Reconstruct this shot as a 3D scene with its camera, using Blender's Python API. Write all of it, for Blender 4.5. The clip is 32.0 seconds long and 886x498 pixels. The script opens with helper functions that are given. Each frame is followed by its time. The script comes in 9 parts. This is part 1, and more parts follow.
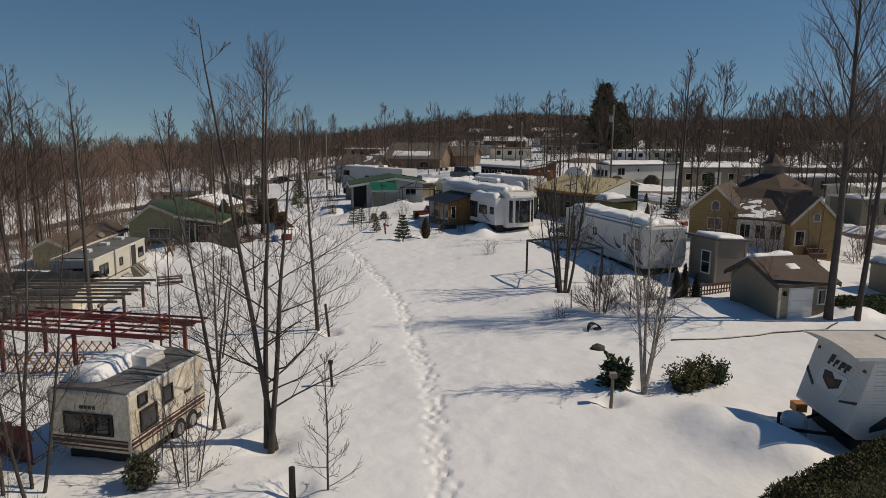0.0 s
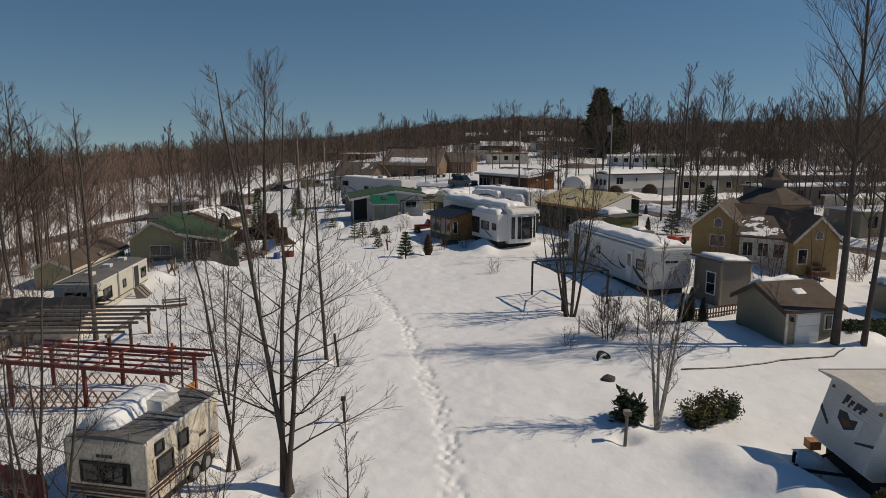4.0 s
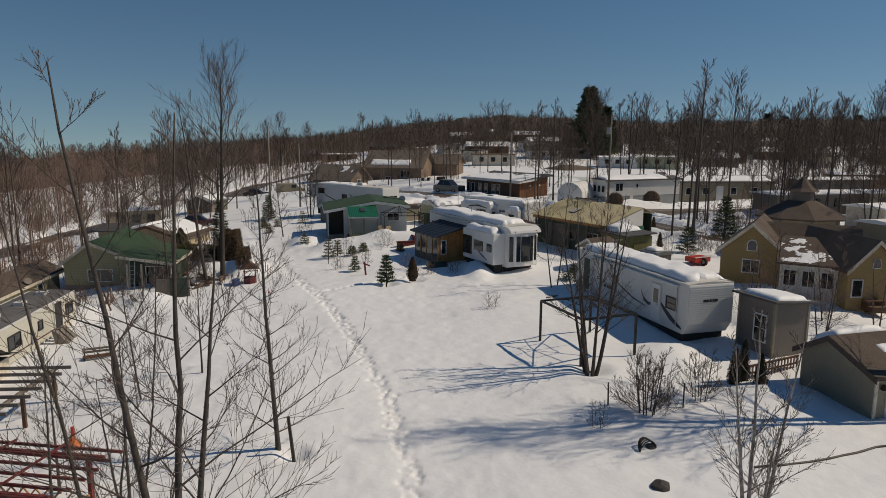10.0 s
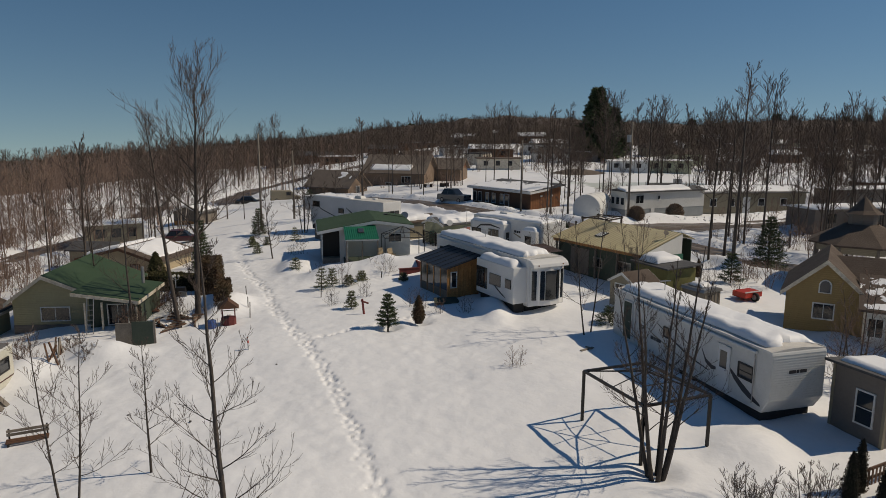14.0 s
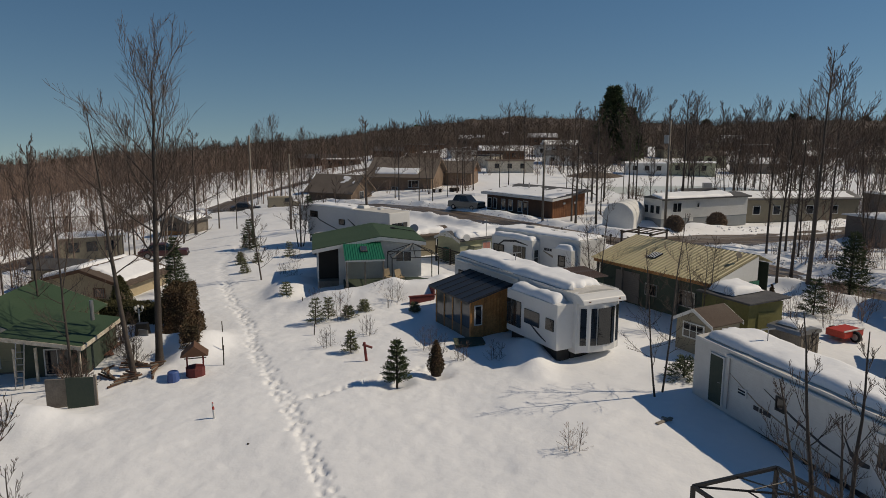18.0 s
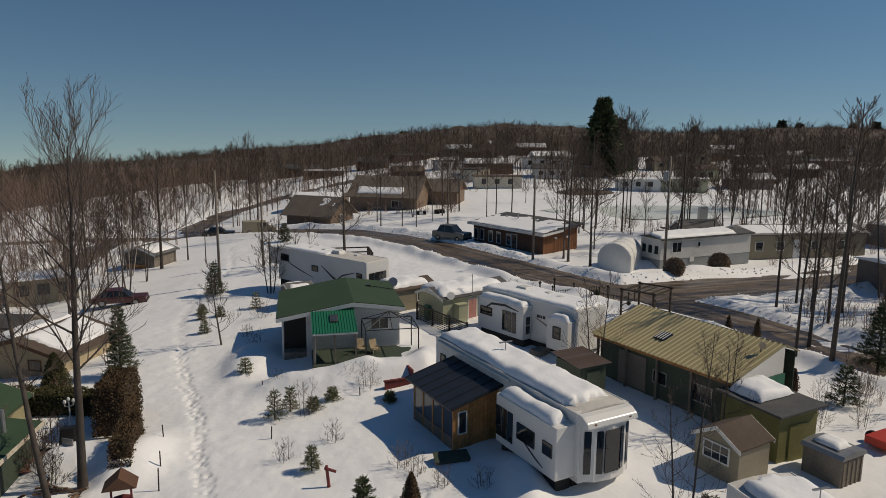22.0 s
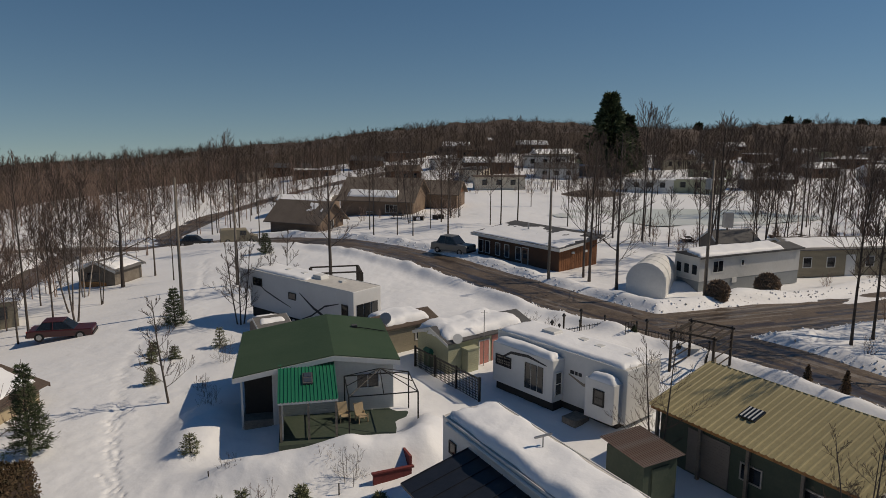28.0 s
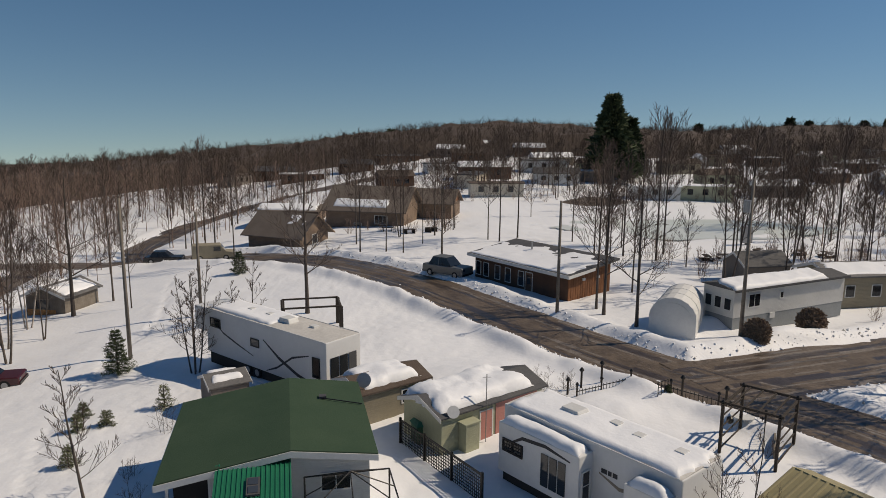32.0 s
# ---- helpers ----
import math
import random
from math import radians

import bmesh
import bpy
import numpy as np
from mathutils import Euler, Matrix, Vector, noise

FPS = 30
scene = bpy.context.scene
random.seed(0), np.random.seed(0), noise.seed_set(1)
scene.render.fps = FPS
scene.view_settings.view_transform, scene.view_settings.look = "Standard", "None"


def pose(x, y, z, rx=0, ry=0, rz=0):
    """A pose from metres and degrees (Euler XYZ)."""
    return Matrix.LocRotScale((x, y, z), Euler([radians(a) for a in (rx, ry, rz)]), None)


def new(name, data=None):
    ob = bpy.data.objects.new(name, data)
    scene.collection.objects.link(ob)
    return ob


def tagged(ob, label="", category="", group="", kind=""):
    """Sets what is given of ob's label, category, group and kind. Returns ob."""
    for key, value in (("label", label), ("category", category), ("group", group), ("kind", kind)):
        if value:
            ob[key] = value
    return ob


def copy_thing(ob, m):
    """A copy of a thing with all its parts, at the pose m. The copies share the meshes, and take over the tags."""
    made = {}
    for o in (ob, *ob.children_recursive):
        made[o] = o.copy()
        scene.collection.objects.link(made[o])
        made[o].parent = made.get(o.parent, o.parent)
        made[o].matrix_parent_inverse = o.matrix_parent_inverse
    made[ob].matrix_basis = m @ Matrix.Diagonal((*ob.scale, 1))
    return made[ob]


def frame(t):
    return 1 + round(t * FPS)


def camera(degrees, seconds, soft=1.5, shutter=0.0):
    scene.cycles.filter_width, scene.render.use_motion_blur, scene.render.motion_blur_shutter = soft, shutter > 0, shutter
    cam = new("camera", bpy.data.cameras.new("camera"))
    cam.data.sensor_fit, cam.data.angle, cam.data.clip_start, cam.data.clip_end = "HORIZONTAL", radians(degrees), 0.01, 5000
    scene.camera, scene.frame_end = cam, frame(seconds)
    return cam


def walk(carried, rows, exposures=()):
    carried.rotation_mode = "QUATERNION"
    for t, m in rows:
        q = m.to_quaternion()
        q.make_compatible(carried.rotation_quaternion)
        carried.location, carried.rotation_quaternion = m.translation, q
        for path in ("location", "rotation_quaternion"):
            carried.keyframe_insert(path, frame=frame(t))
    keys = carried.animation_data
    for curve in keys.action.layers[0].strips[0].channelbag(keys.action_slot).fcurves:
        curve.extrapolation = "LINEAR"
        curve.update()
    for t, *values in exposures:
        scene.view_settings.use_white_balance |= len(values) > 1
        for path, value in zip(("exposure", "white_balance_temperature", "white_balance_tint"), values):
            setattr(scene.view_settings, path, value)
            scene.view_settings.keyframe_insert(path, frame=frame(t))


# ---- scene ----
import collections
cam = camera(66.3, 32.0, soft=0.2)
ROWS = [
    (0, 0.000, 0.000, 7.927, -0.611, -9.462, 0.444),
    (0.5, -0.037, -0.020, 8.192, -0.622, -9.462, 0.401),
    (1, -0.152, -0.059, 8.637, -0.582, -9.466, 0.363),
    (1.5, -0.257, 0.005, 9.159, -1.276, -9.503, 0.183),
    (2, -0.413, 0.068, 9.382, -1.226, -9.488, 0.191),
    (2.5, -0.515, 0.038, 9.385, -1.173, -9.473, 0.201),
    (3, -0.607, 0.053, 9.351, -1.151, -9.424, 0.196),
    (3.5, -0.632, 0.001, 9.245, -1.144, -9.419, 0.246),
    (5.5, -0.599, 2.260, 8.904, -0.930, -9.310, 0.252),
    (6, -0.567, 2.941, 8.884, -0.967, -9.316, 0.269),
    (6.5, -0.522, 3.553, 8.835, -1.169, -9.303, 0.330),
    (7, -0.442, 4.066, 8.846, -2.123, -9.332, 0.189),
    (7.5, -0.396, 4.492, 8.963, -2.381, -9.374, 0.191),
    (8, -0.365, 5.012, 9.103, -2.419, -9.394, 0.168),
    (8.5, -0.417, 5.734, 9.221, -2.457, -9.426, 0.159),
    (9, -0.492, 6.448, 9.339, -2.454, -9.455, 0.243),
    (9.5, -0.575, 7.141, 9.487, -2.457, -9.492, 0.291),
    (10, -0.707, 7.727, 9.710, -2.484, -9.560, 0.335),
    (10.5, -0.835, 8.455, 9.881, -2.503, -9.596, 0.362),
    (11, -0.931, 9.166, 10.077, -2.509, -9.663, 0.442),
    (11.5, -0.923, 10.005, 10.170, -2.479, -9.663, 0.399),
    (12, -0.929, 10.878, 10.326, -2.492, -9.716, 0.439),
    (12.5, -0.966, 11.929, 10.424, -2.551, -9.728, 0.463),
    (13, -1.006, 12.860, 10.541, -2.592, -9.715, 0.483),
    (13.5, -1.084, 13.822, 10.617, -2.544, -9.680, 0.402),
    (14, -1.074, 14.625, 10.759, -2.503, -9.714, 0.367),
    (14.5, -1.055, 15.461, 10.884, -2.472, -9.713, 0.313),
    (16.5, -1.361, 19.758, 10.943, -2.159, -9.706, 0.351),
    (17, -1.405, 20.937, 10.816, -2.070, -9.642, 0.252),
    (17.5, -1.464, 21.996, 10.759, -2.052, -9.617, 0.204),
    (18, -1.546, 23.075, 10.665, -2.059, -9.578, 0.176),
    (18.5, -1.566, 24.175, 10.593, -2.069, -9.586, 0.181),
    (19, -1.534, 25.212, 10.499, -2.082, -9.574, 0.191),
    (19.5, -1.464, 26.263, 10.443, -2.108, -9.571, 0.216),
    (20, -1.296, 27.179, 10.540, -2.137, -9.554, 0.319),
    (20.5, -1.099, 27.991, 11.177, -2.641, -9.542, 0.219),
    (21, -1.070, 28.356, 12.248, -2.656, -9.534, 0.280),
    (21.5, -1.036, 28.558, 13.366, -2.400, -9.587, 0.425),
    (22, -0.967, 28.742, 13.952, -3.170, -9.673, 0.346),
    (22.5, -0.996, 28.955, 14.026, -4.089, -9.712, 0.269),
    (23, -1.047, 29.316, 13.901, -3.856, -9.691, 0.254),
    (23.5, -1.022, 29.868, 13.737, -3.784, -9.686, 0.270),
    (24, -0.942, 30.632, 13.667, -3.543, -9.692, 0.219),
    (24.5, -0.898, 31.446, 13.722, -3.547, -9.765, 0.227),
    (25, -0.833, 32.285, 13.835, -3.549, -9.796, 0.241),
    (25.5, -0.774, 33.069, 13.998, -3.608, -9.853, 0.261),
    (27.5, -1.065, 37.249, 14.233, -3.423, -9.992, 0.309),
    (28, -0.952, 38.362, 14.294, -3.549, -10.023, 0.316),
    (28.5, -0.907, 39.451, 14.377, -3.637, -10.097, 0.362),
    (29, -0.823, 40.689, 14.283, -3.618, -10.113, 0.322),
    (29.5, -0.673, 41.936, 14.280, -3.990, -10.104, 0.257),
    (30, -0.538, 43.161, 14.437, -4.065, -10.133, 0.301),
    (30.5, -0.407, 44.417, 14.661, -4.118, -10.088, 0.328),
    (31, -0.327, 45.344, 14.943, -4.100, -10.104, 0.393),
    (31.5, -0.307, 45.968, 15.075, -4.054, -10.093, 0.396),
    (32, -0.373, 46.369, 15.144, -4.051, -10.106, 0.429),
]
walk(cam, [(t, pose(x, y, z, 90 + pitch, 0, yaw) @ pose(0, 0, 0, 0, 0, roll)) for t, x, y, z, yaw, pitch, roll in ROWS], exposures=[(0.0, -0.16, 7500, 11), (20.0, -0.18, 7500, 10), (25.5, -0.25, 7550, 11), (28.3, -0.26, 7500, 12), (29.2, -0.24, 7500, 12), (30.0, -0.02, 7400, 12), (32.0, 0.03, 7400, 12)])

# ---- world and sun ----
SUN_DIR = Vector((1.0, 0.05, 1.0)).normalized()  # towards the sun
sky_world = bpy.data.worlds.new("sky")
scene.world = sky_world
sky_world.use_nodes = True
wt = sky_world.node_tree
sky = wt.nodes.new("ShaderNodeTexSky")
sky.sky_type = "NISHITA"
sky.sun_disc = False
sky.sun_elevation = math.asin(SUN_DIR.z)
sky.sun_rotation = math.atan2(SUN_DIR.x, SUN_DIR.y)
sky.air_density, sky.dust_density, sky.ozone_density = 1.0, 0.0, 2.0
coord, lift, unit = wt.nodes.new("ShaderNodeTexCoord"), wt.nodes.new("ShaderNodeVectorMath"), wt.nodes.new("ShaderNodeVectorMath")
lift.operation, unit.operation = "ADD", "NORMALIZE"
lift.inputs[1].default_value = (0, 0, 0.118)
wt.links.new(coord.outputs["Generated"], lift.inputs[0])
wt.links.new(lift.outputs[0], unit.inputs[0])
wt.links.new(unit.outputs[0], sky.inputs[0])
deep = wt.nodes.new("ShaderNodeHueSaturation")
deep.inputs["Saturation"].default_value = 1.26
wt.links.new(sky.outputs[0], deep.inputs["Color"])
wt.links.new(deep.outputs[0], wt.nodes["Background"].inputs[0])
wt.nodes["Background"].inputs[1].default_value = 0.067
sun_data = bpy.data.lights.new("sun", "SUN")
sun_data.energy, sun_data.angle, sun_data.color = 3.2, radians(0.53), (1.0, 0.92, 0.80)
sun = new("sun", sun_data)
sun.rotation_euler = SUN_DIR.to_track_quat("Z", "Y").to_euler()

# ---- materials ----
def mat(name, col, rough=0.7, metal=0.0, col2=None, n1=0.6, n2=9.0, amount=0.5, bump=0.2, bump_scale=12.0, rows=None, rand=0.0, spec=0.4):
    """A procedural surface: two colours mixed by coarse and fine noise, with relief; rows: (axis, pitch in metres, depth) for ribs or boards."""
    m = bpy.data.materials.new(name)
    m.use_nodes = True
    nt = m.node_tree
    N, Lk = nt.nodes, nt.links
    b = N["Principled BSDF"]
    b.inputs["Roughness"].default_value, b.inputs["Metallic"].default_value = rough, metal
    b.inputs["Specular IOR Level"].default_value = spec
    col2 = col2 or tuple(c * 0.72 for c in col)
    tc = N.new("ShaderNodeTexCoord")
    a, c = N.new("ShaderNodeTexNoise"), N.new("ShaderNodeTexNoise")
    for n, s, d in ((a, n1, 4.0), (c, n2, 6.0)):
        n.inputs["Scale"].default_value, n.inputs["Detail"].default_value, n.inputs["Roughness"].default_value = s, d, 0.62
        Lk.new(tc.outputs["Object"], n.inputs["Vector"])
    add = N.new("ShaderNodeMath")
    add.operation = "MULTIPLY_ADD"
    Lk.new(a.outputs[0], add.inputs[0])
    add.inputs[1].default_value = 0.6
    sc = N.new("ShaderNodeMath")
    sc.operation = "MULTIPLY"
    Lk.new(c.outputs[0], sc.inputs[0])
    sc.inputs[1].default_value = 0.5
    Lk.new(sc.outputs[0], add.inputs[2])
    rg = N.new("ShaderNodeMapRange")
    rg.inputs["From Min"].default_value, rg.inputs["From Max"].default_value = 0.4, 0.72
    rg.inputs["To Max"].default_value = amount * 2
    Lk.new(add.outputs[0], rg.inputs["Value"])
    mx = N.new("ShaderNodeMix")
    mx.data_type = "RGBA"
    Lk.new(rg.outputs[0], mx.inputs["Factor"])
    mx.inputs["A"].default_value, mx.inputs["B"].default_value = (*col, 1), (*col2, 1)
    out = mx.outputs["Result"]
    if rand:
        oi = N.new("ShaderNodeObjectInfo")
        hs = N.new("ShaderNodeHueSaturation")
        r2 = N.new("ShaderNodeMapRange")
        r2.inputs["To Min"].default_value, r2.inputs["To Max"].default_value = 1 - rand, 1 + rand
        Lk.new(oi.outputs["Random"], r2.inputs["Value"])
        Lk.new(r2.outputs[0], hs.inputs["Value"])
        Lk.new(out, hs.inputs["Color"])
        out = hs.outputs[0]
    Lk.new(out, b.inputs["Base Color"])
    if bump:
        bp = N.new("ShaderNodeBump")
        bp.inputs["Strength"].default_value, bp.inputs["Distance"].default_value = bump, 0.04
        bn = N.new("ShaderNodeTexNoise")
        bn.inputs["Scale"].default_value, bn.inputs["Detail"].default_value = bump_scale, 8.0
        Lk.new(tc.outputs["Object"], bn.inputs["Vector"])
        Lk.new(bn.outputs[0], bp.inputs["Height"])
        nrm = bp.outputs[0]
        if rows:
            axis, pitch, depth = rows
            wv = N.new("ShaderNodeTexWave")
            wv.wave_type, wv.bands_direction, wv.wave_profile = "BANDS", axis, "SAW"
            wv.inputs["Scale"].default_value = 0.314 / pitch
            Lk.new(tc.outputs["Object"], wv.inputs["Vector"])
            b2 = N.new("ShaderNodeBump")
            b2.inputs["Strength"].default_value, b2.inputs["Distance"].default_value = 1.0, depth
            Lk.new(wv.outputs["Fac"], b2.inputs["Height"])
            Lk.new(nrm, b2.inputs["Normal"])
            nrm = b2.outputs[0]
        Lk.new(nrm, b.inputs["Normal"])
    return m


def glassy(name, col=(0.015, 0.018, 0.022), rough=0.06):
    m = mat(name, col, rough, bump=0.0, amount=0.3, n1=0.8, spec=0.6)
    return m


SNOW = mat("snow", (0.82, 0.83, 0.845), 0.55, col2=(0.75, 0.765, 0.79), n1=0.18, n2=2.5, amount=0.35, bump=0.6, bump_scale=3.2, spec=0.3)
SNOW_ROOF = mat("roof_snow", (0.83, 0.84, 0.855), 0.55, col2=(0.77, 0.785, 0.81), n1=0.5, n2=5, amount=0.35, bump=0.5, bump_scale=5.0, spec=0.3)
SNOW_DIRTY = mat("dirty_snow", (0.62, 0.62, 0.61), 0.7, col2=(0.28, 0.25, 0.21), n1=0.9, n2=7, amount=0.5, bump=0.7, bump_scale=6)
MUD = mat("muddy_road", (0.062, 0.046, 0.034), 0.55, col2=(0.15, 0.115, 0.085), n1=0.6, n2=4, amount=0.6, bump=0.8, bump_scale=5, spec=0.35)
WET_MUD = mat("wet_mud", (0.042, 0.031, 0.024), 0.3, col2=(0.085, 0.064, 0.048), n1=1.2, n2=6, amount=0.5, bump=0.35, bump_scale=6, spec=0.5)
SLUSH = mat("dirty_slush", (0.22, 0.19, 0.165), 0.5, col2=(0.11, 0.088, 0.068), n1=1.5, n2=7, amount=0.5, bump=0.8, bump_scale=9)
BARK = mat("bark", (0.052, 0.041, 0.034), 0.9, col2=(0.095, 0.079, 0.068), n1=2, n2=14, amount=0.6, bump=0.6, bump_scale=18, rand=0.25)
BARK_BIRCH = mat("birch_bark", (0.48, 0.43, 0.38), 0.8, col2=(0.16, 0.13, 0.11), n1=3, n2=11, amount=0.55, bump=0.4, bump_scale=14, rand=0.15)
TWIG = mat("twigs", (0.075, 0.053, 0.044), 0.9, col2=(0.12, 0.09, 0.075), n1=1, n2=8, amount=0.5, bump=0.0, rand=0.25)
TWIG_RED = mat("reddish_twigs", (0.16, 0.098, 0.075), 0.9, col2=(0.23, 0.16, 0.13), n1=0.3, n2=8, amount=0.5, bump=0.0, rand=0.25)
WOODS_RED = mat("reddish_woods", (0.165, 0.11, 0.085), 0.9, col2=(0.24, 0.17, 0.14), n1=0.15, n2=6, amount=0.5, bump=0.0)
FAR_WOOD = mat("far_woods", (0.052, 0.037, 0.029), 0.95, col2=(0.085, 0.063, 0.05), n1=0.03, n2=0.6, amount=0.6, bump=0.0)
BLUE_BLACK = mat("blue_black_roof_metal", (0.012, 0.015, 0.022), 0.45, col2=(0.022, 0.026, 0.036), n1=0.8, n2=7, amount=0.5, bump=0.1)
BUSH_BROWN = mat("brown_bush_twigs", (0.28, 0.205, 0.15), 0.9, col2=(0.19, 0.14, 0.10), n1=1.2, n2=6, amount=0.6, bump=0.0)
NEEDLE_PALE = mat("pale_needles", (0.10, 0.12, 0.055), 0.8, col2=(0.15, 0.15, 0.085), n1=0.9, n2=9, amount=0.6, bump=0.0, rand=0.2)
CYPRESS_DARK = mat("dark_cypress_leaf", (0.022, 0.02, 0.013), 0.85, col2=(0.05, 0.036, 0.022), n1=0.9, n2=6, amount=0.6, bump=0.0)
NEEDLE = mat("needles", (0.045, 0.068, 0.028), 0.8, col2=(0.085, 0.105, 0.05), n1=0.9, n2=9, amount=0.6, bump=0.0, rand=0.2)
CEDAR = mat("cedar_leaf", (0.055, 0.06, 0.022), 0.85, col2=(0.10, 0.085, 0.035), n1=0.8, n2=6, amount=0.6, bump=0.0, rand=0.2)
CEDAR_BROWN = mat("winter_burnt_cedar", (0.12, 0.065, 0.035), 0.85, col2=(0.06, 0.05, 0.025), n1=1.2, n2=6, amount=0.6, bump=0.0)
WHITE_SIDING = mat("white_siding", (0.62, 0.62, 0.60), 0.45, col2=(0.52, 0.52, 0.50), n1=0.7, n2=5, amount=0.4, bump=0.08, rows=("Z", 0.09, 0.012))
WHITE_PANEL = mat("white_gelcoat", (0.66, 0.66, 0.65), 0.3, col2=(0.58, 0.58, 0.57), n1=0.8, n2=6, amount=0.35, bump=0.04)
CREAM_OLD = mat("weathered_cream_siding", (0.74, 0.68, 0.57), 0.6, col2=(0.42, 0.35, 0.26), n1=2.2, n2=9, amount=0.5, bump=0.15, rows=("Z", 0.10, 0.012))
RV_ROOF = mat("rubber_roof", (0.60, 0.58, 0.54), 0.7, col2=(0.45, 0.43, 0.40), n1=0.9, n2=6, amount=0.5, bump=0.2)
DARK_ROOF = mat("dark_roof", (0.055, 0.055, 0.06), 0.75, col2=(0.10, 0.10, 0.10), n1=0.8, n2=9, amount=0.5, bump=0.3)
GREY_ROOF = mat("grey_old_roof", (0.10, 0.098, 0.098), 0.7, col2=(0.16, 0.155, 0.15), n1=1.1, n2=9, amount=0.5, bump=0.3)
BROWN_ROOF = mat("brown_shingles", (0.078, 0.055, 0.043), 0.9, col2=(0.12, 0.093, 0.075), n1=0.8, n2=14, amount=0.5, bump=0.6, bump_scale=22, rows=("Y", 0.14, 0.015))
GREEN_ROOF = mat("dark_green_roofing", (0.024, 0.054, 0.027), 0.85, col2=(0.042, 0.074, 0.04), n1=0.4, n2=16, amount=0.5, bump=0.3, bump_scale=30)
GREEN_METAL = mat("green_corrugated_plastic", (0.012, 0.16, 0.085), 0.4, col2=(0.01, 0.11, 0.06), n1=0.9, n2=7, amount=0.4, bump=0.06)
TAN_METAL = mat("tan_ribbed_metal", (0.38, 0.325, 0.175), 0.42, col2=(0.28, 0.24, 0.13), n1=0.7, n2=6, amount=0.5, bump=0.06, rand=0.06)
TAN_SIDING = mat("tan_siding", (0.29, 0.255, 0.185), 0.65, col2=(0.21, 0.185, 0.135), n1=0.7, n2=6, amount=0.4, bump=0.1, rows=("Z", 0.11, 0.016))
YELLOW_SIDING = mat("yellow_siding", (0.33, 0.225, 0.092), 0.65, col2=(0.25, 0.17, 0.07), n1=0.7, n2=6, amount=0.4, bump=0.1, rows=("Z", 0.11, 0.016))
PALE_SIDING = mat("pale_green_siding", (0.42, 0.43, 0.30), 0.65, col2=(0.34, 0.345, 0.24), n1=0.7, n2=6, amount=0.4, bump=0.1, rows=("Z", 0.11, 0.014))
GREY_SIDING = mat("warm_grey_siding", (0.19, 0.165, 0.145), 0.7, col2=(0.145, 0.125, 0.11), n1=0.8, n2=7, amount=0.4, bump=0.1, rows=("Z", 0.12, 0.014))
OLIVE = mat("olive_paint", (0.19, 0.18, 0.065), 0.7, col2=(0.13, 0.125, 0.045), n1=0.9, n2=7, amount=0.5, bump=0.15)
GREEN_PAINT = mat("dark_green_paint", (0.035, 0.055, 0.04), 0.7, col2=(0.06, 0.075, 0.055), n1=1, n2=7, amount=0.5, bump=0.15)
ORANGE_WOOD = mat("orange_stained_wood", (0.54, 0.27, 0.095), 0.6, col2=(0.32, 0.14, 0.045), n1=1.5, n2=12, amount=0.6, bump=0.25, rand=0.18)
BROWN_WOOD = mat("brown_wood_siding", (0.125, 0.06, 0.032), 0.75, col2=(0.085, 0.045, 0.028), n1=0.9, n2=9, amount=0.5, bump=0.25, rand=0.2)
RUST_WOOD = mat("rust_cedar_siding", (0.21, 0.085, 0.035), 0.75, col2=(0.13, 0.055, 0.025), n1=0.9, n2=9, amount=0.5, bump=0.25, rand=0.2)
GREY_WOOD = mat("weathered_grey_wood", (0.24, 0.21, 0.175), 0.9, col2=(0.14, 0.12, 0.10), n1=1.5, n2=14, amount=0.6, bump=0.4, rand=0.15)
RED_PAINT = mat("faded_red_paint", (0.20, 0.035, 0.035), 0.75, col2=(0.11, 0.03, 0.026), n1=1.3, n2=9, amount=0.5, bump=0.3, rand=0.15)
BLACK_METAL = mat("black_metal", (0.02, 0.019, 0.018), 0.45, 0.3, amount=0.3, bump=0.1)
RUBBER = mat("tyre_rubber", (0.018, 0.018, 0.018), 0.85, amount=0.4, bump=0.2)
STEEL = mat("grey_metal", (0.38, 0.38, 0.38), 0.4, 0.7, amount=0.4, bump=0.1)
TRIM_WHITE = mat("white_trim", (0.66, 0.66, 0.64), 0.5, amount=0.25, bump=0.05)
PANE = glassy("dark_window_glass")
PANE_SKY = glassy("window_glass", (0.05, 0.06, 0.075), 0.08)
# dark skirting; the same colour stands for shade inside porches and a doorway
SKIRT_AND_SHADE = mat("dark_skirting_and_shade", (0.035, 0.032, 0.03), 0.8, amount=0.5, bump=0.2)
DECAL = mat("dark_graphics", (0.03, 0.03, 0.035), 0.5, amount=0.2, bump=0.0)
DECAL_TAN = mat("tan_graphics", (0.25, 0.21, 0.16), 0.5, amount=0.2, bump=0.0)
MAROON = mat("maroon_stripe", (0.07, 0.02, 0.018), 0.6, amount=0.3, bump=0.0)
WHITE_TARP = mat("white_shelter_cloth", (0.68, 0.68, 0.66), 0.6, col2=(0.55, 0.55, 0.54), n1=0.8, n2=5, amount=0.35, bump=0.25, bump_scale=3)
GREEN_TARP = mat("green_tarpaulin", (0.03, 0.16, 0.10), 0.5, col2=(0.02, 0.10, 0.07), n1=1.2, n2=6, amount=0.4, bump=0.3, bump_scale=4)
ROCK = mat("rock", (0.07, 0.065, 0.06), 0.85, amount=0.5, bump=0.5)
LITTER = mat("leaf_litter", (0.13, 0.09, 0.06), 0.95, col2=(0.22, 0.17, 0.12), n1=0.8, n2=7, amount=0.6, bump=0.7, bump_scale=9)
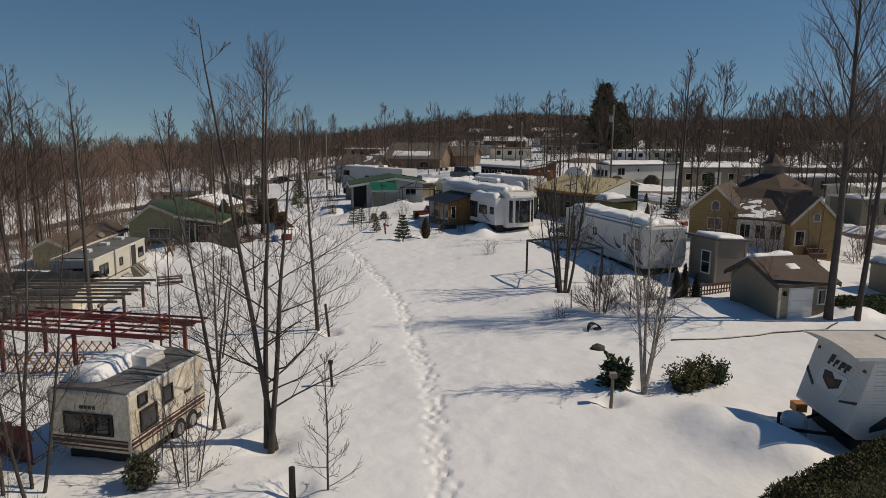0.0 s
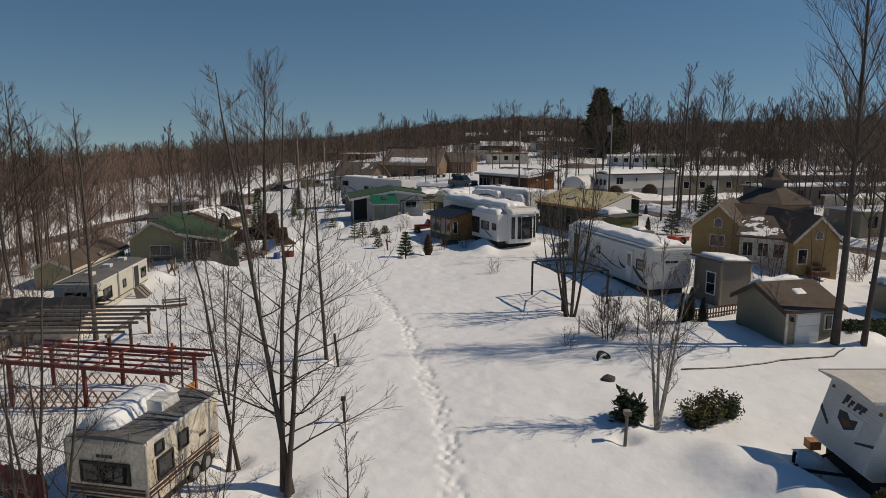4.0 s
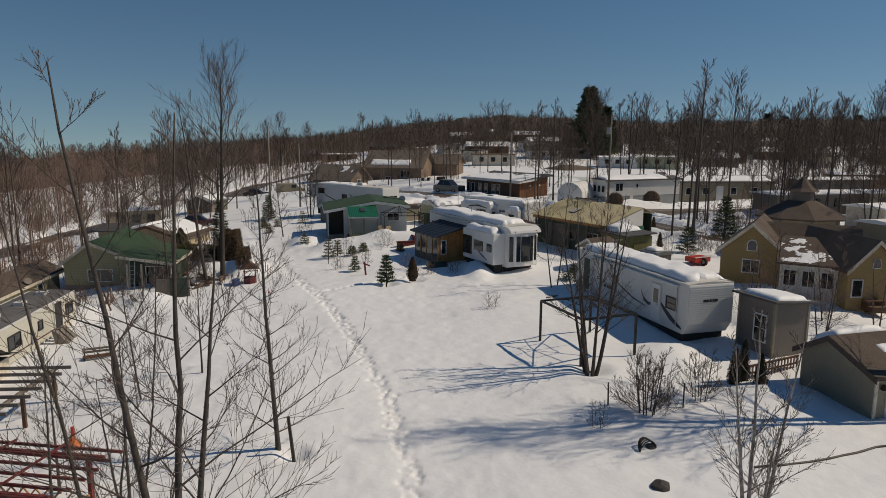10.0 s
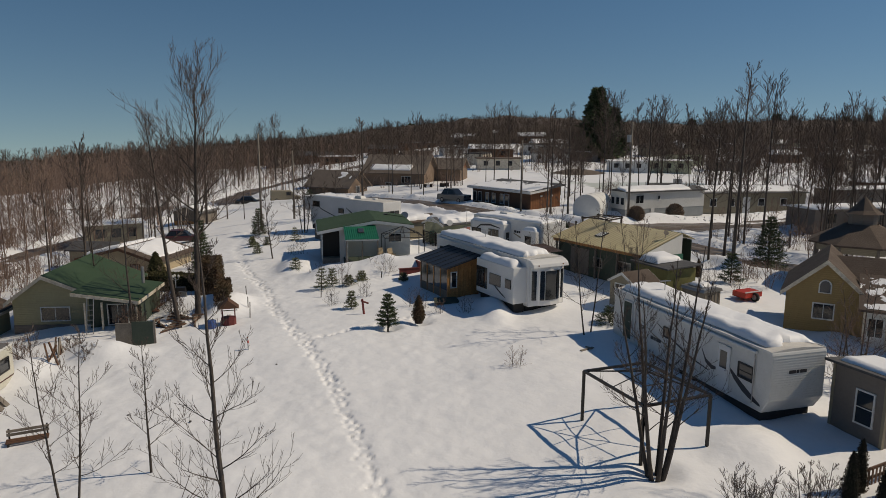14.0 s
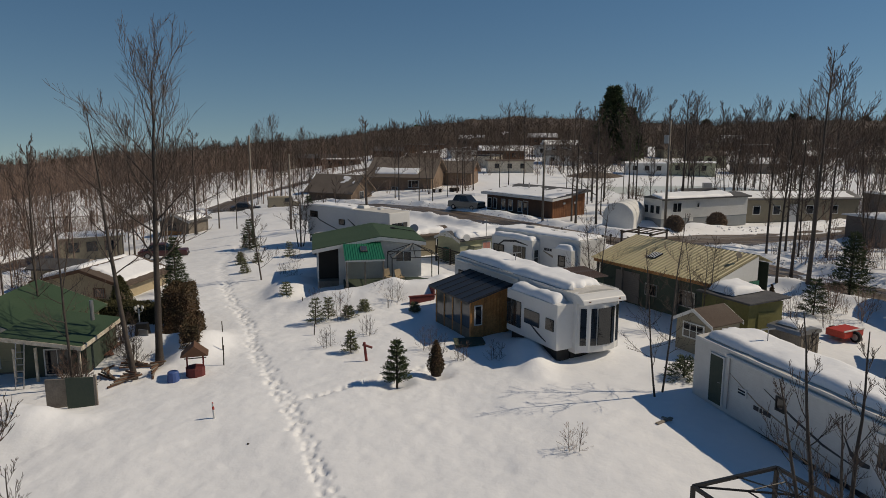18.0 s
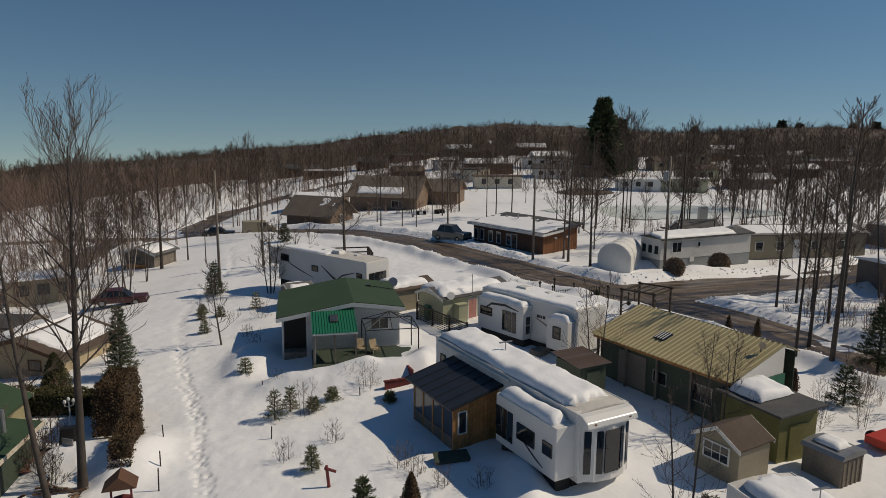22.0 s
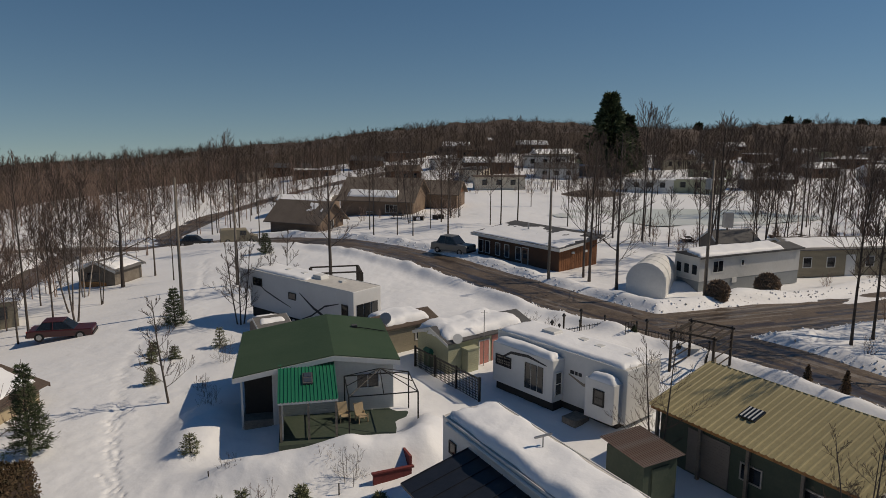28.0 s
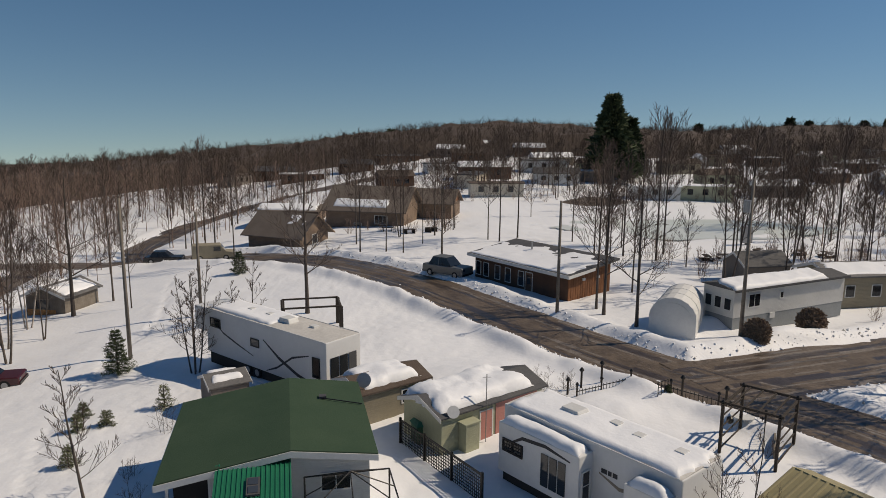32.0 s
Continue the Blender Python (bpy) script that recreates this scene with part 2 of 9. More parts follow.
CAR_BLACK = mat("black_car_paint", (0.012, 0.012, 0.014), 0.25, amount=0.2, bump=0.0, spec=0.6)
CAR_SILVER = mat("silver_car_paint", (0.20, 0.205, 0.20), 0.35, 0.4, amount=0.2, bump=0.0)
CAR_RED = mat("dark_red_car_paint", (0.06, 0.010, 0.012), 0.3, amount=0.2, bump=0.0, spec=0.6)
PLASTIC_GREEN = mat("green_plastic", (0.02, 0.10, 0.045), 0.5, amount=0.3, bump=0.05)
ORANGE_PLASTIC = mat("faded_orange_plastic", (0.55, 0.16, 0.05), 0.6, amount=0.3, bump=0.1)
BLUE_PLASTIC = mat("blue_plastic", (0.05, 0.10, 0.28), 0.5, amount=0.3, bump=0.1)
BRICK_RED = mat("red_brick_paver", (0.16, 0.075, 0.055), 0.85, col2=(0.22, 0.12, 0.09), amount=0.5, bump=0.3, rand=0.2)


# ---- mesh tools ----
class Mesh:
    """Collects vertices and faces of one mesh."""

    def __init__(self):
        self.v, self.f = [], []

    def face(self, pts):
        n = len(self.v)
        self.v += [tuple(p) for p in pts]
        self.f.append(tuple(range(n, n + len(pts))))
        return self

    def box(self, x0, y0, z0, x1, y1, z1):
        n = len(self.v)
        self.v += [(x, y, z) for z in (z0, z1) for x, y in ((x0, y0), (x1, y0), (x1, y1), (x0, y1))]
        self.f += [tuple(n + i for i in q) for q in ((3, 2, 1, 0), (4, 5, 6, 7), (0, 1, 5, 4), (1, 2, 6, 5), (2, 3, 7, 6), (3, 0, 4, 7))]
        return self

    def prism(self, profile, a, b, axis="y"):
        """A profile of (u, z) points, counter-clockwise seen from -axis, pushed from a to b along y or x."""
        n, k = len(self.v), len(profile)
        for s in (a, b):
            self.v += [((u, s, z) if axis == "y" else (s, u, z)) for u, z in profile]
        flip = axis == "x"
        caps = [tuple(range(n, n + k)), tuple(range(n + 2 * k - 1, n + k - 1, -1))]
        sides = [(n + i, n + k + i, n + k + (i + 1) % k, n + (i + 1) % k) for i in range(k)]
        self.f += [tuple(reversed(q)) if flip else q for q in caps + sides]
        return self

    def hull8(self, bottom, top):
        """A six-sided block from four bottom and four top corners."""
        n = len(self.v)
        self.v += [tuple(p) for p in (*bottom, *top)]
        self.f += [tuple(n + i for i in q) for q in ((3, 2, 1, 0), (4, 5, 6, 7), (0, 1, 5, 4), (1, 2, 6, 5), (2, 3, 7, 6), (3, 0, 4, 7))]
        return self

    def tube(self, pts, radii, sides=6, cap=True):
        pts = [Vector(p) for p in pts]
        if not hasattr(radii, "__len__"):
            radii = [radii] * len(pts)
        n = len(self.v)
        for i, p in enumerate(pts):
            d = (pts[min(i + 1, len(pts) - 1)] - pts[max(i - 1, 0)]).normalized()
            u = d.orthogonal().normalized()
            w = d.cross(u)
            for k in range(sides):
                a = 2 * math.pi * k / sides
                self.v.append(tuple(p + radii[i] * (math.cos(a) * u + math.sin(a) * w)))
        for i in range(len(pts) - 1):
            for k in range(sides):
                k2 = (k + 1) % sides
                self.f.append((n + i * sides + k, n + i * sides + k2, n + (i + 1) * sides + k2, n + (i + 1) * sides + k))
        if cap:
            self.f.append(tuple(n + k for k in reversed(range(sides))))
            self.f.append(tuple(n + (len(pts) - 1) * sides + k for k in range(sides)))
        return self

    def data(self, name, material, bevel=0.0, smooth=False):
        me = bpy.data.meshes.new(name)
        me.from_pydata(self.v, [], self.f)
        if bevel:
            bm = bmesh.new()
            bm.from_mesh(me)
            bmesh.ops.remove_doubles(bm, verts=bm.verts, dist=0.0005)
            sharp = [e for e in bm.edges if len(e.link_faces) == 2 and e.calc_face_angle(0) > 0.5]
            bmesh.ops.bevel(bm, geom=sharp, offset=bevel, segments=2, profile=0.6, affect="EDGES", clamp_overlap=True)
            bm.to_mesh(me)
            bm.free()
        me.materials.append(material)
        if smooth:
            me.polygons.foreach_set("use_smooth", [True] * len(me.polygons))
        return me


def fast_mesh(name, V, Q, material):
    """A mesh from arrays of vertices and of quads or triangles."""
    me = bpy.data.meshes.new(name)
    V, Q = np.asarray(V, np.float32), np.asarray(Q, np.int32)
    k = Q.shape[1]
    me.vertices.add(len(V))
    me.vertices.foreach_set("co", V.ravel())
    me.loops.add(Q.size)
    me.loops.foreach_set("vertex_index", Q.ravel())
    me.polygons.add(len(Q))
    me.polygons.foreach_set("loop_start", np.arange(0, Q.size, k, dtype=np.int32))
    me.update(calc_edges=True)
    me.materials.append(material)
    return me


def part(name, m, material, parent, label="", bevel=0.0, smooth=False, at=None):
    """Links a Mesh (or mesh data) as one mesh object under a thing or a part."""
    ob = new(name, m.data(name, material, bevel, smooth) if isinstance(m, Mesh) else m)
    ob.parent = parent
    if at is not None:
        ob.matrix_basis = at
    if label:
        ob["label"] = label
    return ob


def thing(name, x, y, rz, label, category, group="", dz=0.0, kind=""):
    ob = new(name)
    ob.empty_display_size = 0.2
    ob.matrix_basis = pose(x, y, gz(x, y) + dz, 0, 0, rz)
    return tagged(ob, label, category, group, kind)


def B(x0, y0, z0, x1, y1, z1):
    return Mesh().box(min(x0, x1), min(y0, y1), z0, max(x0, x1), max(y0, y1), z1)


# ---- ground heights ----
GC = (0.144, 0.642, 1.061, -0.534, 0.26, -0.327)
ROADS = [
    [(-75, 125), (-49, 133), (-30, 134), (-17.4, 128), (-9.4, 122.5), (-4, 116.5), (2.7, 106), (8.2, 95), (12.4, 87.5), (17, 81), (21.5, 75.5), (27, 66), (36, 52), (50, 36)],
    [(16.5, 81.5), (24, 83.6), (32, 86.2), (42, 90.2), (60, 99), (90, 112)],
    [(-33, 134), (-37, 145), (-36.5, 165), (-30, 182), (-22, 194), (0, 215)],
    [(-47, 40), (-42.5, 66), (-42, 88), (-41, 105), (-45, 131)],
]
ROAD_W = [2.35, 2.7, 2.0, 1.7]


def base_height(x, y):
    u, v = np.clip(x, -35, 35) / 20, (np.clip(y, 5, 95) - 45) / 40
    return GC[0] + GC[1] * u + GC[2] * v + GC[3] * u * u + GC[4] * u * v + GC[5] * v * v


def hill(x, y):
    rise = np.clip((y - 140) / 170, 0, 1)
    rise = rise * rise * (3 - 2 * rise)
    top = np.interp(x, [-400, -200, -140, -77, -38, 4, 42, 67, 119, 168, 208, 500], [-6, -4, 0.5, 3.2, 5.6, 8.0, 10.8, 9.6, 8.2, 11, 10, 9])
    drop = 0.10 * np.clip(y - 335, 0, 4000) + 0.045 * np.clip(-x - 60, 0, 3000) + 0.04 * np.clip(x - 260, 0, 3000)
    return rise * (top - 0.2) - drop


def gz(x, y):
    """The snow's height without fine relief."""
    return float(base_height(x, y) + hill(np.float64(x), np.float64(y)))


def road_distance(x, y):
    """Signed distance to the nearest road's edge (inside: negative)."""
    best = np.full(np.shape(x), 1e9)
    for line, half in zip(ROADS, ROAD_W):
        for (ax, ay), (bx, by) in zip(line, line[1:]):
            dx, dy = bx - ax, by - ay
            t = np.clip(((x - ax) * dx + (y - ay) * dy) / (dx * dx + dy * dy), 0, 1)
            best = np.minimum(best, np.hypot(x - ax - t * dx, y - ay - t * dy) - half)
    return best


# ---- ground ----
def vnoise(x, y, scale, seed):
    """Smooth value noise, -1 to 1."""
    r = np.random.RandomState(seed).rand(256, 256) * 2 - 1
    x, y = x / scale, y / scale
    i, j = np.floor(x).astype(int), np.floor(y).astype(int)
    u, v = x - i, y - j
    u, v = u * u * (3 - 2 * u), v * v * (3 - 2 * v)
    g = lambda a, b: r[a % 256, b % 256]  # noqa: E731
    return (g(i, j) * (1 - u) + g(i + 1, j) * u) * (1 - v) + (g(i, j + 1) * (1 - u) + g(i + 1, j + 1) * u) * v


TRAIL = [(0.4, 6), (0.2, 15.9), (-0.1, 21.5), (-0.9, 28), (-2.0, 34), (-3.0, 37.5), (-4.8, 43.6), (-6.8, 49.2), (-9.8, 56.2), (-11.3, 61), (-14.2, 68), (-16.3, 74), (-18.6, 81), (-19.6, 92), (-20, 103), (-24, 118)]
TRAIL2 = [(-6.9, 49.3), (-5.0, 50.3), (-3.6, 51.2), (-2.2, 52.2), (0.0, 53.0)]
# snow heaps: x, y, radius along x, radius along y, height
HEAPS = [(-5.8, 64.4, 3.4, 1.3, 0.95), (-1.8, 65.0, 2.5, 1.2, 1.0), (-10.5, 69.2, 1.5, 3.4, 0.72), (-4.0, 71.0, 5.0, 5.0, 0.3), (0.3, 66.5, 1.2, 2.0, 0.9), (-17.2, 48.5, 2.2, 1.2, 0.9), (-20.2, 47.0, 1.5, 1.3, 0.7),
         (-13.0, 57.2, 1.6, 2.2, 0.9), (-15.8, 57.5, 1.5, 1.4, 0.8), (3.6, 53.2, 0.9, 2.6, 0.6), (10.4, 36.0, 1.4, 1.6, 0.35), (19.4, 30.6, 1.5, 0.7, 0.5), (12.8, 32.0, 2.0, 1.3, 0.35), (10.5, 78.5, 3.0, 2.5, 0.6), (4.0, 83.0, 4.0, 2.5, 0.5),
         (8.7, 18.6, 1.5, 1.6, 0.6), (9.6, 17.2, 1.2, 1.0, 0.45), (-30, 62, 5, 4, 0.5), (-31, 48, 4, 6, 0.6), (22, 92, 3, 1.2, 0.5), (27.6, 89.0, 3.6, 1.0, 0.45), (21.2, 46.6, 6.0, 5.0, 0.8)]
WELLS = [(-4.8, 18.6, 0.7), (-6.8, 20.2, 0.5), (6.7, 34.6, 0.7), (7.0, 21.8, 0.6), (-14.2, 55.2, 0.7), (-3.6, 16.0, 0.5), (-4.6, 28.5, 0.45), (5.7, 20.8, 0.4), (-2.5, 50.9, 0.7), (-0.8, 51.8, 0.7), (-14.9, 54.0, 0.6)]


def snow_height(x, y):
    h = base_height(x, y) + hill(x, y)
    h = h + 0.16 * vnoise(x, y, 7.0, 1) + 0.06 * vnoise(x, y, 2.3, 2) + 0.024 * vnoise(x, y, 0.6, 3) + 0.010 * vnoise(x, y, 0.27, 4)
    for cx, cy, rx, ry, hh in HEAPS:
        d = (((x - cx) / rx) ** 2 + ((y - cy) / ry) ** 2) ** 1.35
        h = h + hh * np.exp(-d * 1.1) * (1 + 0.14 * vnoise(x, y, 1.1, 5))
    for cx, cy, r in WELLS:
        d = np.hypot(x - cx, y - cy) / r
        h = h - 0.28 * np.exp(-d * d) + 0.03 * np.exp(-((d - 1.4) ** 2) * 4)
    d = road_distance(x, y)
    h = h - 0.22 * np.clip((0.9 - d) / 0.9, 0, 1)
    bank = np.exp(-(((d - 1.5) / 0.85) ** 2)) * np.clip(1 - (y - 130) / 60, 0.2, 1)
    return h + 0.62 * bank * (0.8 + 0.35 * vnoise(x, y, 2.3, 7) + 0.2 * vnoise(x, y, 1.3, 8))


def trail_dent(x, y):
    """Trodden footprints along the trail, left and right in turn."""
    dent = np.zeros(np.shape(x))
    rs = np.random.RandomState(5)
    for line, wide in ((TRAIL, 0.19), (TRAIL2, 0.08)):
        for (ax, ay), (bx, by) in zip(line, line[1:]):
            L = math.hypot(bx - ax, by - ay)
            ux, uy = (bx - ax) / L, (by - ay) / L
            near = (x > min(ax, bx) - 1.5) & (x < max(ax, bx) + 1.5) & (y > min(ay, by) - 1.5) & (y < max(ay, by) + 1.5)
            if not near.any():
                continue
            px, py = x[near], y[near]
            across = np.abs((px - ax) * -uy + (py - ay) * ux)
            along = (px - ax) * ux + (py - ay) * uy
            local = -0.035 * np.exp(-((across / 0.30) ** 2)) * (1 + 1.2 * vnoise(px, py, 0.22, 9)) * ((along > -0.2) & (along < L + 0.2))
            for k in range(int(L / 0.13)):
                s = k * 0.13 + rs.normal(0, 0.12)
                off = (wide if k % 2 else -wide) * 0.8 + rs.normal(0, wide * 0.6)
                size = 0.7 + 0.6 * rs.rand()
                cx, cy = ax + ux * s - uy * off, ay + uy * s + ux * off
                a, b = (px - cx) * ux + (py - cy) * uy, -(px - cx) * uy + (py - cy) * ux
                dd = (a / (0.135 * size)) ** 2 + (b / (0.095 * size)) ** 2
                local = np.minimum(local, -(0.04 + 0.10 * rs.rand()) * (1.0 if ay < 43 else 1.25) * np.exp(-dd * dd))
            dent[near] = np.where(np.abs(local) > np.abs(dent[near]), local, dent[near])
    return dent


def build_ground():
    xs = np.concatenate([-np.geomspace(2500, 80, 26), np.arange(-75, -24, 1.2), np.arange(-24, -16, 0.2), np.arange(-16, -6, 0.1), np.arange(-6, 2.2, 0.085), np.arange(2.3, 26, 0.21), np.arange(26.5, 75, 1.0), np.geomspace(80, 2500, 26)])
    ys = np.concatenate([[-2500, -1200, -600, -300, -150, -80, -40, -20, -10, -4], np.arange(0, 13, 0.6), np.arange(13, 45, 0.09), np.arange(45, 70, 0.11), np.arange(70.2, 96, 0.2), np.arange(96.2, 145, 0.45), np.arange(146, 260, 3.0), np.geomspace(270, 3500, 30)])
    X, Y = np.meshgrid(xs, ys)
    Z = snow_height(X, Y) + trail_dent(X, Y)
    nx, ny = len(xs), len(ys)
    idx = np.arange(nx * ny).reshape(ny, nx)
    Q = np.stack([idx[:-1, :-1], idx[:-1, 1:], idx[1:, 1:], idx[1:, :-1]], -1).reshape(-1, 4)
    me = fast_mesh("ground", np.stack([X, Y, Z], -1).reshape(-1, 3), Q, SNOW)
    me.polygons.foreach_set("use_smooth", [True] * len(me.polygons))
    tagged(new("ground", me), "sunlit deep snow cover with a trodden footprint trail", "ground", kind="structure")


build_ground()


def build_road(line, half, k):
    pts = [Vector((x, y, 0)) for x, y in line]
    fine = []
    for i in range(len(pts) - 1):
        p0, p1, p2, p3 = pts[max(i - 1, 0)], pts[i], pts[i + 1], pts[min(i + 2, len(pts) - 1)]
        n = max(2, int((p2 - p1).length / 1.0))
        for s in range(n):
            t = s / n
            fine.append(0.5 * ((2 * p1) + (p2 - p0) * t + (2 * p0 - 5 * p1 + 4 * p2 - p3) * t * t + (3 * p1 - p0 - 3 * p2 + p3) * t ** 3))
    fine.append(pts[-1])
    cols = np.linspace(-1, 1, 33)
    V = []
    for i, p in enumerate(fine):
        d = (fine[min(i + 1, len(fine) - 1)] - fine[max(i - 1, 0)]).normalized()
        for c in cols:
            w = half + 0.75 + 0.15 * math.sin(i * 0.7 + k)
            x, y = p.x - d.y * c * w, p.y + d.x * c * w
            rut = -0.04 * (math.exp(-((abs(c) - 0.42) / 0.12) ** 2)) - (0.22 if abs(c) > 0.97 else 0)
            V.append((x, y, gz(x, y) - 0.10 + 0.012 * k + rut + 0.05 * noise.noise((x * 1.1, y * 1.1, 0)) + 0.02 * noise.noise((x * 4, y * 4, 3))))
    idx = np.arange(len(V)).reshape(len(fine), len(cols))
    Q = np.stack([idx[:-1, :-1], idx[1:, :-1], idx[1:, 1:], idx[:-1, 1:]], -1).reshape(-1, 4)[:, ::-1]
    me = fast_mesh("road", V, Q, MUD)
    me.materials.append(WET_MUD)
    me.materials.append(SLUSH)
    # standing water follows the wheel tracks, slush the crown and the edges
    kinds = []
    for i in range(len(fine) - 1):
        for j in range(len(cols) - 1):
            x, y, z = V[i * len(cols) + j]
            c = cols[j]
            streak = noise.noise((c * 7.0, i * 0.10, k * 9.0)) + 0.5 * noise.noise((c * 17.0, i * 0.22, k * 5.0))
            track = math.exp(-((abs(c) - 0.42) / 0.2) ** 2)
            kinds.append(1 if streak + 0.35 * track > 0.34 else 2 if streak - 0.3 * track < -0.52 + 0.25 * (abs(c) > 0.7) else 0)
    me.polygons.foreach_set("material_index", np.array(kinds, np.int32))
    tagged(new("road", me), "wet brown muddy road with wheel ruts between snowbanks", "road", kind="structure")


for k, (line, half) in enumerate(zip(ROADS, ROAD_W)):
    build_road(line, half, k)


ICE = mat("pond_ice", (0.55, 0.60, 0.55), 0.35, col2=(0.66, 0.69, 0.67), n1=0.08, n2=0.9, amount=0.6, bump=0.3, bump_scale=1.5)
gx, gy = np.meshgrid(np.linspace(20, 64, 60), np.linspace(130, 151, 40))
inside = ((gx - 42) / (21 + 2.5 * vnoise(gx, gy, 6, 61))) ** 2 + ((gy - 140.5) / (9.5 + 1.5 * vnoise(gx, gy, 5, 62))) ** 2 < 1
gi = np.arange(gx.size).reshape(gx.shape)
gq = np.stack([gi[:-1, :-1], gi[:-1, 1:], gi[1:, 1:], gi[1:, :-1]], -1).reshape(-1, 4)
gq = gq[inside.reshape(-1)[gq].all(1)]
ice = fast_mesh("pond", np.stack([gx, gy, base_height(gx, gy) + hill(gx, gy) + 0.07], -1).reshape(-1, 3), gq, ICE)
tagged(new("pond", ice), "pale green refrozen ice on a snow-covered pond", "pond", kind="structure")


# ---- building parts ----
def window(parent, x, y, z, w, h, face, frame_mat=None, panes=1, name="window", rows=1, label="", t=0.05, glass=None):
    """A framed window on a wall: face is '-x', '+x', '-y' or '+y'; x, y is the middle of its foot on the wall."""
    fm = frame_mat or TRIM_WHITE
    m = Mesh()
    rz = {"-y": 0, "+x": 90, "+y": 180, "-x": -90}[face]
    at = pose(x, y, z, 0, 0, rz)
    f = 0.06
    for x0, x1, z0, z1 in ((-w / 2, w / 2, 0, f), (-w / 2, w / 2, h - f, h), (-w / 2, -w / 2 + f, f, h - f), (w / 2 - f, w / 2, f, h - f)):
        m.box(x0, -t, z0, x1, 0.02, z1)
    win = part(name, m, fm, parent, label, at=at)
    pw = (w - 2 * f - 0.03 * (panes - 1)) / panes
    ph = (h - 2 * f - 0.03 * (rows - 1)) / rows
    for i in range(panes):
        for j in range(rows):
            x0, z0 = -w / 2 + f + i * (pw + 0.03), f + j * (ph + 0.03)
            part("pane", B(x0, -t + 0.02, z0, x0 + pw, 0.0, z0 + ph), glass or PANE, win)
    if panes > 1 or rows > 1:
        mm = Mesh()
        for i in range(1, panes):
            x0 = -w / 2 + f + i * pw + (i - 1) * 0.03
            mm.box(x0, -t + 0.005, f, x0 + 0.03, 0.0, h - f)
        for j in range(1, rows):
            z0 = f + j * ph + (j - 1) * 0.03
            mm.box(-w / 2 + f, -t + 0.007, z0, w / 2 - f, 0.0, z0 + 0.03)
        part("glazing_bar", mm, fm, win)
    return win


def door(parent, x, y, z, w, h, face, material, glazed=False, label=""):
    at = pose(x, y, z, 0, 0, {"-y": 0, "+x": 90, "+y": 180, "-x": -90}[face])
    d = part("door", B(-w / 2, -0.05, 0, w / 2, 0.01, h), material, parent, label, bevel=0.012, at=at)
    m = Mesh()
    for x0, x1, z0, z1 in ((-w / 2 - 0.06, -w / 2, 0, h + 0.06), (w / 2, w / 2 + 0.06, 0, h + 0.06), (-w / 2, w / 2, h, h + 0.06)):
        m.box(x0, -0.06, z0, x1, 0.01, z1)
    part("door_frame", m, TRIM_WHITE, d)
    part("door_handle", Mesh().tube([(w * 0.36, -0.05, h * 0.48), (w * 0.36, -0.11, h * 0.48), (w * 0.28, -0.11, h * 0.48)], 0.015), STEEL, d)
    if glazed:
        part("pane", B(-w * 0.3, -0.06, h * 0.5, w * 0.3, -0.048, h * 0.9), PANE, d)
    return d


def gable_house(root, L, W, H, ridge, wall_mat, roof_mat, over=0.3, along="x", ridge_at=0.5, thick=0.14, base=0.0, trim=None):
    """Walls and a two-pitched roof on a rectangle 0..L by 0..W; the ridge runs along x or y."""
    a, b = (W, L) if along == "x" else (L, W)  # across the ridge, along it
    r = a * ridge_at
    prof = [(0, base), (a, base), (a, H), (r, ridge), (0, H)]
    part("wall", Mesh().prism(prof, 0, b, "y" if along == "y" else "x"), wall_mat, root)
    s1, s2 = (ridge - H) / r, (ridge - H) / (a - r)
    for lo, hi, sl, nm in ((-over, r, s1, "roof"), (r, a + over, -s2, "roof")):
        z0 = ridge + (lo - r) * sl if sl > 0 else ridge
        z1 = ridge if sl > 0 else ridge + (hi - r) * sl
        p = [(lo, z0 + 0.012), (hi, z1 + 0.012), (hi, z1 + thick), (lo, z0 + thick)]
        part(nm, Mesh().prism(p, -over, b + over, "y" if along == "y" else "x"), roof_mat, root, bevel=0.015)
    for e in (-over - 0.02, b + over):
        for lo, hi, sl in ((-over, r, s1), (r, a + over, -s2)):
            z0 = ridge + (lo - r) * sl if sl > 0 else ridge
            z1 = ridge if sl > 0 else ridge + (hi - r) * sl
            p = [(lo, z0 - 0.10), (hi, z1 - 0.10), (hi, z1 + thick - 0.01), (lo, z0 + thick - 0.01)]
            part("fascia", Mesh().prism(p, e, e + 0.02, "y" if along == "y" else "x"), trim or TRIM_WHITE, root)


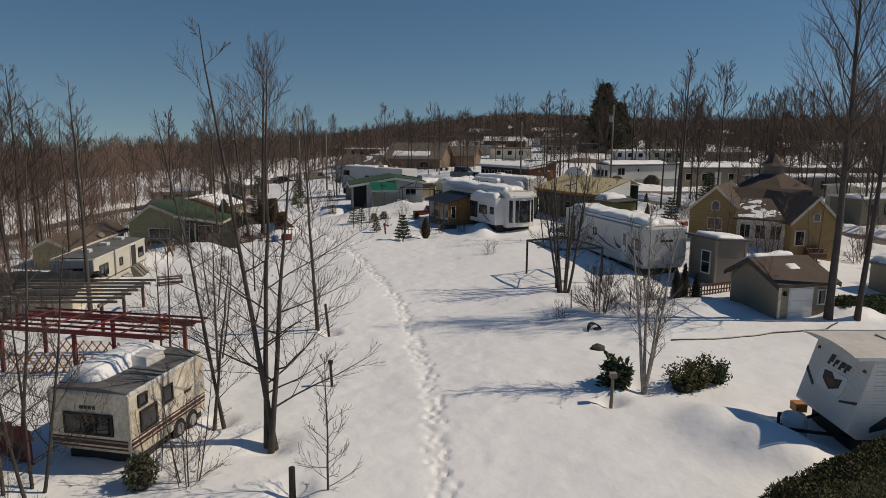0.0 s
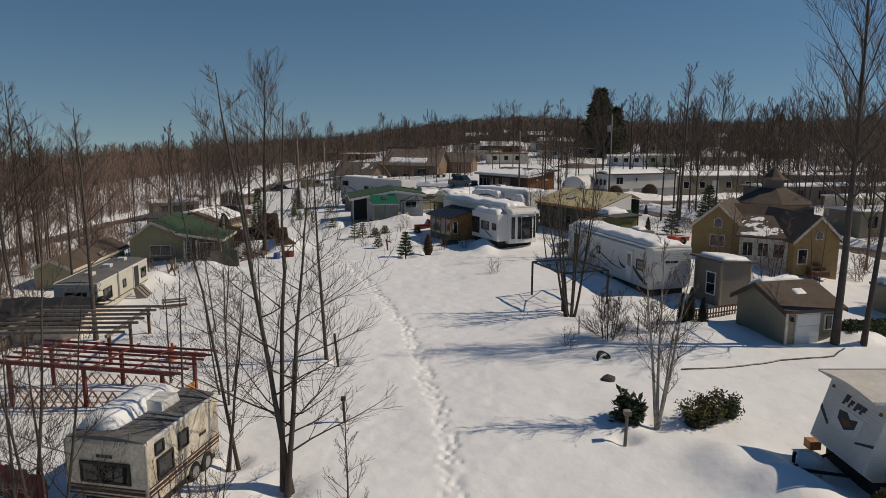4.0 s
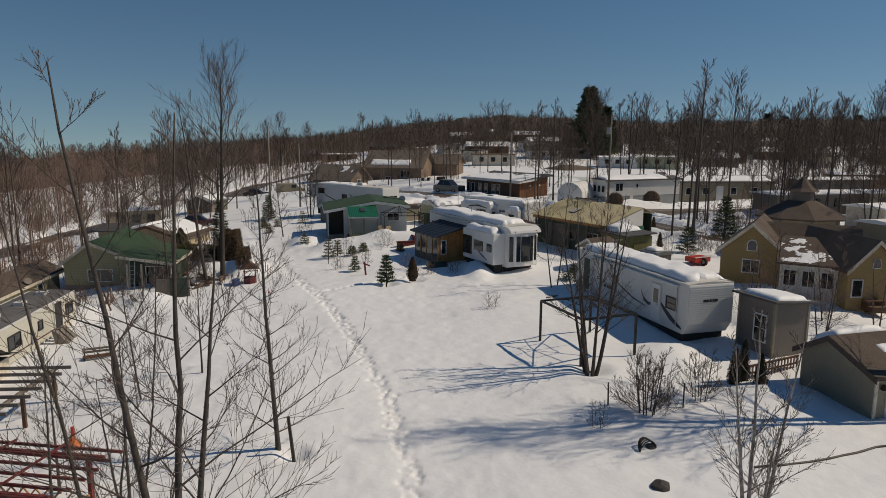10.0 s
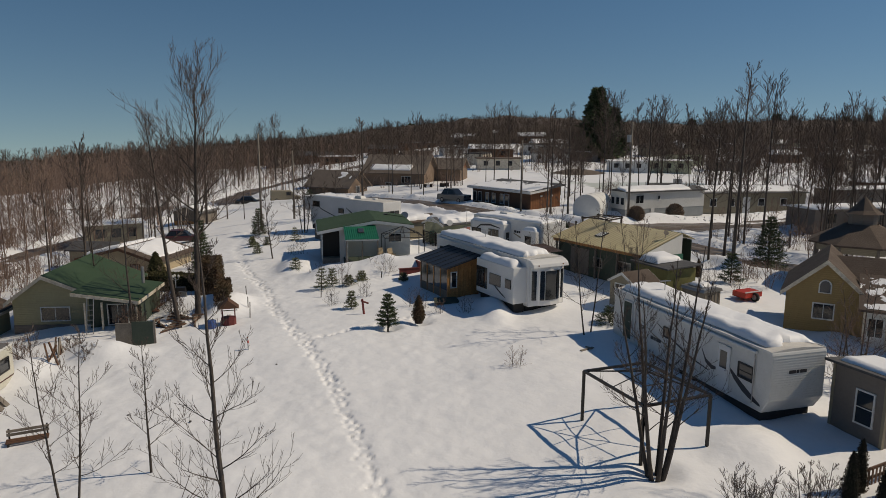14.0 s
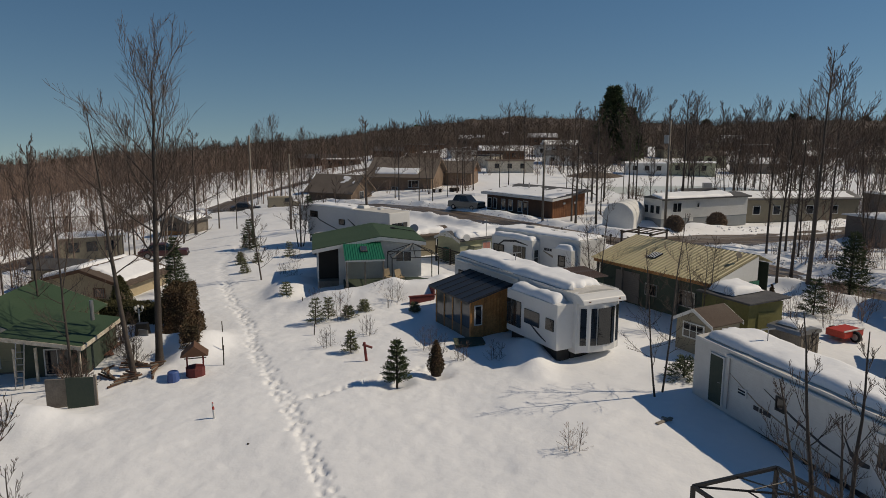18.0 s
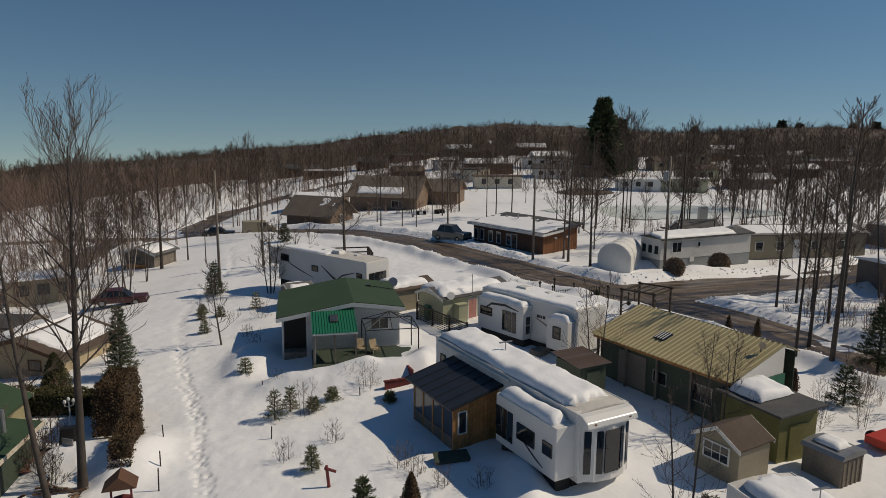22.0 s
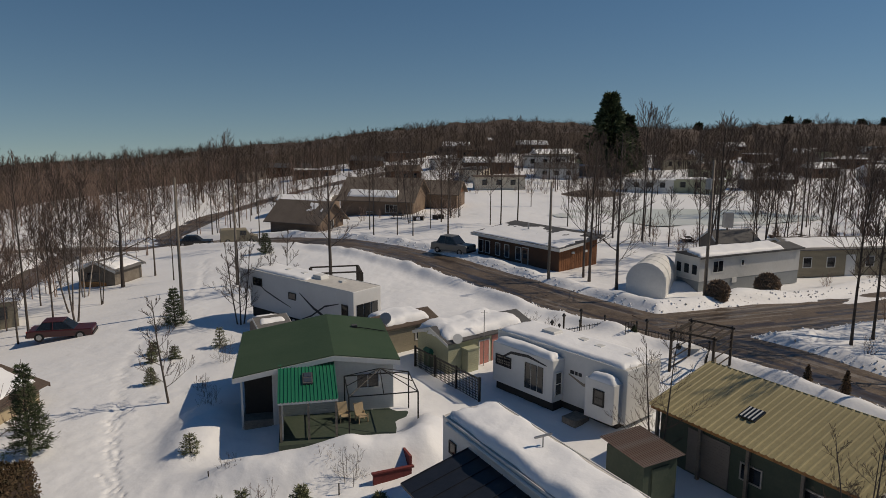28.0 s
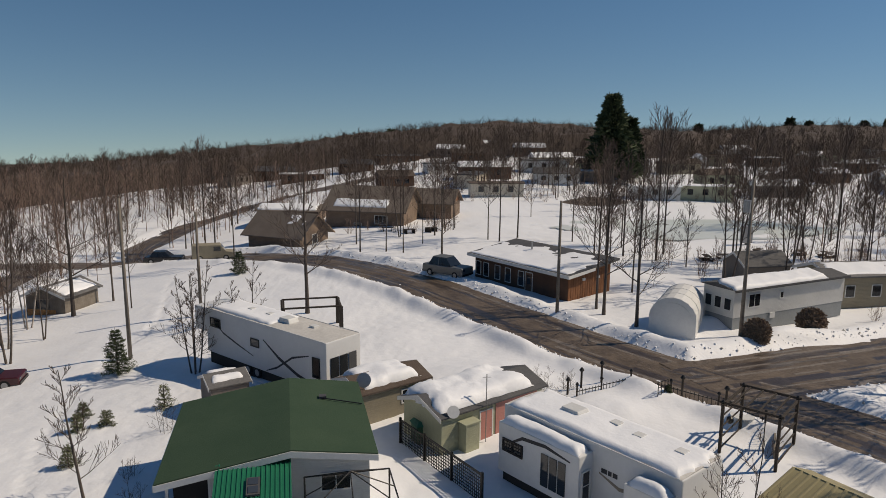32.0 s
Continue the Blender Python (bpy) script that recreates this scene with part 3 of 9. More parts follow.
def snow_slab(x, y, rz, dz, x0, y0, x1, y1, thick, tilt_x=0.0, tilt_y=0.0, seed=1, label="", cell=0.16, power=5.0):
    """A rounded, uneven blanket of snow lying on a roof, in the roof's own frame; tilt_x and tilt_y are its slopes."""
    nx, ny = max(6, int((x1 - x0) / cell)), max(6, int((y1 - y0) / cell))
    u, v = np.meshgrid(np.linspace(-1, 1, nx + 1), np.linspace(-1, 1, ny + 1))
    edge = 1 + 0.05 * vnoise(u * 9 + seed * 3.1, v * 9, 1.6, seed)
    X, Y = (x0 + x1) / 2 + u * (x1 - x0) / 2 * edge, (y0 + y1) / 2 + v * (y1 - y0) / 2 * edge
    px, py = (x1 - x0) / 2, (y1 - y0) / 2
    ex = np.clip((1 - np.abs(u)) * px / (thick * 1.1), 0, 1)
    ey = np.clip((1 - np.abs(v)) * py / (thick * 1.1), 0, 1)
    prof = np.sqrt(1 - (1 - ex) ** 2) * np.sqrt(1 - (1 - ey) ** 2)
    base = (X - x0) * tilt_x + (Y - y0) * tilt_y
    H = thick * prof * (0.9 + 0.22 * vnoise(X, Y, 0.9, seed + 3) + 0.08 * vnoise(X, Y, 0.3, seed + 4))
    top = np.stack([X, Y, base + H], -1).reshape(-1, 3)
    bot = np.stack([X, Y, base - 0.01], -1).reshape(-1, 3)
    idx = np.arange(top.shape[0]).reshape(ny + 1, nx + 1)
    Q = np.stack([idx[:-1, :-1], idx[:-1, 1:], idx[1:, 1:], idx[1:, :-1]], -1).reshape(-1, 4)
    Qb = Q[:, ::-1] + len(top)
    rim = np.concatenate([idx[0, :], idx[1:, -1], idx[-1, -2::-1], idx[-2:0:-1, 0]])
    nxt = np.roll(rim, -1)
    Qs = np.stack([rim + len(top), nxt + len(top), nxt, rim], -1)
    me = fast_mesh("roof_snow", np.concatenate([top, bot]), np.concatenate([Q, Qb, Qs]), SNOW_ROOF)
    me.polygons.foreach_set("use_smooth", [True] * len(me.polygons))
    ob = new("roof_snow", me)
    ob.matrix_basis = pose(x, y, gz(x, y) + dz, 0, 0, rz)
    return tagged(ob, label or "thick settled white snow lying on a roof", "snow")


def snow_patches(x, y, rz, dz, x0, y0, x1, y1, tilt_y, seed, cover=0.1, label=""):
    """Thin melting snow on a sloping roof, broken into patches with bare shingles between."""
    nx, ny = int((x1 - x0) / 0.07), int((y1 - y0) / 0.07)
    X, Y = np.meshgrid(np.linspace(x0, x1, nx + 1), np.linspace(y0, y1, ny + 1))
    H = cover + 0.5 * vnoise(X, Y, 0.9, seed) + 0.45 * vnoise(X, Y, 0.33, seed + 1) + 0.3 * vnoise(X, Y, 0.14, seed + 2)
    top = np.stack([X, Y, (Y - y0) * tilt_y + np.clip(H, -0.05, 0.5) * 0.10], -1).reshape(-1, 3)
    idx = np.arange(X.size).reshape(X.shape)
    Q = np.stack([idx[:-1, :-1], idx[:-1, 1:], idx[1:, 1:], idx[1:, :-1]], -1).reshape(-1, 4)
    keep = H.reshape(-1)[Q].max(1) > 0
    me = fast_mesh("roof_snow", top, Q[keep], SNOW_ROOF)
    me.polygons.foreach_set("use_smooth", [True] * len(me.polygons))
    ob = new("roof_snow", me)
    ob.matrix_basis = pose(x, y, gz(x, y) + dz, 0, 0, rz)
    return tagged(ob, label or "patchy melting snow on shingles", "snow")


def wheel(parent, x, y, z, r=0.34, w=0.2, face=-1):
    m = Mesh().tube([(x - w / 2, y, z), (x - w / 2 + 0.03, y, z), (x + w / 2 - 0.03, y, z), (x + w / 2, y, z)], [r - 0.04, r, r, r - 0.04], 16)
    t = part("wheel", m, RUBBER, parent)
    part("rim", Mesh().tube([(x - w / 2 - 0.01, y, z), (x + w / 2 + 0.01, y, z)], r * 0.58, 12), STEEL, t)
    return t


def ribbed(root, name, material, x0, x1, y0, y1, z0, z1, pitch, rib=0.04, each=False):
    """A ribbed sheet sloping from y0, z0 to y1, z1; ribs run up the slope. each: every panel its own part."""
    n = max(1, round((x1 - x0) / pitch))
    p = (x1 - x0) / n
    panel = Mesh()
    prof = [(0, 0), (p * 0.62, 0), (p * 0.70, rib), (p * 0.92, rib), (p, 0)]
    d = Vector((0, y1 - y0, z1 - z0))
    nrm = Vector((0, -(z1 - z0), y1 - y0)).normalized()
    def strip(m, off):
        for (a, ha), (b, hb) in zip(prof, prof[1:]):
            lo, hi = [Vector((off + q, 0, 0)) + nrm * h for q, h in ((a, ha), (b, hb))]
            lo2, hi2 = lo - nrm * 0.012, hi - nrm * 0.012
            m.hull8([lo2, hi2, hi2 + d, lo2 + d], [lo, hi, hi + d, lo + d])
        return m
    if each:
        me = strip(Mesh(), 0).data(name, material)
        for i in range(n):
            part(name, me, material, root, at=pose(x0 + i * p, y0, z0))
    else:
        for i in range(n):
            strip(panel, i * p)
        part(name, panel, material, root, at=pose(x0, y0, z0))


# ---- trailers ----
def trailer(name, x, y, rz, L, W, z0, z1, label, body_mat, front="flat", crown=0.12, group="", roof_mat=None, skirt=True, category="trailer", wheels=(0.45,), both=False):
    """A travel trailer: its near end at local y = 0 across x = -W/2..W/2, running to y = L."""
    r = thing(name, x, y, rz, label, category, group)
    if front == "flat":
        prof = [(0.0, z0), (L, z0), (L, z1), (0.0, z1)]
    elif front == "rake":  # leans back at the foot and head
        prof = [(0.55, z0), (L, z0), (L, z1), (0.7, z1), (0.12, z1 - 0.5), (0.0, z0 + 0.75)]
    elif front == "lean":  # one flat face leaning back
        prof = [(0.3, z0), (L, z0), (L, z1), (0.8, z1), (0.56, z1 - 0.1), (0.0, z0 + 0.22)]
    elif front == "foot":
        prof = [(0.35, z0), (L, z0), (L, z1), (0.06, z1), (0.0, z1 - 0.12), (0.0, z0 + 0.55)]
    else:  # cap with rounded head
        prof = [(0.0, z0), (L, z0), (L, z1), (0.5, z1), (0.2, z1 - 0.08), (0.05, z1 - 0.3)]
    part("body", Mesh().prism(prof, -W / 2, W / 2, "x"), body_mat, r, bevel=0.05)
    top0 = max(u for u, z in prof[-3:]) if front != "flat" else 0.0
    n = 8
    rp = [(-W / 2 + 0.03 + (W - 0.06) * i / n, z1 + 0.004 + crown * math.sin(math.pi * i / n)) for i in range(n + 1)]
    part("roof", Mesh().prism([(-W / 2 + 0.03, z1 - 0.02), (W / 2 - 0.03, z1 - 0.02)] + rp[::-1], min(prof[-1][0] + 0.06, 0.8), L - 0.03, "y"), roof_mat or RV_ROOF, r)
    trim = Mesh()
    for s in (-1, 1):
        trim.box(s * (W / 2 + 0.002) - 0.02, prof[-1][0] + 0.1, z1 - 0.06, s * (W / 2 + 0.002) + 0.02, L - 0.05, z1 + 0.03)
    part("roof_rail", trim, TRIM_WHITE, r)
    if skirt:
        part("underframe", B(-W / 2 + 0.12, 0.5, -0.25, W / 2 - 0.12, L - 0.1, z0 + 0.03), SKIRT_AND_SHADE, r)
    for f in wheels:
        for s in (-1, 1):
            wheel(r, s * (W / 2 - 0.12), L * f, 0.22)
    return r


def siding_ribs(parent, W, z0, z1, y0=0.0, slope=0.0, pitch=0.1):
    """Horizontal pressed ribs across a trailer's end face."""
    m = Mesh()
    for k in range(int((z1 - z0) / pitch)):
        z = z0 + k * pitch
        a, b = y0 + (z - z0) * slope, y0 + (z + 0.05 - z0) * slope
        m.hull8([(-W / 2, a - 0.016, z), (W / 2, a - 0.016, z), (W / 2, a + 0.01, z), (-W / 2, a + 0.01, z)], [(-W / 2, b - 0.004, z + 0.06), (W / 2, b - 0.004, z + 0.06), (W / 2, b + 0.01, z + 0.06), (-W / 2, b + 0.01, z + 0.06)])
    part("siding_ribs", m, WHITE_SIDING, parent)


def vent(parent, x, y, z, w=0.4, h=0.14, material=None):
    v = part("roof_vent", B(x - w / 2, y - w / 2, z, x + w / 2, y + w / 2, z + h), material or TRIM_WHITE, parent, bevel=0.03)
    return v


def air_conditioner(parent, x, y, z):
    part("air_conditioner", Mesh().hull8([(x - 0.38, y - 0.5, z), (x + 0.38, y - 0.5, z), (x + 0.38, y + 0.5, z), (x - 0.38, y + 0.5, z)], [(x - 0.33, y - 0.36, z + 0.28), (x + 0.33, y - 0.36, z + 0.28), (x + 0.33, y + 0.45, z + 0.28), (x - 0.33, y + 0.45, z + 0.28)]), TRIM_WHITE, parent, bevel=0.05)


def swoosh(parent, x, pts, width, material=None, face=-1):
    """A swept graphic on a side wall at x: (y, z) points with tapering width."""
    m = Mesh()
    n = len(pts)
    for i in range(n - 1):
        (y0, z0), (y1, z1) = pts[i], pts[i + 1]
        w0, w1 = [width * math.sin(math.pi * (k + 0.5) / n) for k in (i, i + 1)]
        q = [(x, y0, z0 - w0 / 2), (x, y1, z1 - w1 / 2), (x, y1, z1 + w1 / 2), (x, y0, z0 + w0 / 2)]
        m.face(q if face > 0 else q[::-1])
    part("graphic", m, material or DECAL, parent)


def bars(parent, x, y, z, widths, h, gap, face, material=None):
    """Illegible lettering as plain bars in one row."""
    rz = {"-y": 0, "+x": 90, "+y": 180, "-x": -90}[face]
    m, u = Mesh(), 0.0
    for w in widths:
        m.box(u, -0.008, 0, u + w, 0.0, h)
        u += w + gap
    part("lettering", m, material or DECAL, parent, at=pose(x, y, z, 0, 0, rz))


# ---- the park-model trailer with the wooden porch room ----
def big_fifth_wheel():
    x, y, rz = 6.6, 52.7, 25.5
    r = trailer("fifth_wheel_trailer", x, y, rz, 11.4, 2.5, 0.42, 3.15, "white fifth-wheel trailer with a bowed glass front, snow on its roof", WHITE_PANEL, front="cap", crown=0.1, wheels=(0.62, 0.7))
    # bowed window front
    bow = [(-1.15, 0.0), (-0.75, -0.28), (0.0, -0.40), (0.75, -0.28), (1.15, 0.0)]
    m = Mesh()
    for (x0, y0), (x1, y1) in zip(bow, bow[1:]):
        m.hull8([(x0, 0.15, 0.5), (x0, y0, 0.5), (x1, y1, 0.5), (x1, 0.15, 0.5)][::-1], [(x0, 0.15, 2.72), (x0, y0, 2.72), (x1, y1, 2.72), (x1, 0.15, 2.72)][::-1])
    part("front_cap", m, WHITE_PANEL, r)
    for (x0, y0), (x1, y1) in (((-1.08, -0.06), (-0.40, -0.36)), ((-0.33, -0.38), (0.36, -0.38)), ((0.43, -0.36), (1.08, -0.06))):
        d = Vector((x1 - x0, y1 - y0, 0)).normalized()
        n = Vector((d.y, -d.x, 0)) * 0.045
        q = [Vector((x0, y0, 0.82)), Vector((x1, y1, 0.82)), Vector((x1, y1, 2.52)), Vector((x0, y0, 2.52))]
        part("window", Mesh().hull8([q[0], q[1], q[1] + n, q[0] + n][::-1], [q[3], q[2], q[2] + n, q[3] + n][::-1]), PANE, r, "tall dark tinted window")
    part("brow", Mesh().prism([(-0.45, 2.74), (0.35, 2.74), (0.35, 3.2), (-0.1, 3.12), (-0.38, 2.95)], -1.24, 1.24, "x"), WHITE_PANEL, r, bevel=0.05)
    bars(r, -0.3, -0.36, 2.84, (0.22, 0.1, 0.3, 0.16), 0.1, 0.05, "-y", DECAL)
    for s in (-1, 1):
        part("marker_lamp", B(s * 0.85 - 0.05, -0.42, 2.84, s * 0.85 + 0.05, -0.36, 2.9), RUST_WOOD, r)
    # slide-out
    part("slide_out", B(-2.15, 0.25, 0.62, -1.2, 4.3, 2.72), WHITE_PANEL, r, bevel=0.04)
    for y0, y1, z0, z1 in ((0.45, 1.05, 1.45, 2.0), (1.55, 2.75, 1.35, 2.05)):
        part("window", B(-2.19, y0, z0, -2.13, y1, z1), PANE, r, "dark rounded window", bevel=0.02)
    for k in range(3):
        y0 = 3.05 + k * 0.42
        part("window", B(-2.19, y0, 0.95, -2.13, y0 + 0.36, 2.25), PANE, r, "tall narrow dark window", bevel=0.015)
    swoosh(r, -2.158, [(1.0, 0.85), (1.5, 1.02), (2.0, 1.25), (2.5, 1.5)], 0.12)
    window(r, -1.25, 10.6, 1.9, 0.5, 0.5, "-x", BLACK_METAL)
    part("skirting", B(-1.9, 0.5, -0.3, -1.2, 4.2, 0.6), SKIRT_AND_SHADE, r)
    part("awning_tube", Mesh().tube([(-1.3, 4.6, 2.98), (-1.3, 11.0, 2.98)], 0.07, 8), TRIM_WHITE, r)
    m = Mesh().tube([(0.1, 7.0, 3.2), (0.1, 7.0, 3.85)], 0.025).box(-0.25, 6.96, 3.83, 0.45, 7.04, 3.88)
    part("roof_aerial", m, STEEL, r)
    vent(r, 0.5, 3.7, 3.24, 0.5, 0.3, DARK_ROOF)
    snow_slab(x, y, rz, 3.2, -1.2, 0.9, 0.95, 11.2, 0.34, seed=4, label="deep drifted snow blanket on the white trailer roof")
    snow_slab(x, y, rz, 2.73, -2.1, 0.6, -1.25, 4.2, 0.42, seed=5, label="rounded snow heap on the trailer slide-out")

    # the porch room is a building of its own against the trailer
    p = thing("porch_room", x, y, rz, "orange-stained wooden porch room with a dark sloping metal roof", "porch")
    X0, X1, Y0, Y1 = -3.55, -1.28, 5.45, 9.3
    hl, hr = 1.98, 2.55
    # dark block behind planks and panels paints the room's inner shade
    part("wall", Mesh().prism([(X0 + 0.1, -0.3), (X1, -0.3), (X1, hr - 0.1), (X0 + 0.1, hl - 0.1)], Y0 + 0.06, Y1 - 0.06, "y"), SKIRT_AND_SHADE, p, "dark block painted as the shade inside the porch room")
    for k in range(12):
        w = (X1 - X0) / 12
        x0 = X0 + k * w
        zt = hl + (hr - hl) * (k + 0.5) / 12 - 0.06
        part("plank", Mesh().hull8([(x0 + 0.006, Y0, -0.3), (x0 + w - 0.006, Y0, -0.3), (x0 + w - 0.006, Y0 + 0.05, -0.3), (x0 + 0.006, Y0 + 0.05, -0.3)], [(x0 + 0.006, Y0, zt - 0.02), (x0 + w - 0.006, Y0, zt + 0.02), (x0 + w - 0.006, Y0 + 0.05, zt + 0.02), (x0 + 0.006, Y0 + 0.05, zt - 0.02)]), ORANGE_WOOD, p)
    window(p, X0 + 0.42, Y0, 0.62, 0.46, 1.05, "-y", TRIM_WHITE)
    for k in range(5):
        yy = Y0 + 0.04 + k * (Y1 - Y0 - 0.08) / 4
        part("post", B(X0 - 0.02, yy - 0.05, -0.3, X0 + 0.08, yy + 0.05, hl), ORANGE_WOOD, p)
    for k in range(4):
        y0 = Y0 + 0.1 + k * (Y1 - Y0 - 0.08) / 4
        y1 = y0 + (Y1 - Y0 - 0.08) / 4 - 0.1
        part("rail_panel", B(X0, y0, -0.3, X0 + 0.04, y1, 0.45), GREY_WOOD, p)
        part("clear_panel", B(X0 + 0.01, y0, 0.47, X0 + 0.03, y1, hl - 0.08), PANE_SKY, p)
    s = (hr - hl) / (X1 - X0)
    xa, xb = X0 - 0.35, X1 + 0.15
    part("roof", Mesh().prism([(xa, hl + s * (xa - X0)), (xb, hr + s * 0.15), (xb, hr + s * 0.15 + 0.08), (xa, hl + s * (xa - X0) + 0.08)], Y0 - 0.35, Y1 + 0.25, "y"), BLUE_BLACK, p)
    for k in range(7):
        yy = Y0 - 0.3 + k * (Y1 - Y0 + 0.5) / 6
        part("roof_seam", Mesh().prism([(xa, hl + s * (xa - X0) + 0.08), (xb, hr + s * 0.15 + 0.08), (xb, hr + s * 0.15 + 0.11), (xa, hl + s * (xa - X0) + 0.11)], yy, yy + 0.03, "y"), BLUE_BLACK, p)
    return r


big_fifth_wheel()


# ---- the long white trailer by the canopy frame ----
def long_trailer():
    x, y, rz = 13.2, 38.1, 14.0
    r = trailer("travel_trailer", x, y, rz, 11.0, 2.5, 0.36, 2.8, "long white travel trailer with dark swept graphics, snow along its roof", WHITE_SIDING, front="foot", crown=0.1, wheels=(0.42, 0.5))
    door(r, -1.25, 9.6, 0.55, 0.72, 1.85, "-x", GREEN_PAINT, label="dark green entrance door")
    door(r, -1.25, 2.5, 0.5, 0.66, 1.8, "-x", WHITE_PANEL, True)
    window(r, -1.25, 1.25, 1.35, 0.85, 0.62, "-x", BLACK_METAL, 1, rows=2)
    window(r, -1.25, 8.2, 1.35, 0.5, 0.3, "-x", TRIM_WHITE, 1, rows=2)
    window(r, -1.25, 6.4, 1.5, 0.4, 0.5, "-x", BLACK_METAL)
    swoosh(r, -1.256, [(0.4, 0.62), (0.9, 0.78), (1.4, 1.0), (1.9, 1.3), (2.2, 1.55)], 0.3)
    swoosh(r, -1.256, [(2.8, 1.25), (3.2, 1.2), (3.6, 1.35), (3.9, 1.8)], 0.2)
    swoosh(r, -1.256, [(3.4, 1.0), (4.6, 1.15), (5.8, 1.5), (7.2, 2.0)], 0.1)
    swoosh(r, -1.256, [(4.0, 0.7), (5.4, 0.95), (7.4, 1.35), (9.0, 2.0)], 0.07, DECAL_TAN)
    siding_ribs(r, 2.36, 0.95, 2.7)
    bars(r, -0.45, -0.02, 1.95, (0.3, 0.12, 0.3), 0.13, 0.04, "-y", DECAL)
    bars(r, -1.258, 7.6, 1.1, (0.25, 0.12, 0.35), 0.16, 0.05, "-x", DECAL)
    part("awning_tube", Mesh().tube([(-1.33, 0.7, 2.62), (-1.33, 9.0, 2.62)], 0.065, 8), TRIM_WHITE, r)
    for k in (0.8, 8.9):
        part("awning_arm", Mesh().tube([(-1.3, k, 2.6), (-1.3, k, 0.6)], 0.025, 6), STEEL, r)
    part("roof_aerial", Mesh().tube([(0.2, 8.8, 2.86), (0.2, 8.8, 3.6)], 0.02).box(-0.1, 8.76, 3.53, 0.5, 8.84, 3.57), STEEL, r)
    snow_slab(x, y, rz, 2.86, -1.05, 0.55, 1.1, 10.6, 0.3, seed=9, label="smooth settled snow along the white trailer roof")


long_trailer()


# ---- the white trailer at the hedge ----
def hedge_trailer():
    x, y, rz = 11.1, 18.45, -90.0
    W, z0, z1 = 2.65, 0.5, 2.8
    r = trailer("travel_trailer", x, y, rz, 8.0, W, z0, z1, "white ribbed travel trailer with dark graphics on its leaning front", WHITE_SIDING, front="lean", crown=0.12, wheels=(0.55, 0.65))
    sl = 0.56 / (z1 - 0.1 - z0 - 0.22)
    siding_ribs(r, W - 0.12, z0 + 0.28, z1 - 0.14, 0.06 * sl, sl, 0.095)
    f = lambda u, z, d=0.03: (u, (z - z0 - 0.22) * sl - d, z)  # noqa: E731

    def plate(pts, d=0.03):
        m = Mesh()
        m.face([f(u, z, d) for u, z in pts])
        for (u0, a), (u1, b) in zip(pts, pts[1:] + pts[:1]):
            m.face([f(u0, a, d), f(u0, a, 0.0), f(u1, b, 0.0), f(u1, b, d)])
        return m

    # slanting dark blocks where the maker's mark stands, and the emblem's plate below it
    for k, (w, h) in enumerate(((0.20, 0.30), (0.17, 0.22), (0.24, 0.24), (0.20, 0.24))):
        u = -0.46 + k * 0.26
        part("letter_block", plate([(u, 2.08), (u + w * 0.45, 2.08), (u + w * 0.55, 2.17), (u + w, 2.17), (u + w + 0.06, 2.08 + h), (u + 0.08, 2.08 + h)]), DECAL, r)
    part("emblem_plate", plate([(-0.62, 1.4), (0.5, 1.4), (0.62, 1.55), (0.62, 1.98), (-0.5, 1.98), (-0.62, 1.85)], 0.022), WHITE_PANEL, r)
    part("emblem", plate([(-0.44, 1.9), (-0.4, 1.66), (0.02, 1.46), (0.4, 1.62), (0.42, 1.88), (0.1, 1.8), (-0.1, 1.93)], 0.034), DECAL, r)
    part("emblem_colour", plate([(-0.25, 1.72), (0.0, 1.55), (0.25, 1.66), (0.1, 1.76)], 0.04), RUST_WOOD, r)
    part("graphic", plate([(-1.28, 1.62), (-0.74, 1.3), (-0.7, 1.36), (-1.28, 1.74)], 0.022), DECAL, r)
    part("graphic", plate([(0.6, 1.3), (1.28, 1.48), (1.28, 1.56), (0.6, 1.36)], 0.022), DECAL, r)
    for u in (-1.12, 1.05):
        part("marker_lamp", plate([(u, 2.34), (u + 0.12, 2.34), (u + 0.1, 2.42), (u + 0.02, 2.42)], 0.04), RUST_WOOD, r)
    for k in range(20):
        z = z0 + 0.12 + k * 0.105
        part("side_rib", B(W / 2 - 0.005, 0.62, z, W / 2 + 0.012, 7.9, z + 0.05), WHITE_SIDING, r)
    swoosh(r, W / 2 + 0.016, [(0.6, 0.8), (1.0, 1.0), (1.5, 1.35), (2.2, 1.75)], 0.4, face=1)
    swoosh(r, -W / 2 - 0.006, [(0.6, 0.7), (1.2, 0.9), (1.9, 1.25), (2.6, 1.6)], 0.35)
    window(r, W / 2 + 0.01, 3.6, 1.45, 1.1, 0.6, "+x", BLACK_METAL, 2)
    part("gas_bottle_cover", Mesh().tube([(-0.15, -0.62, -0.35), (-0.15, -0.62, 0.5), (-0.15, -0.62, 0.62)], [0.38, 0.36, 0.3], 16), WHITE_PANEL, r, "white plastic gas bottle cover", smooth=True)
    part("jack", Mesh().tube([(-0.55, -0.85, -0.3), (-0.55, -0.85, 0.5)], 0.06, 8), BLACK_METAL, r)
    part("drawbar", Mesh().tube([(-0.8, 0.5, 0.36), (0.0, -1.3, 0.28)], 0.05).tube([(0.8, 0.5, 0.36), (0.0, -1.3, 0.28)], 0.05), BLACK_METAL, r)
    part("roof_hatch", B(-0.5, 1.7, z1 + 0.08, 0.1, 2.2, z1 + 0.16), RV_ROOF, r)
    vent(r, 0.3, 3.4, z1 + 0.08)
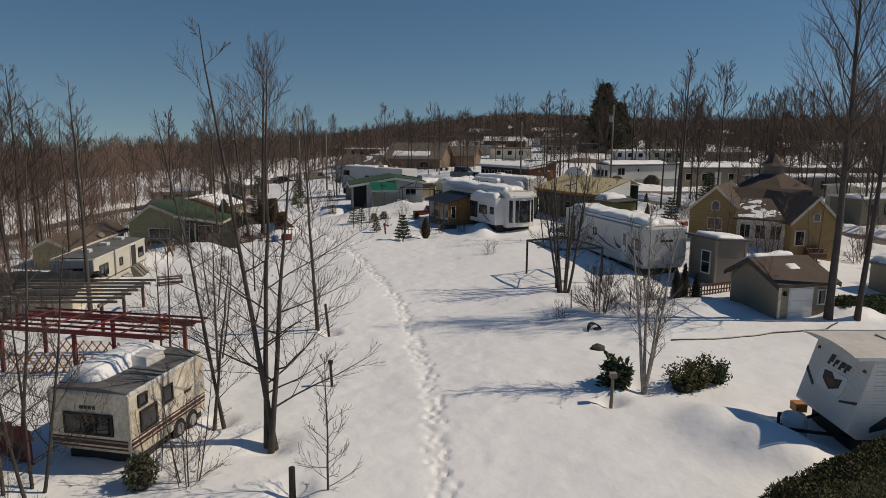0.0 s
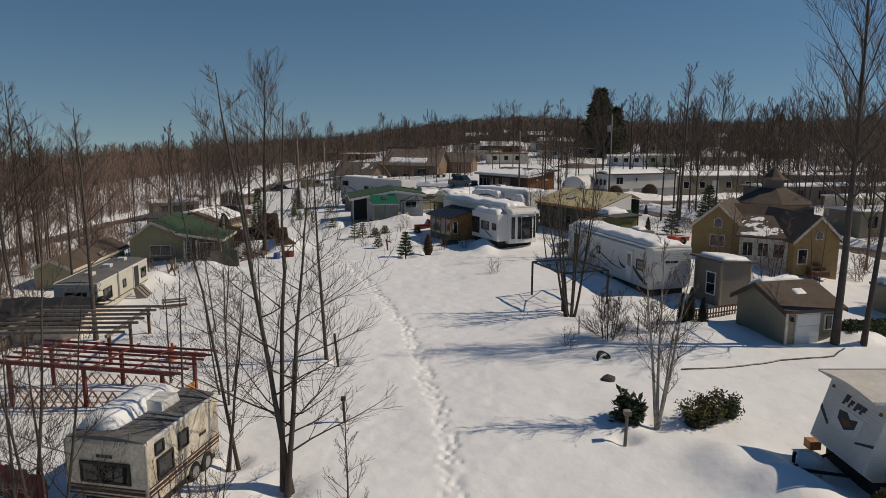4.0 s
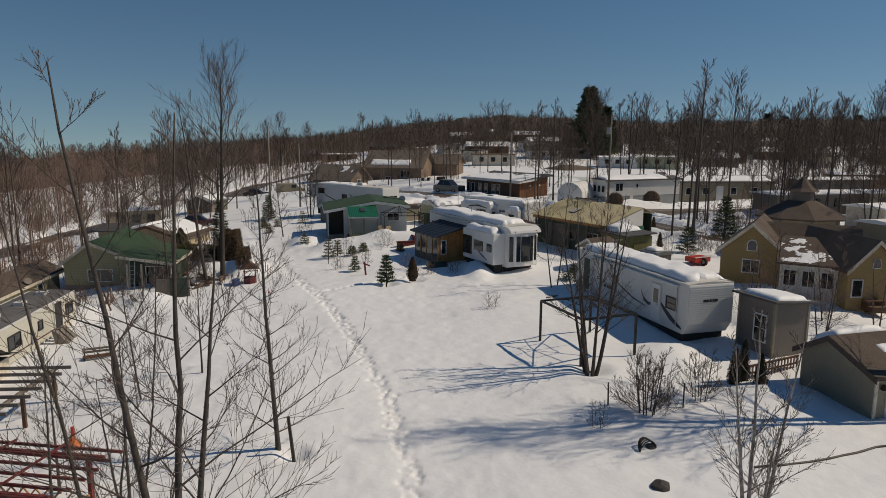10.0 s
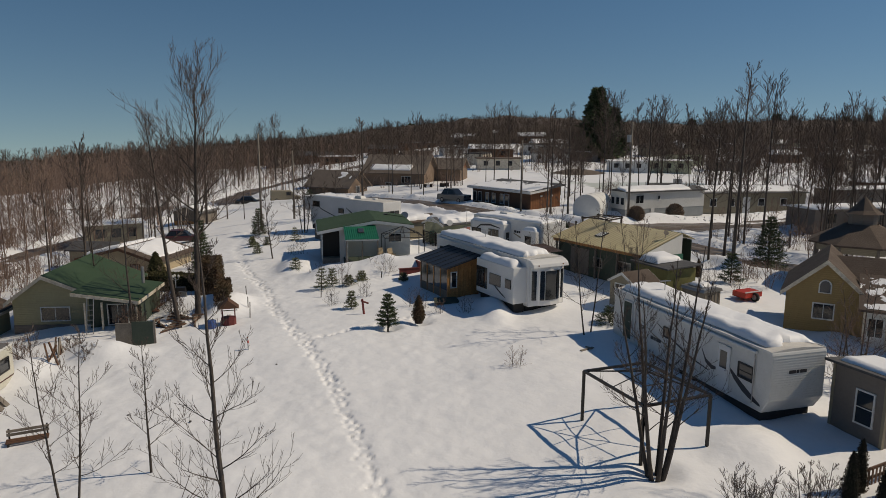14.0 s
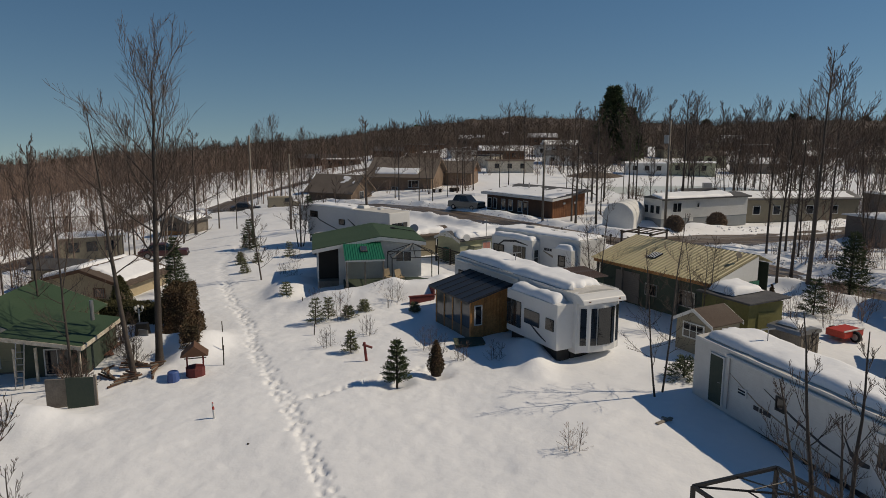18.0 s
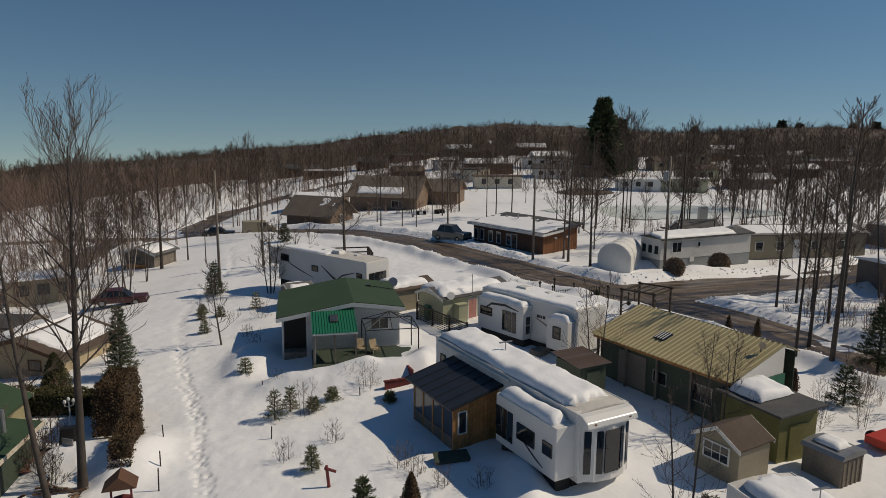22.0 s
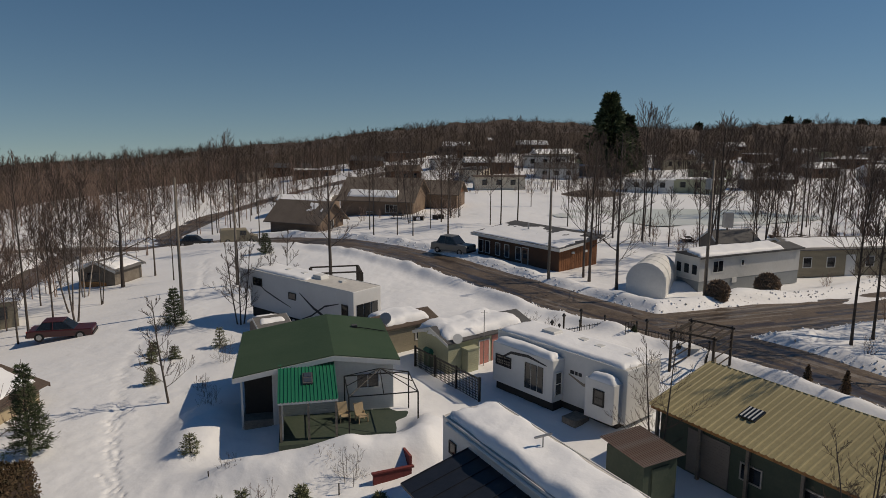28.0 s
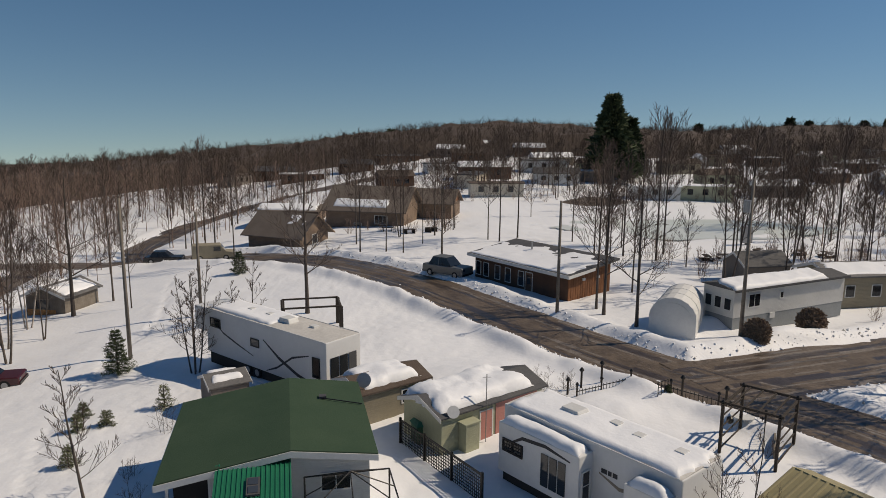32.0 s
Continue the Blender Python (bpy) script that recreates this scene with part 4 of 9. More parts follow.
    part("step_box", B(-1.75, 0.1, 0.15, -1.38, 0.45, 0.42), ORANGE_WOOD, r)


hedge_trailer()


# ---- the old cream camper ----
def old_camper():
    x, y, rz = -9.3, 17.3, -12.0
    r = trailer("old_camper", x, y, rz, 3.75, 2.4, 0.34, 2.2, "weathered cream camper with maroon stripes and rust stains", CREAM_OLD, front="foot", crown=0.1, roof_mat=GREY_ROOF, wheels=())
    for f in (0.6, 0.78):
        wheel(r, 1.14, 3.75 * f, 0.3, 0.31)
    window(r, 0.0, 0.0, 1.0, 1.5, 0.6, "-y", BLACK_METAL, 3)
    window(r, 1.2, 0.85, 0.95, 0.75, 0.62, "+x", BLACK_METAL)
    window(r, 1.2, 0.62, 1.68, 0.4, 0.36, "+x", BLACK_METAL)
    window(r, 1.2, 1.75, 1.32, 0.5, 0.52, "+x", BLACK_METAL)
    for z, h in ((0.62, 0.05), (0.72, 0.09), (0.86, 0.04)):
        part("stripe", B(1.2, 0.1, z, 1.206, 3.7, z + h), MAROON, r)
        part("stripe", B(-1.15, -0.006, z, 1.15, 0.0, z + h), MAROON, r)
    bars(r, -0.25, -0.008, 1.72, (0.12, 0.08, 0.1, 0.09), 0.09, 0.03, "-y", DECAL)
    bars(r, 1.208, 2.6, 1.25, (0.1, 0.08, 0.12), 0.09, 0.03, "+x", MAROON)
    air_conditioner(r, 0.15, 2.3, 2.27)
    m = Mesh()
    for s in (-1.205, 1.205):
        m.box(s - 0.012, 0.0, 0.3, s + 0.012, 0.05, 2.15)
    part("corner_trim", m, STEEL, r)
    snow_slab(x, y, rz, 2.26, -1.15, 0.4, 0.1, 3.5, 0.42, seed=21, label="sagging snow heap on the old camper roof", power=3)


old_camper()


# ---- the bare canopy frame ----
def canopy_frame():
    g = thing("canopy_frame", 6.4, 35.2, 19.0, "bare dark metal canopy frame standing in the snow", "gazebo frame")
    W, D, H = 2.75, 3.5, 2.05
    for a, b in ((0, 0), (W, 0), (0, D), (W, D)):
        part("post", B(a - 0.045, b - 0.045, -0.4, a + 0.045, b + 0.045, H), BLACK_METAL, g)
    for p0, p1 in (((0, 0), (W, 0)), ((W, 0), (W, D)), ((W, D), (0, D)), ((0, D), (0, 0))):
        part("beam", Mesh().tube([(*p0, H), (*p1, H)], 0.06, 4), BLACK_METAL, g)
    top = (W / 2, D / 2, H + 0.42)
    for c in ((0, 0), (W, 0), (0, D), (W, D)):
        part("rafter", Mesh().tube([(*c, H), top], 0.03, 5), BLACK_METAL, g)
    for c in ((W / 2, 0), (W / 2, D), (0, D / 2), (W, D / 2)):
        part("rafter", Mesh().tube([(*c, H), top], 0.02, 5), BLACK_METAL, g)
    k = 0.45
    q = [(W / 2 + (c[0] - W / 2) * k, D / 2 + (c[1] - D / 2) * k, H + 0.42 * (1 - k)) for c in ((0, 0), (W, 0), (W, D), (0, D))]
    for a, b in zip(q, q[1:] + q[:1]):
        part("purlin", Mesh().tube([a, b], 0.02, 5), BLACK_METAL, g)


canopy_frame()


# ---- the green-roofed cottage ----
def green_cottage():
    x, y, rz = -8.5, 68.9, 9.0
    rise = 0.5
    r = thing("green_cottage", x, y, rz, "pale clapboard cottage with a dark green roof and open porch", "house", dz=rise)
    L, W, HL, HR, RX, HZ = 7.2, 6.7, 2.15, 2.5, 4.35, 2.9
    part("wall", Mesh().prism([(1.5, -0.9), (L, -0.9), (L, HR), (RX, HZ), (1.5, 2.4)], 0.0, W, "y"), WHITE_SIDING, r)
    part("porch_floor", B(0.05, 0.05, -0.9, 1.5, W, -0.05), GREY_WOOD, r)
    # back wall coloured dark for the shade under the porch roof
    part("porch_wall", B(0.05, W - 0.1, -0.9, 1.5, W, 2.1), SKIRT_AND_SHADE, r)
    for yy in (0.05, 2.4, 4.8):
        part("post", B(0.0, yy, -0.9, 0.1, yy + 0.1, HL), TRIM_WHITE, r)
    o = 0.3
    s1, s2 = (HZ - HL) / RX, (HZ - HR) / (L - RX)
    part("roof", Mesh().prism([(-o, HL - s1 * o + 0.012), (RX, HZ + 0.012), (RX, HZ + 0.15), (-o, HL - s1 * o + 0.15)], -o, W + o, "y"), GREEN_ROOF, r)
    part("roof", Mesh().prism([(RX, HZ + 0.012), (L + o, HR - s2 * o + 0.012), (L + o, HR - s2 * o + 0.15), (RX, HZ + 0.15)], -o, W + o, "y"), GREEN_ROOF, r)
    part("fascia", Mesh().prism([(-o, HL - s1 * o - 0.14), (RX, HZ - 0.14), (RX, HZ + 0.1), (-o, HL - s1 * o + 0.1)], -o - 0.03, -o, "y").prism([(RX, HZ - 0.14), (L + o, HR - s2 * o - 0.14), (L + o, HR - s2 * o + 0.1), (RX, HZ + 0.1)], -o - 0.03, -o, "y").box(-o - 0.03, -o, HL - s1 * o - 0.14, -o, W + o, HL - s1 * o + 0.12), TRIM_WHITE, r)
    window(r, 5.95, 0.0, 1.15, 1.15, 0.75, "-y", TRIM_WHITE, 2)
    # added dark sheet stands for the shade in the open porch
    part("porch_screen", B(0.12, 0.9, -0.9, 1.48, 0.96, 2.2), SKIRT_AND_SHADE, r, "dark sheet painted as the shade inside the open porch")
    part("porch_divider", B(1.45, -0.02, -0.9, 1.53, 0.0, 2.4), TRIM_WHITE, r)
    door(r, 1.5, 2.5, 0.0, 0.8, 1.95, "-x", GREY_WOOD)
    part("roof_vent", B(5.6, 4.6, 2.78, 5.9, 4.9, 2.98), DARK_ROOF, r)
    part("roof_cable", Mesh().tube([(5.7, 4.6, 2.92), (6.4, 4.4, 2.84), (7.4, 4.2, 2.68)], 0.025, 5), BLACK_METAL, r)
    # green awning on posts in front
    ax0, ax1 = 1.75, 4.35
    ribbed(r, "awning_sheet", GREEN_METAL, ax0, ax1, -2.9, -0.05, 1.9, 2.62, 0.16, 0.035, each=True)
    for px in (ax0 + 0.1, (ax0 + ax1) / 2, ax1 - 0.1):
        part("awning_post", B(px - 0.05, -2.8, -1.0, px + 0.05, -2.7, 1.92), GREY_WOOD, r)
    part("awning_beam", B(ax0, -2.85, 1.78, ax1, -2.75, 1.9), TRIM_WHITE, r)
    part("awning_wall", B(ax0 + 0.12, -2.6, -0.9, ax0 + 0.2, -0.02, 1.95), WHITE_SIDING, r)
    sl = 0.72 / 2.85
    z = lambda v: 1.9 + (v + 2.9) * sl + 0.04  # noqa: E731
    sk = part("skylight", Mesh().hull8([(2.85, -1.75, z(-1.75)), (3.3, -1.75, z(-1.75)), (3.3, -0.95, z(-0.95)), (2.85, -0.95, z(-0.95))], [(2.85, -1.75, z(-1.75) + 0.07), (3.3, -1.75, z(-1.75) + 0.07), (3.3, -0.95, z(-0.95) + 0.07), (2.85, -0.95, z(-0.95) + 0.07)]), DARK_ROOF, r)
    for v in (-1.68, -1.3):
        part("pane", Mesh().hull8([(2.91, v, z(v) + 0.07), (3.24, v, z(v) + 0.07), (3.24, v + 0.3, z(v + 0.3) + 0.07), (2.91, v + 0.3, z(v + 0.3) + 0.07)], [(2.91, v, z(v) + 0.09), (3.24, v, z(v) + 0.09), (3.24, v + 0.3, z(v + 0.3) + 0.09), (2.91, v + 0.3, z(v + 0.3) + 0.09)]), PANE_SKY, sk)
    part("deck", B(ax0, -3.1, -1.0, L + 0.9, -0.02, 0.05), GREEN_PAINT, r)
    # bare black canopy frame over the deck
    f = thing("deck_canopy_frame", x, y, rz, "bare black canopy frame over the cottage deck", "gazebo frame", dz=rise)
    a0, a1, b0, b1, h = 4.8, 7.9, -2.9, -0.3, 1.95
    for a in (a0, a1):
        for b in (b0, b1):
            part("post", B(a - 0.03, b - 0.03, 0.06, a + 0.03, b + 0.03, h), BLACK_METAL, f)
    for p0, p1 in (((a0, b0), (a1, b0)), ((a1, b0), (a1, b1)), ((a1, b1), (a0, b1)), ((a0, b1), (a0, b0))):
        part("beam", Mesh().tube([(*p0, h), (*p1, h)], 0.03, 5), BLACK_METAL, f)
    c = ((a0 + a1) / 2, (b0 + b1) / 2, h + 0.75)
    for p in ((a0, b0), (a1, b0), (a0, b1), (a1, b1), ((a0 + a1) / 2, b0), ((a0 + a1) / 2, b1), (a0, (b0 + b1) / 2), (a1, (b0 + b1) / 2)):
        part("rafter", Mesh().tube([(*p, h), c], 0.022, 5), BLACK_METAL, f)
    # chairs on the deck
    for k, (cx, cy, a) in enumerate(((5.5, -1.3, 20), (4.7, -1.1, 10))):
        w = thing("deck_chair", x, y, rz, "pale wooden deck chair on the cottage deck", "chair", "chairs on the deck", dz=rise)
        w.matrix_basis = w.matrix_basis @ pose(cx, cy, 0.06, 0, 0, a) @ Matrix.Scale(0.82, 4)
        part("seat", B(-0.28, -0.3, 0.32, 0.28, 0.28, 0.37), DECK_WOOD, w)
        part("backrest", Mesh().hull8([(-0.28, 0.24, 0.35), (0.28, 0.24, 0.35), (0.28, 0.29, 0.35), (-0.28, 0.29, 0.35)], [(-0.28, 0.45, 0.95), (0.28, 0.45, 0.95), (0.28, 0.5, 0.95), (-0.28, 0.5, 0.95)]), DECK_WOOD, w)
        for sx in (-0.3, 0.24):
            for sy in (-0.28, 0.2):
                part("leg", B(sx, sy, 0, sx + 0.06, sy + 0.06, 0.5), DECK_WOOD, w)


DECK_WOOD = mat("pale_deck_wood", (0.40, 0.31, 0.20), 0.7, amount=0.5, bump=0.2)
green_cottage()


# ---- the tan ribbed-roof shelter ----
def tan_shelter():
    x, y, rz = 13.6, 56.6, 28.0
    r = thing("roofed_trailer_shelter", x, y, rz, "long shelter with a tan ribbed metal roof, dark green walls", "shelter")
    L, W, HE, HR = 8.9, 3.5, 2.5, 3.65
    part("wall", B(0.25, 0.3, -0.3, W - 0.3, L - 0.3, 2.35), GREEN_PAINT, r)
    for k in range(5):
        yy = 0.25 + k * (L - 0.6) / 4
        part("post", B(0.0, yy, -0.3, 0.12, yy + 0.12, HE), GREY_WOOD, r)
    part("eave_beam", B(-0.05, 0.0, HE - 0.24, 0.03, L, HE - 0.02), ORANGE_WOOD, r)
    # roof panels, each its own sheet, slope up along local x
    n = 32
    p = L / n
    m = Mesh()
    d = Vector((W + 0.3, 0, HR - HE))
    nr = Vector((-(HR - HE), 0, W + 0.3)).normalized()
    prof = [(0, 0), (p * 0.56, 0), (p * 0.68, 0.042), (p * 0.86, 0.042), (p, 0)]
    for (a, ha), (b, hb) in zip(prof, prof[1:]):
        lo, hi = Vector((0, a, 0)) + nr * ha, Vector((0, b, 0)) + nr * hb
        m.hull8([lo - nr * 0.012, lo - nr * 0.012 + d, hi - nr * 0.012 + d, hi - nr * 0.012], [lo, lo + d, hi + d, hi])
    me = m.data("roof_panel", TAN_METAL)
    for k in range(n):
        part("roof_panel", me, TAN_METAL, r, at=pose(-0.3, k * p, HE))
    part("gable_wall", Mesh().prism([(0.3, 2.3), (W, 2.3), (W, HR - 0.05), (0.3, HE + 0.1)], 0.0, 0.06, "y"), TRIM_WHITE, r)
    part("end_tarpaulin", B(1.6, -0.05, -0.2, W + 0.1, 0.0, 2.28), GREEN_TARP, r, "green tarpaulin closing the end")
    part("back_slope", Mesh().prism([(W, HR - 0.03), (W + 1.2, HR - 0.5), (W + 1.2, HR - 0.44), (W, HR + 0.03)], 0, L, "y"), TAN_METAL, r)
    part("back_wall", B(W + 1.0, 0.1, -0.3, W + 1.05, L - 0.1, HR - 0.5), GREEN_PAINT, r)
    sl = (HR - HE) / (W + 0.3)
    z = lambda u: HE + (u + 0.3) * sl  # noqa: E731
    part("skylight", Mesh().hull8([(0.95, 4.9, z(0.95) + 0.02), (1.65, 4.9, z(1.65) + 0.02), (1.65, 5.6, z(1.65) + 0.02), (0.95, 5.6, z(0.95) + 0.02)], [(0.95, 4.9, z(0.95) + 0.09), (1.65, 4.9, z(1.65) + 0.09), (1.65, 5.6, z(1.65) + 0.09), (0.95, 5.6, z(0.95) + 0.09)]), PANE, r)
    for k in range(4):
        part("glazing_bar", Mesh().hull8([(0.97, 5.0 + k * 0.16, z(0.97) + 0.09), (1.63, 5.0 + k * 0.16, z(1.63) + 0.09), (1.63, 5.05 + k * 0.16, z(1.63) + 0.09), (0.97, 5.05 + k * 0.16, z(0.97) + 0.09)], [(0.97, 5.0 + k * 0.16, z(0.97) + 0.11), (1.63, 5.0 + k * 0.16, z(1.63) + 0.11), (1.63, 5.05 + k * 0.16, z(1.63) + 0.11), (0.97, 5.05 + k * 0.16, z(0.97) + 0.11)]), TRIM_WHITE, r)
    part("satellite_dish", Mesh().tube([(2.4, 0.5, z(2.4)), (2.4, 0.5, z(2.4) + 0.3)], 0.03).tube([(2.4, 0.5, z(2.4) + 0.3), (2.38, 0.45, z(2.4) + 0.36), (2.36, 0.4, z(2.4) + 0.40)], [0.05, 0.14, 0.18], 14), GREY_WOOD, r)
    window(r, 0.25, 4.4, 0.9, 0.9, 0.7, "-x", STEEL)
    window(r, 0.25, 1.9, 0.8, 1.2, 0.9, "-x", STEEL, 2)
    # white trailer side; the eave's shade is put into its grey colour
    part("side_panel", B(0.2, 5.3, 0.2, 0.25, 7.2, 2.0), GREY_SIDING, r, "white trailer side, coloured grey for the shade under the roof")
    # lean-to beside it
    s = thing("lean_to_shed", 7.5, 60.0, 25.0, "small dark green shed with a rusty corrugated roof", "shed")
    part("wall", B(0.1, 0.1, -0.3, 1.75, 2.0, 1.95), GREEN_PAINT, s)
    ribbed(s, "roof_sheet", RUSTY, -0.1, 1.95, -0.1, 2.2, 2.0, 2.2, 0.12, 0.02, each=True)
    part("door", B(0.5, 0.05, -0.2, 1.3, 0.1, 1.7), GREEN_PAINT, s)


RUSTY = mat("rusty_corrugated_metal", (0.20, 0.17, 0.16), 0.6, 0.3, col2=(0.13, 0.07, 0.045), n1=1.5, n2=8, amount=0.6, bump=0.15)
tan_shelter()


# ---- sheds on the right ----
def garage():
    x, y, rz = 15.6, 29.9, 13.0
    r = thing("garage_shed", x, y, rz, "tan-sided garage shed with a brown roof and white roll door", "shed")
    gable_house(r, 2.85, 3.4, 1.6, 2.4, TAN_SIDING, BROWN_ROOF, 0.25, "x", 0.58, base=-0.4, trim=BROWN_ROOF)
    d = part("roll_door", B(0.5, -0.05, -0.25, 1.8, 0.02, 1.42), TRIM_WHITE, r, "white panelled roll door")
    for k in range(3):
        part("door_panel", B(0.55, -0.07, -0.2 + k * 0.54, 1.75, -0.05, 0.28 + k * 0.54), TRIM_WHITE, d)
    window(r, 2.3, 0.0, 0.55, 0.45, 0.75, "-y", TRIM_WHITE)
    part("lamp", Mesh().tube([(0.25, -0.1, 1.1), (0.25, -0.1, 1.3)], [0.09, 0.05], 8), BLACK_METAL, r)
    part("corner_board", B(-0.03, -0.03, -0.4, 0.1, 0.02, 1.58), CREAM_OLD, r)
    part("corner_board", B(2.76, -0.03, -0.4, 2.88, 0.02, 1.58), CREAM_OLD, r)
    snow_slab(x, y, rz, 2.53, 0.1, 2.0, 2.5, 3.3, 0.36, tilt_y=-0.54, seed=31, label="snow strip left on the garage roof ridge")
    snow_slab(x, y, rz, 2.04, 1.2, 0.85, 1.9, 1.35, 0.1, tilt_y=0.405, seed=32, label="small snow patch on the brown roof")


def tall_shed():
    x, y, rz = 15.2, 36.1, 18.0
    r = thing("tall_shed", x, y, rz, "tall warm-grey shed with a snow-capped flat roof and white window", "shed")
    part("wall", Mesh().prism([(0, -0.4), (2.0, -0.4), (2.0, 2.3), (0, 2.45)], 0, 2.1, "y"), GREY_SIDING, r)
    part("roof", Mesh().prism([(-0.25, 2.48), (2.3, 2.29), (2.3, 2.39), (-0.25, 2.58)], -0.25, 2.35, "y"), DARK_ROOF, r, bevel=0.02)
    for cx, cy, ch in ((-0.03, -0.03, 2.4), (1.92, -0.03, 2.28), (-0.03, 2.02, 2.4)):
        part("corner_board", B(cx, cy, -0.4, cx + 0.12, cy + 0.11, ch), TAN_SIDING, r)
    window(r, 0.0, 0.75, 0.5, 0.75, 1.3, "-x", TRIM_WHITE, 1, rows=2)
    snow_slab(x, y, rz, 2.575, 0.05, -0.05, 1.9, 2.0, 0.16, tilt_x=-0.075, seed=33, label="thick snow cap on the grey shed roof")
    f = thing("picket_rail", 12.4, 33.5, 25.0, "low brown wooden rail in the snow beside the shed", "fence")
    part("top_rail", B(0, -0.03, 0.42, 3.8, 0.03, 0.5), BROWN_WOOD, f)
    part("bottom_rail", B(0, -0.03, 0.12, 3.8, 0.03, 0.18), BROWN_WOOD, f)
    for k in range(19):
        part("slat", B(0.02 + k * 0.2, -0.05, -0.1, 0.1 + k * 0.2, -0.03, 0.46), BROWN_WOOD, f)


def small_brown_shed():
    x, y, rz = 10.7, 53.9, -62.0
    r = thing("garden_shed", x, y, rz, "small beige plastic garden shed with a brown roof", "shed")
    gable_house(r, 2.0, 1.9, 1.6, 2.15, TAN_SIDING, BROWN_ROOF, 0.12, "y", 0.5, 0.08, base=-0.4)
    window(r, 1.0, 0.0, 0.75, 1.2, 0.75, "-y", TRIM_WHITE, 3, rows=2)
    snow_slab(x, y, rz, 1.98, 1.05, 0.6, 1.5, 1.3, 0.1, tilt_x=-0.5, seed=35, label="small snow patch on the shed roof")


def olive_shed():
    x, y, rz = 14.1, 53.8, 21.0
    r = thing("olive_shed", x, y, rz, "olive-green wooden shed with a thick snow cap", "shed")
    part("wall", B(0, 0, -0.4, 2.2, 3.0, 2.15), OLIVE, r)
    part("roof", Mesh().prism([(-0.25, 2.17), (2.45, 2.3), (2.45, 2.4), (-0.25, 2.27)], -0.25, 3.2, "y"), DARK_ROOF, r, bevel=0.02)
    part("door", B(0.6, -0.04, -0.3, 1.6, 0.0, 1.7), OLIVE, r)
    snow_slab(x, y, rz, 2.33, 0.1, 1.1, 2.2, 2.9, 0.38, seed=36, tilt_x=0.05, label="pillow of snow on the olive shed")
    g = thing("storage_box", 15.55, 51.9, 25.0, "grey plastic storage box with snow on its lid", "storage box")
    part("body", B(0, 0, -0.4, 1.4, 1.6, 1.25), GREY_WOOD, g, bevel=0.03)
    part("lid", Mesh().prism([(-0.08, 1.26), (1.48, 1.26), (1.4, 1.42), (0.7, 1.5), (0.0, 1.42)], -0.08, 1.68, "y"), STEEL, g)
    for k in range(5):
        part("rib", B(0.1 + k * 0.28, -0.03, -0.3, 0.18 + k * 0.28, 0.0, 1.15), GREY_WOOD, g)
    snow_slab(15.55, 51.9, 25.0, 1.5, 0.2, 0.3, 1.1, 1.4, 0.22, seed=37, label="round snow heap on the storage box")


garage()
tall_shed()
small_brown_shed()
olive_shed()


# ---- yellow cottages ----
YARD = 0.75  # the cottages stand on a rise


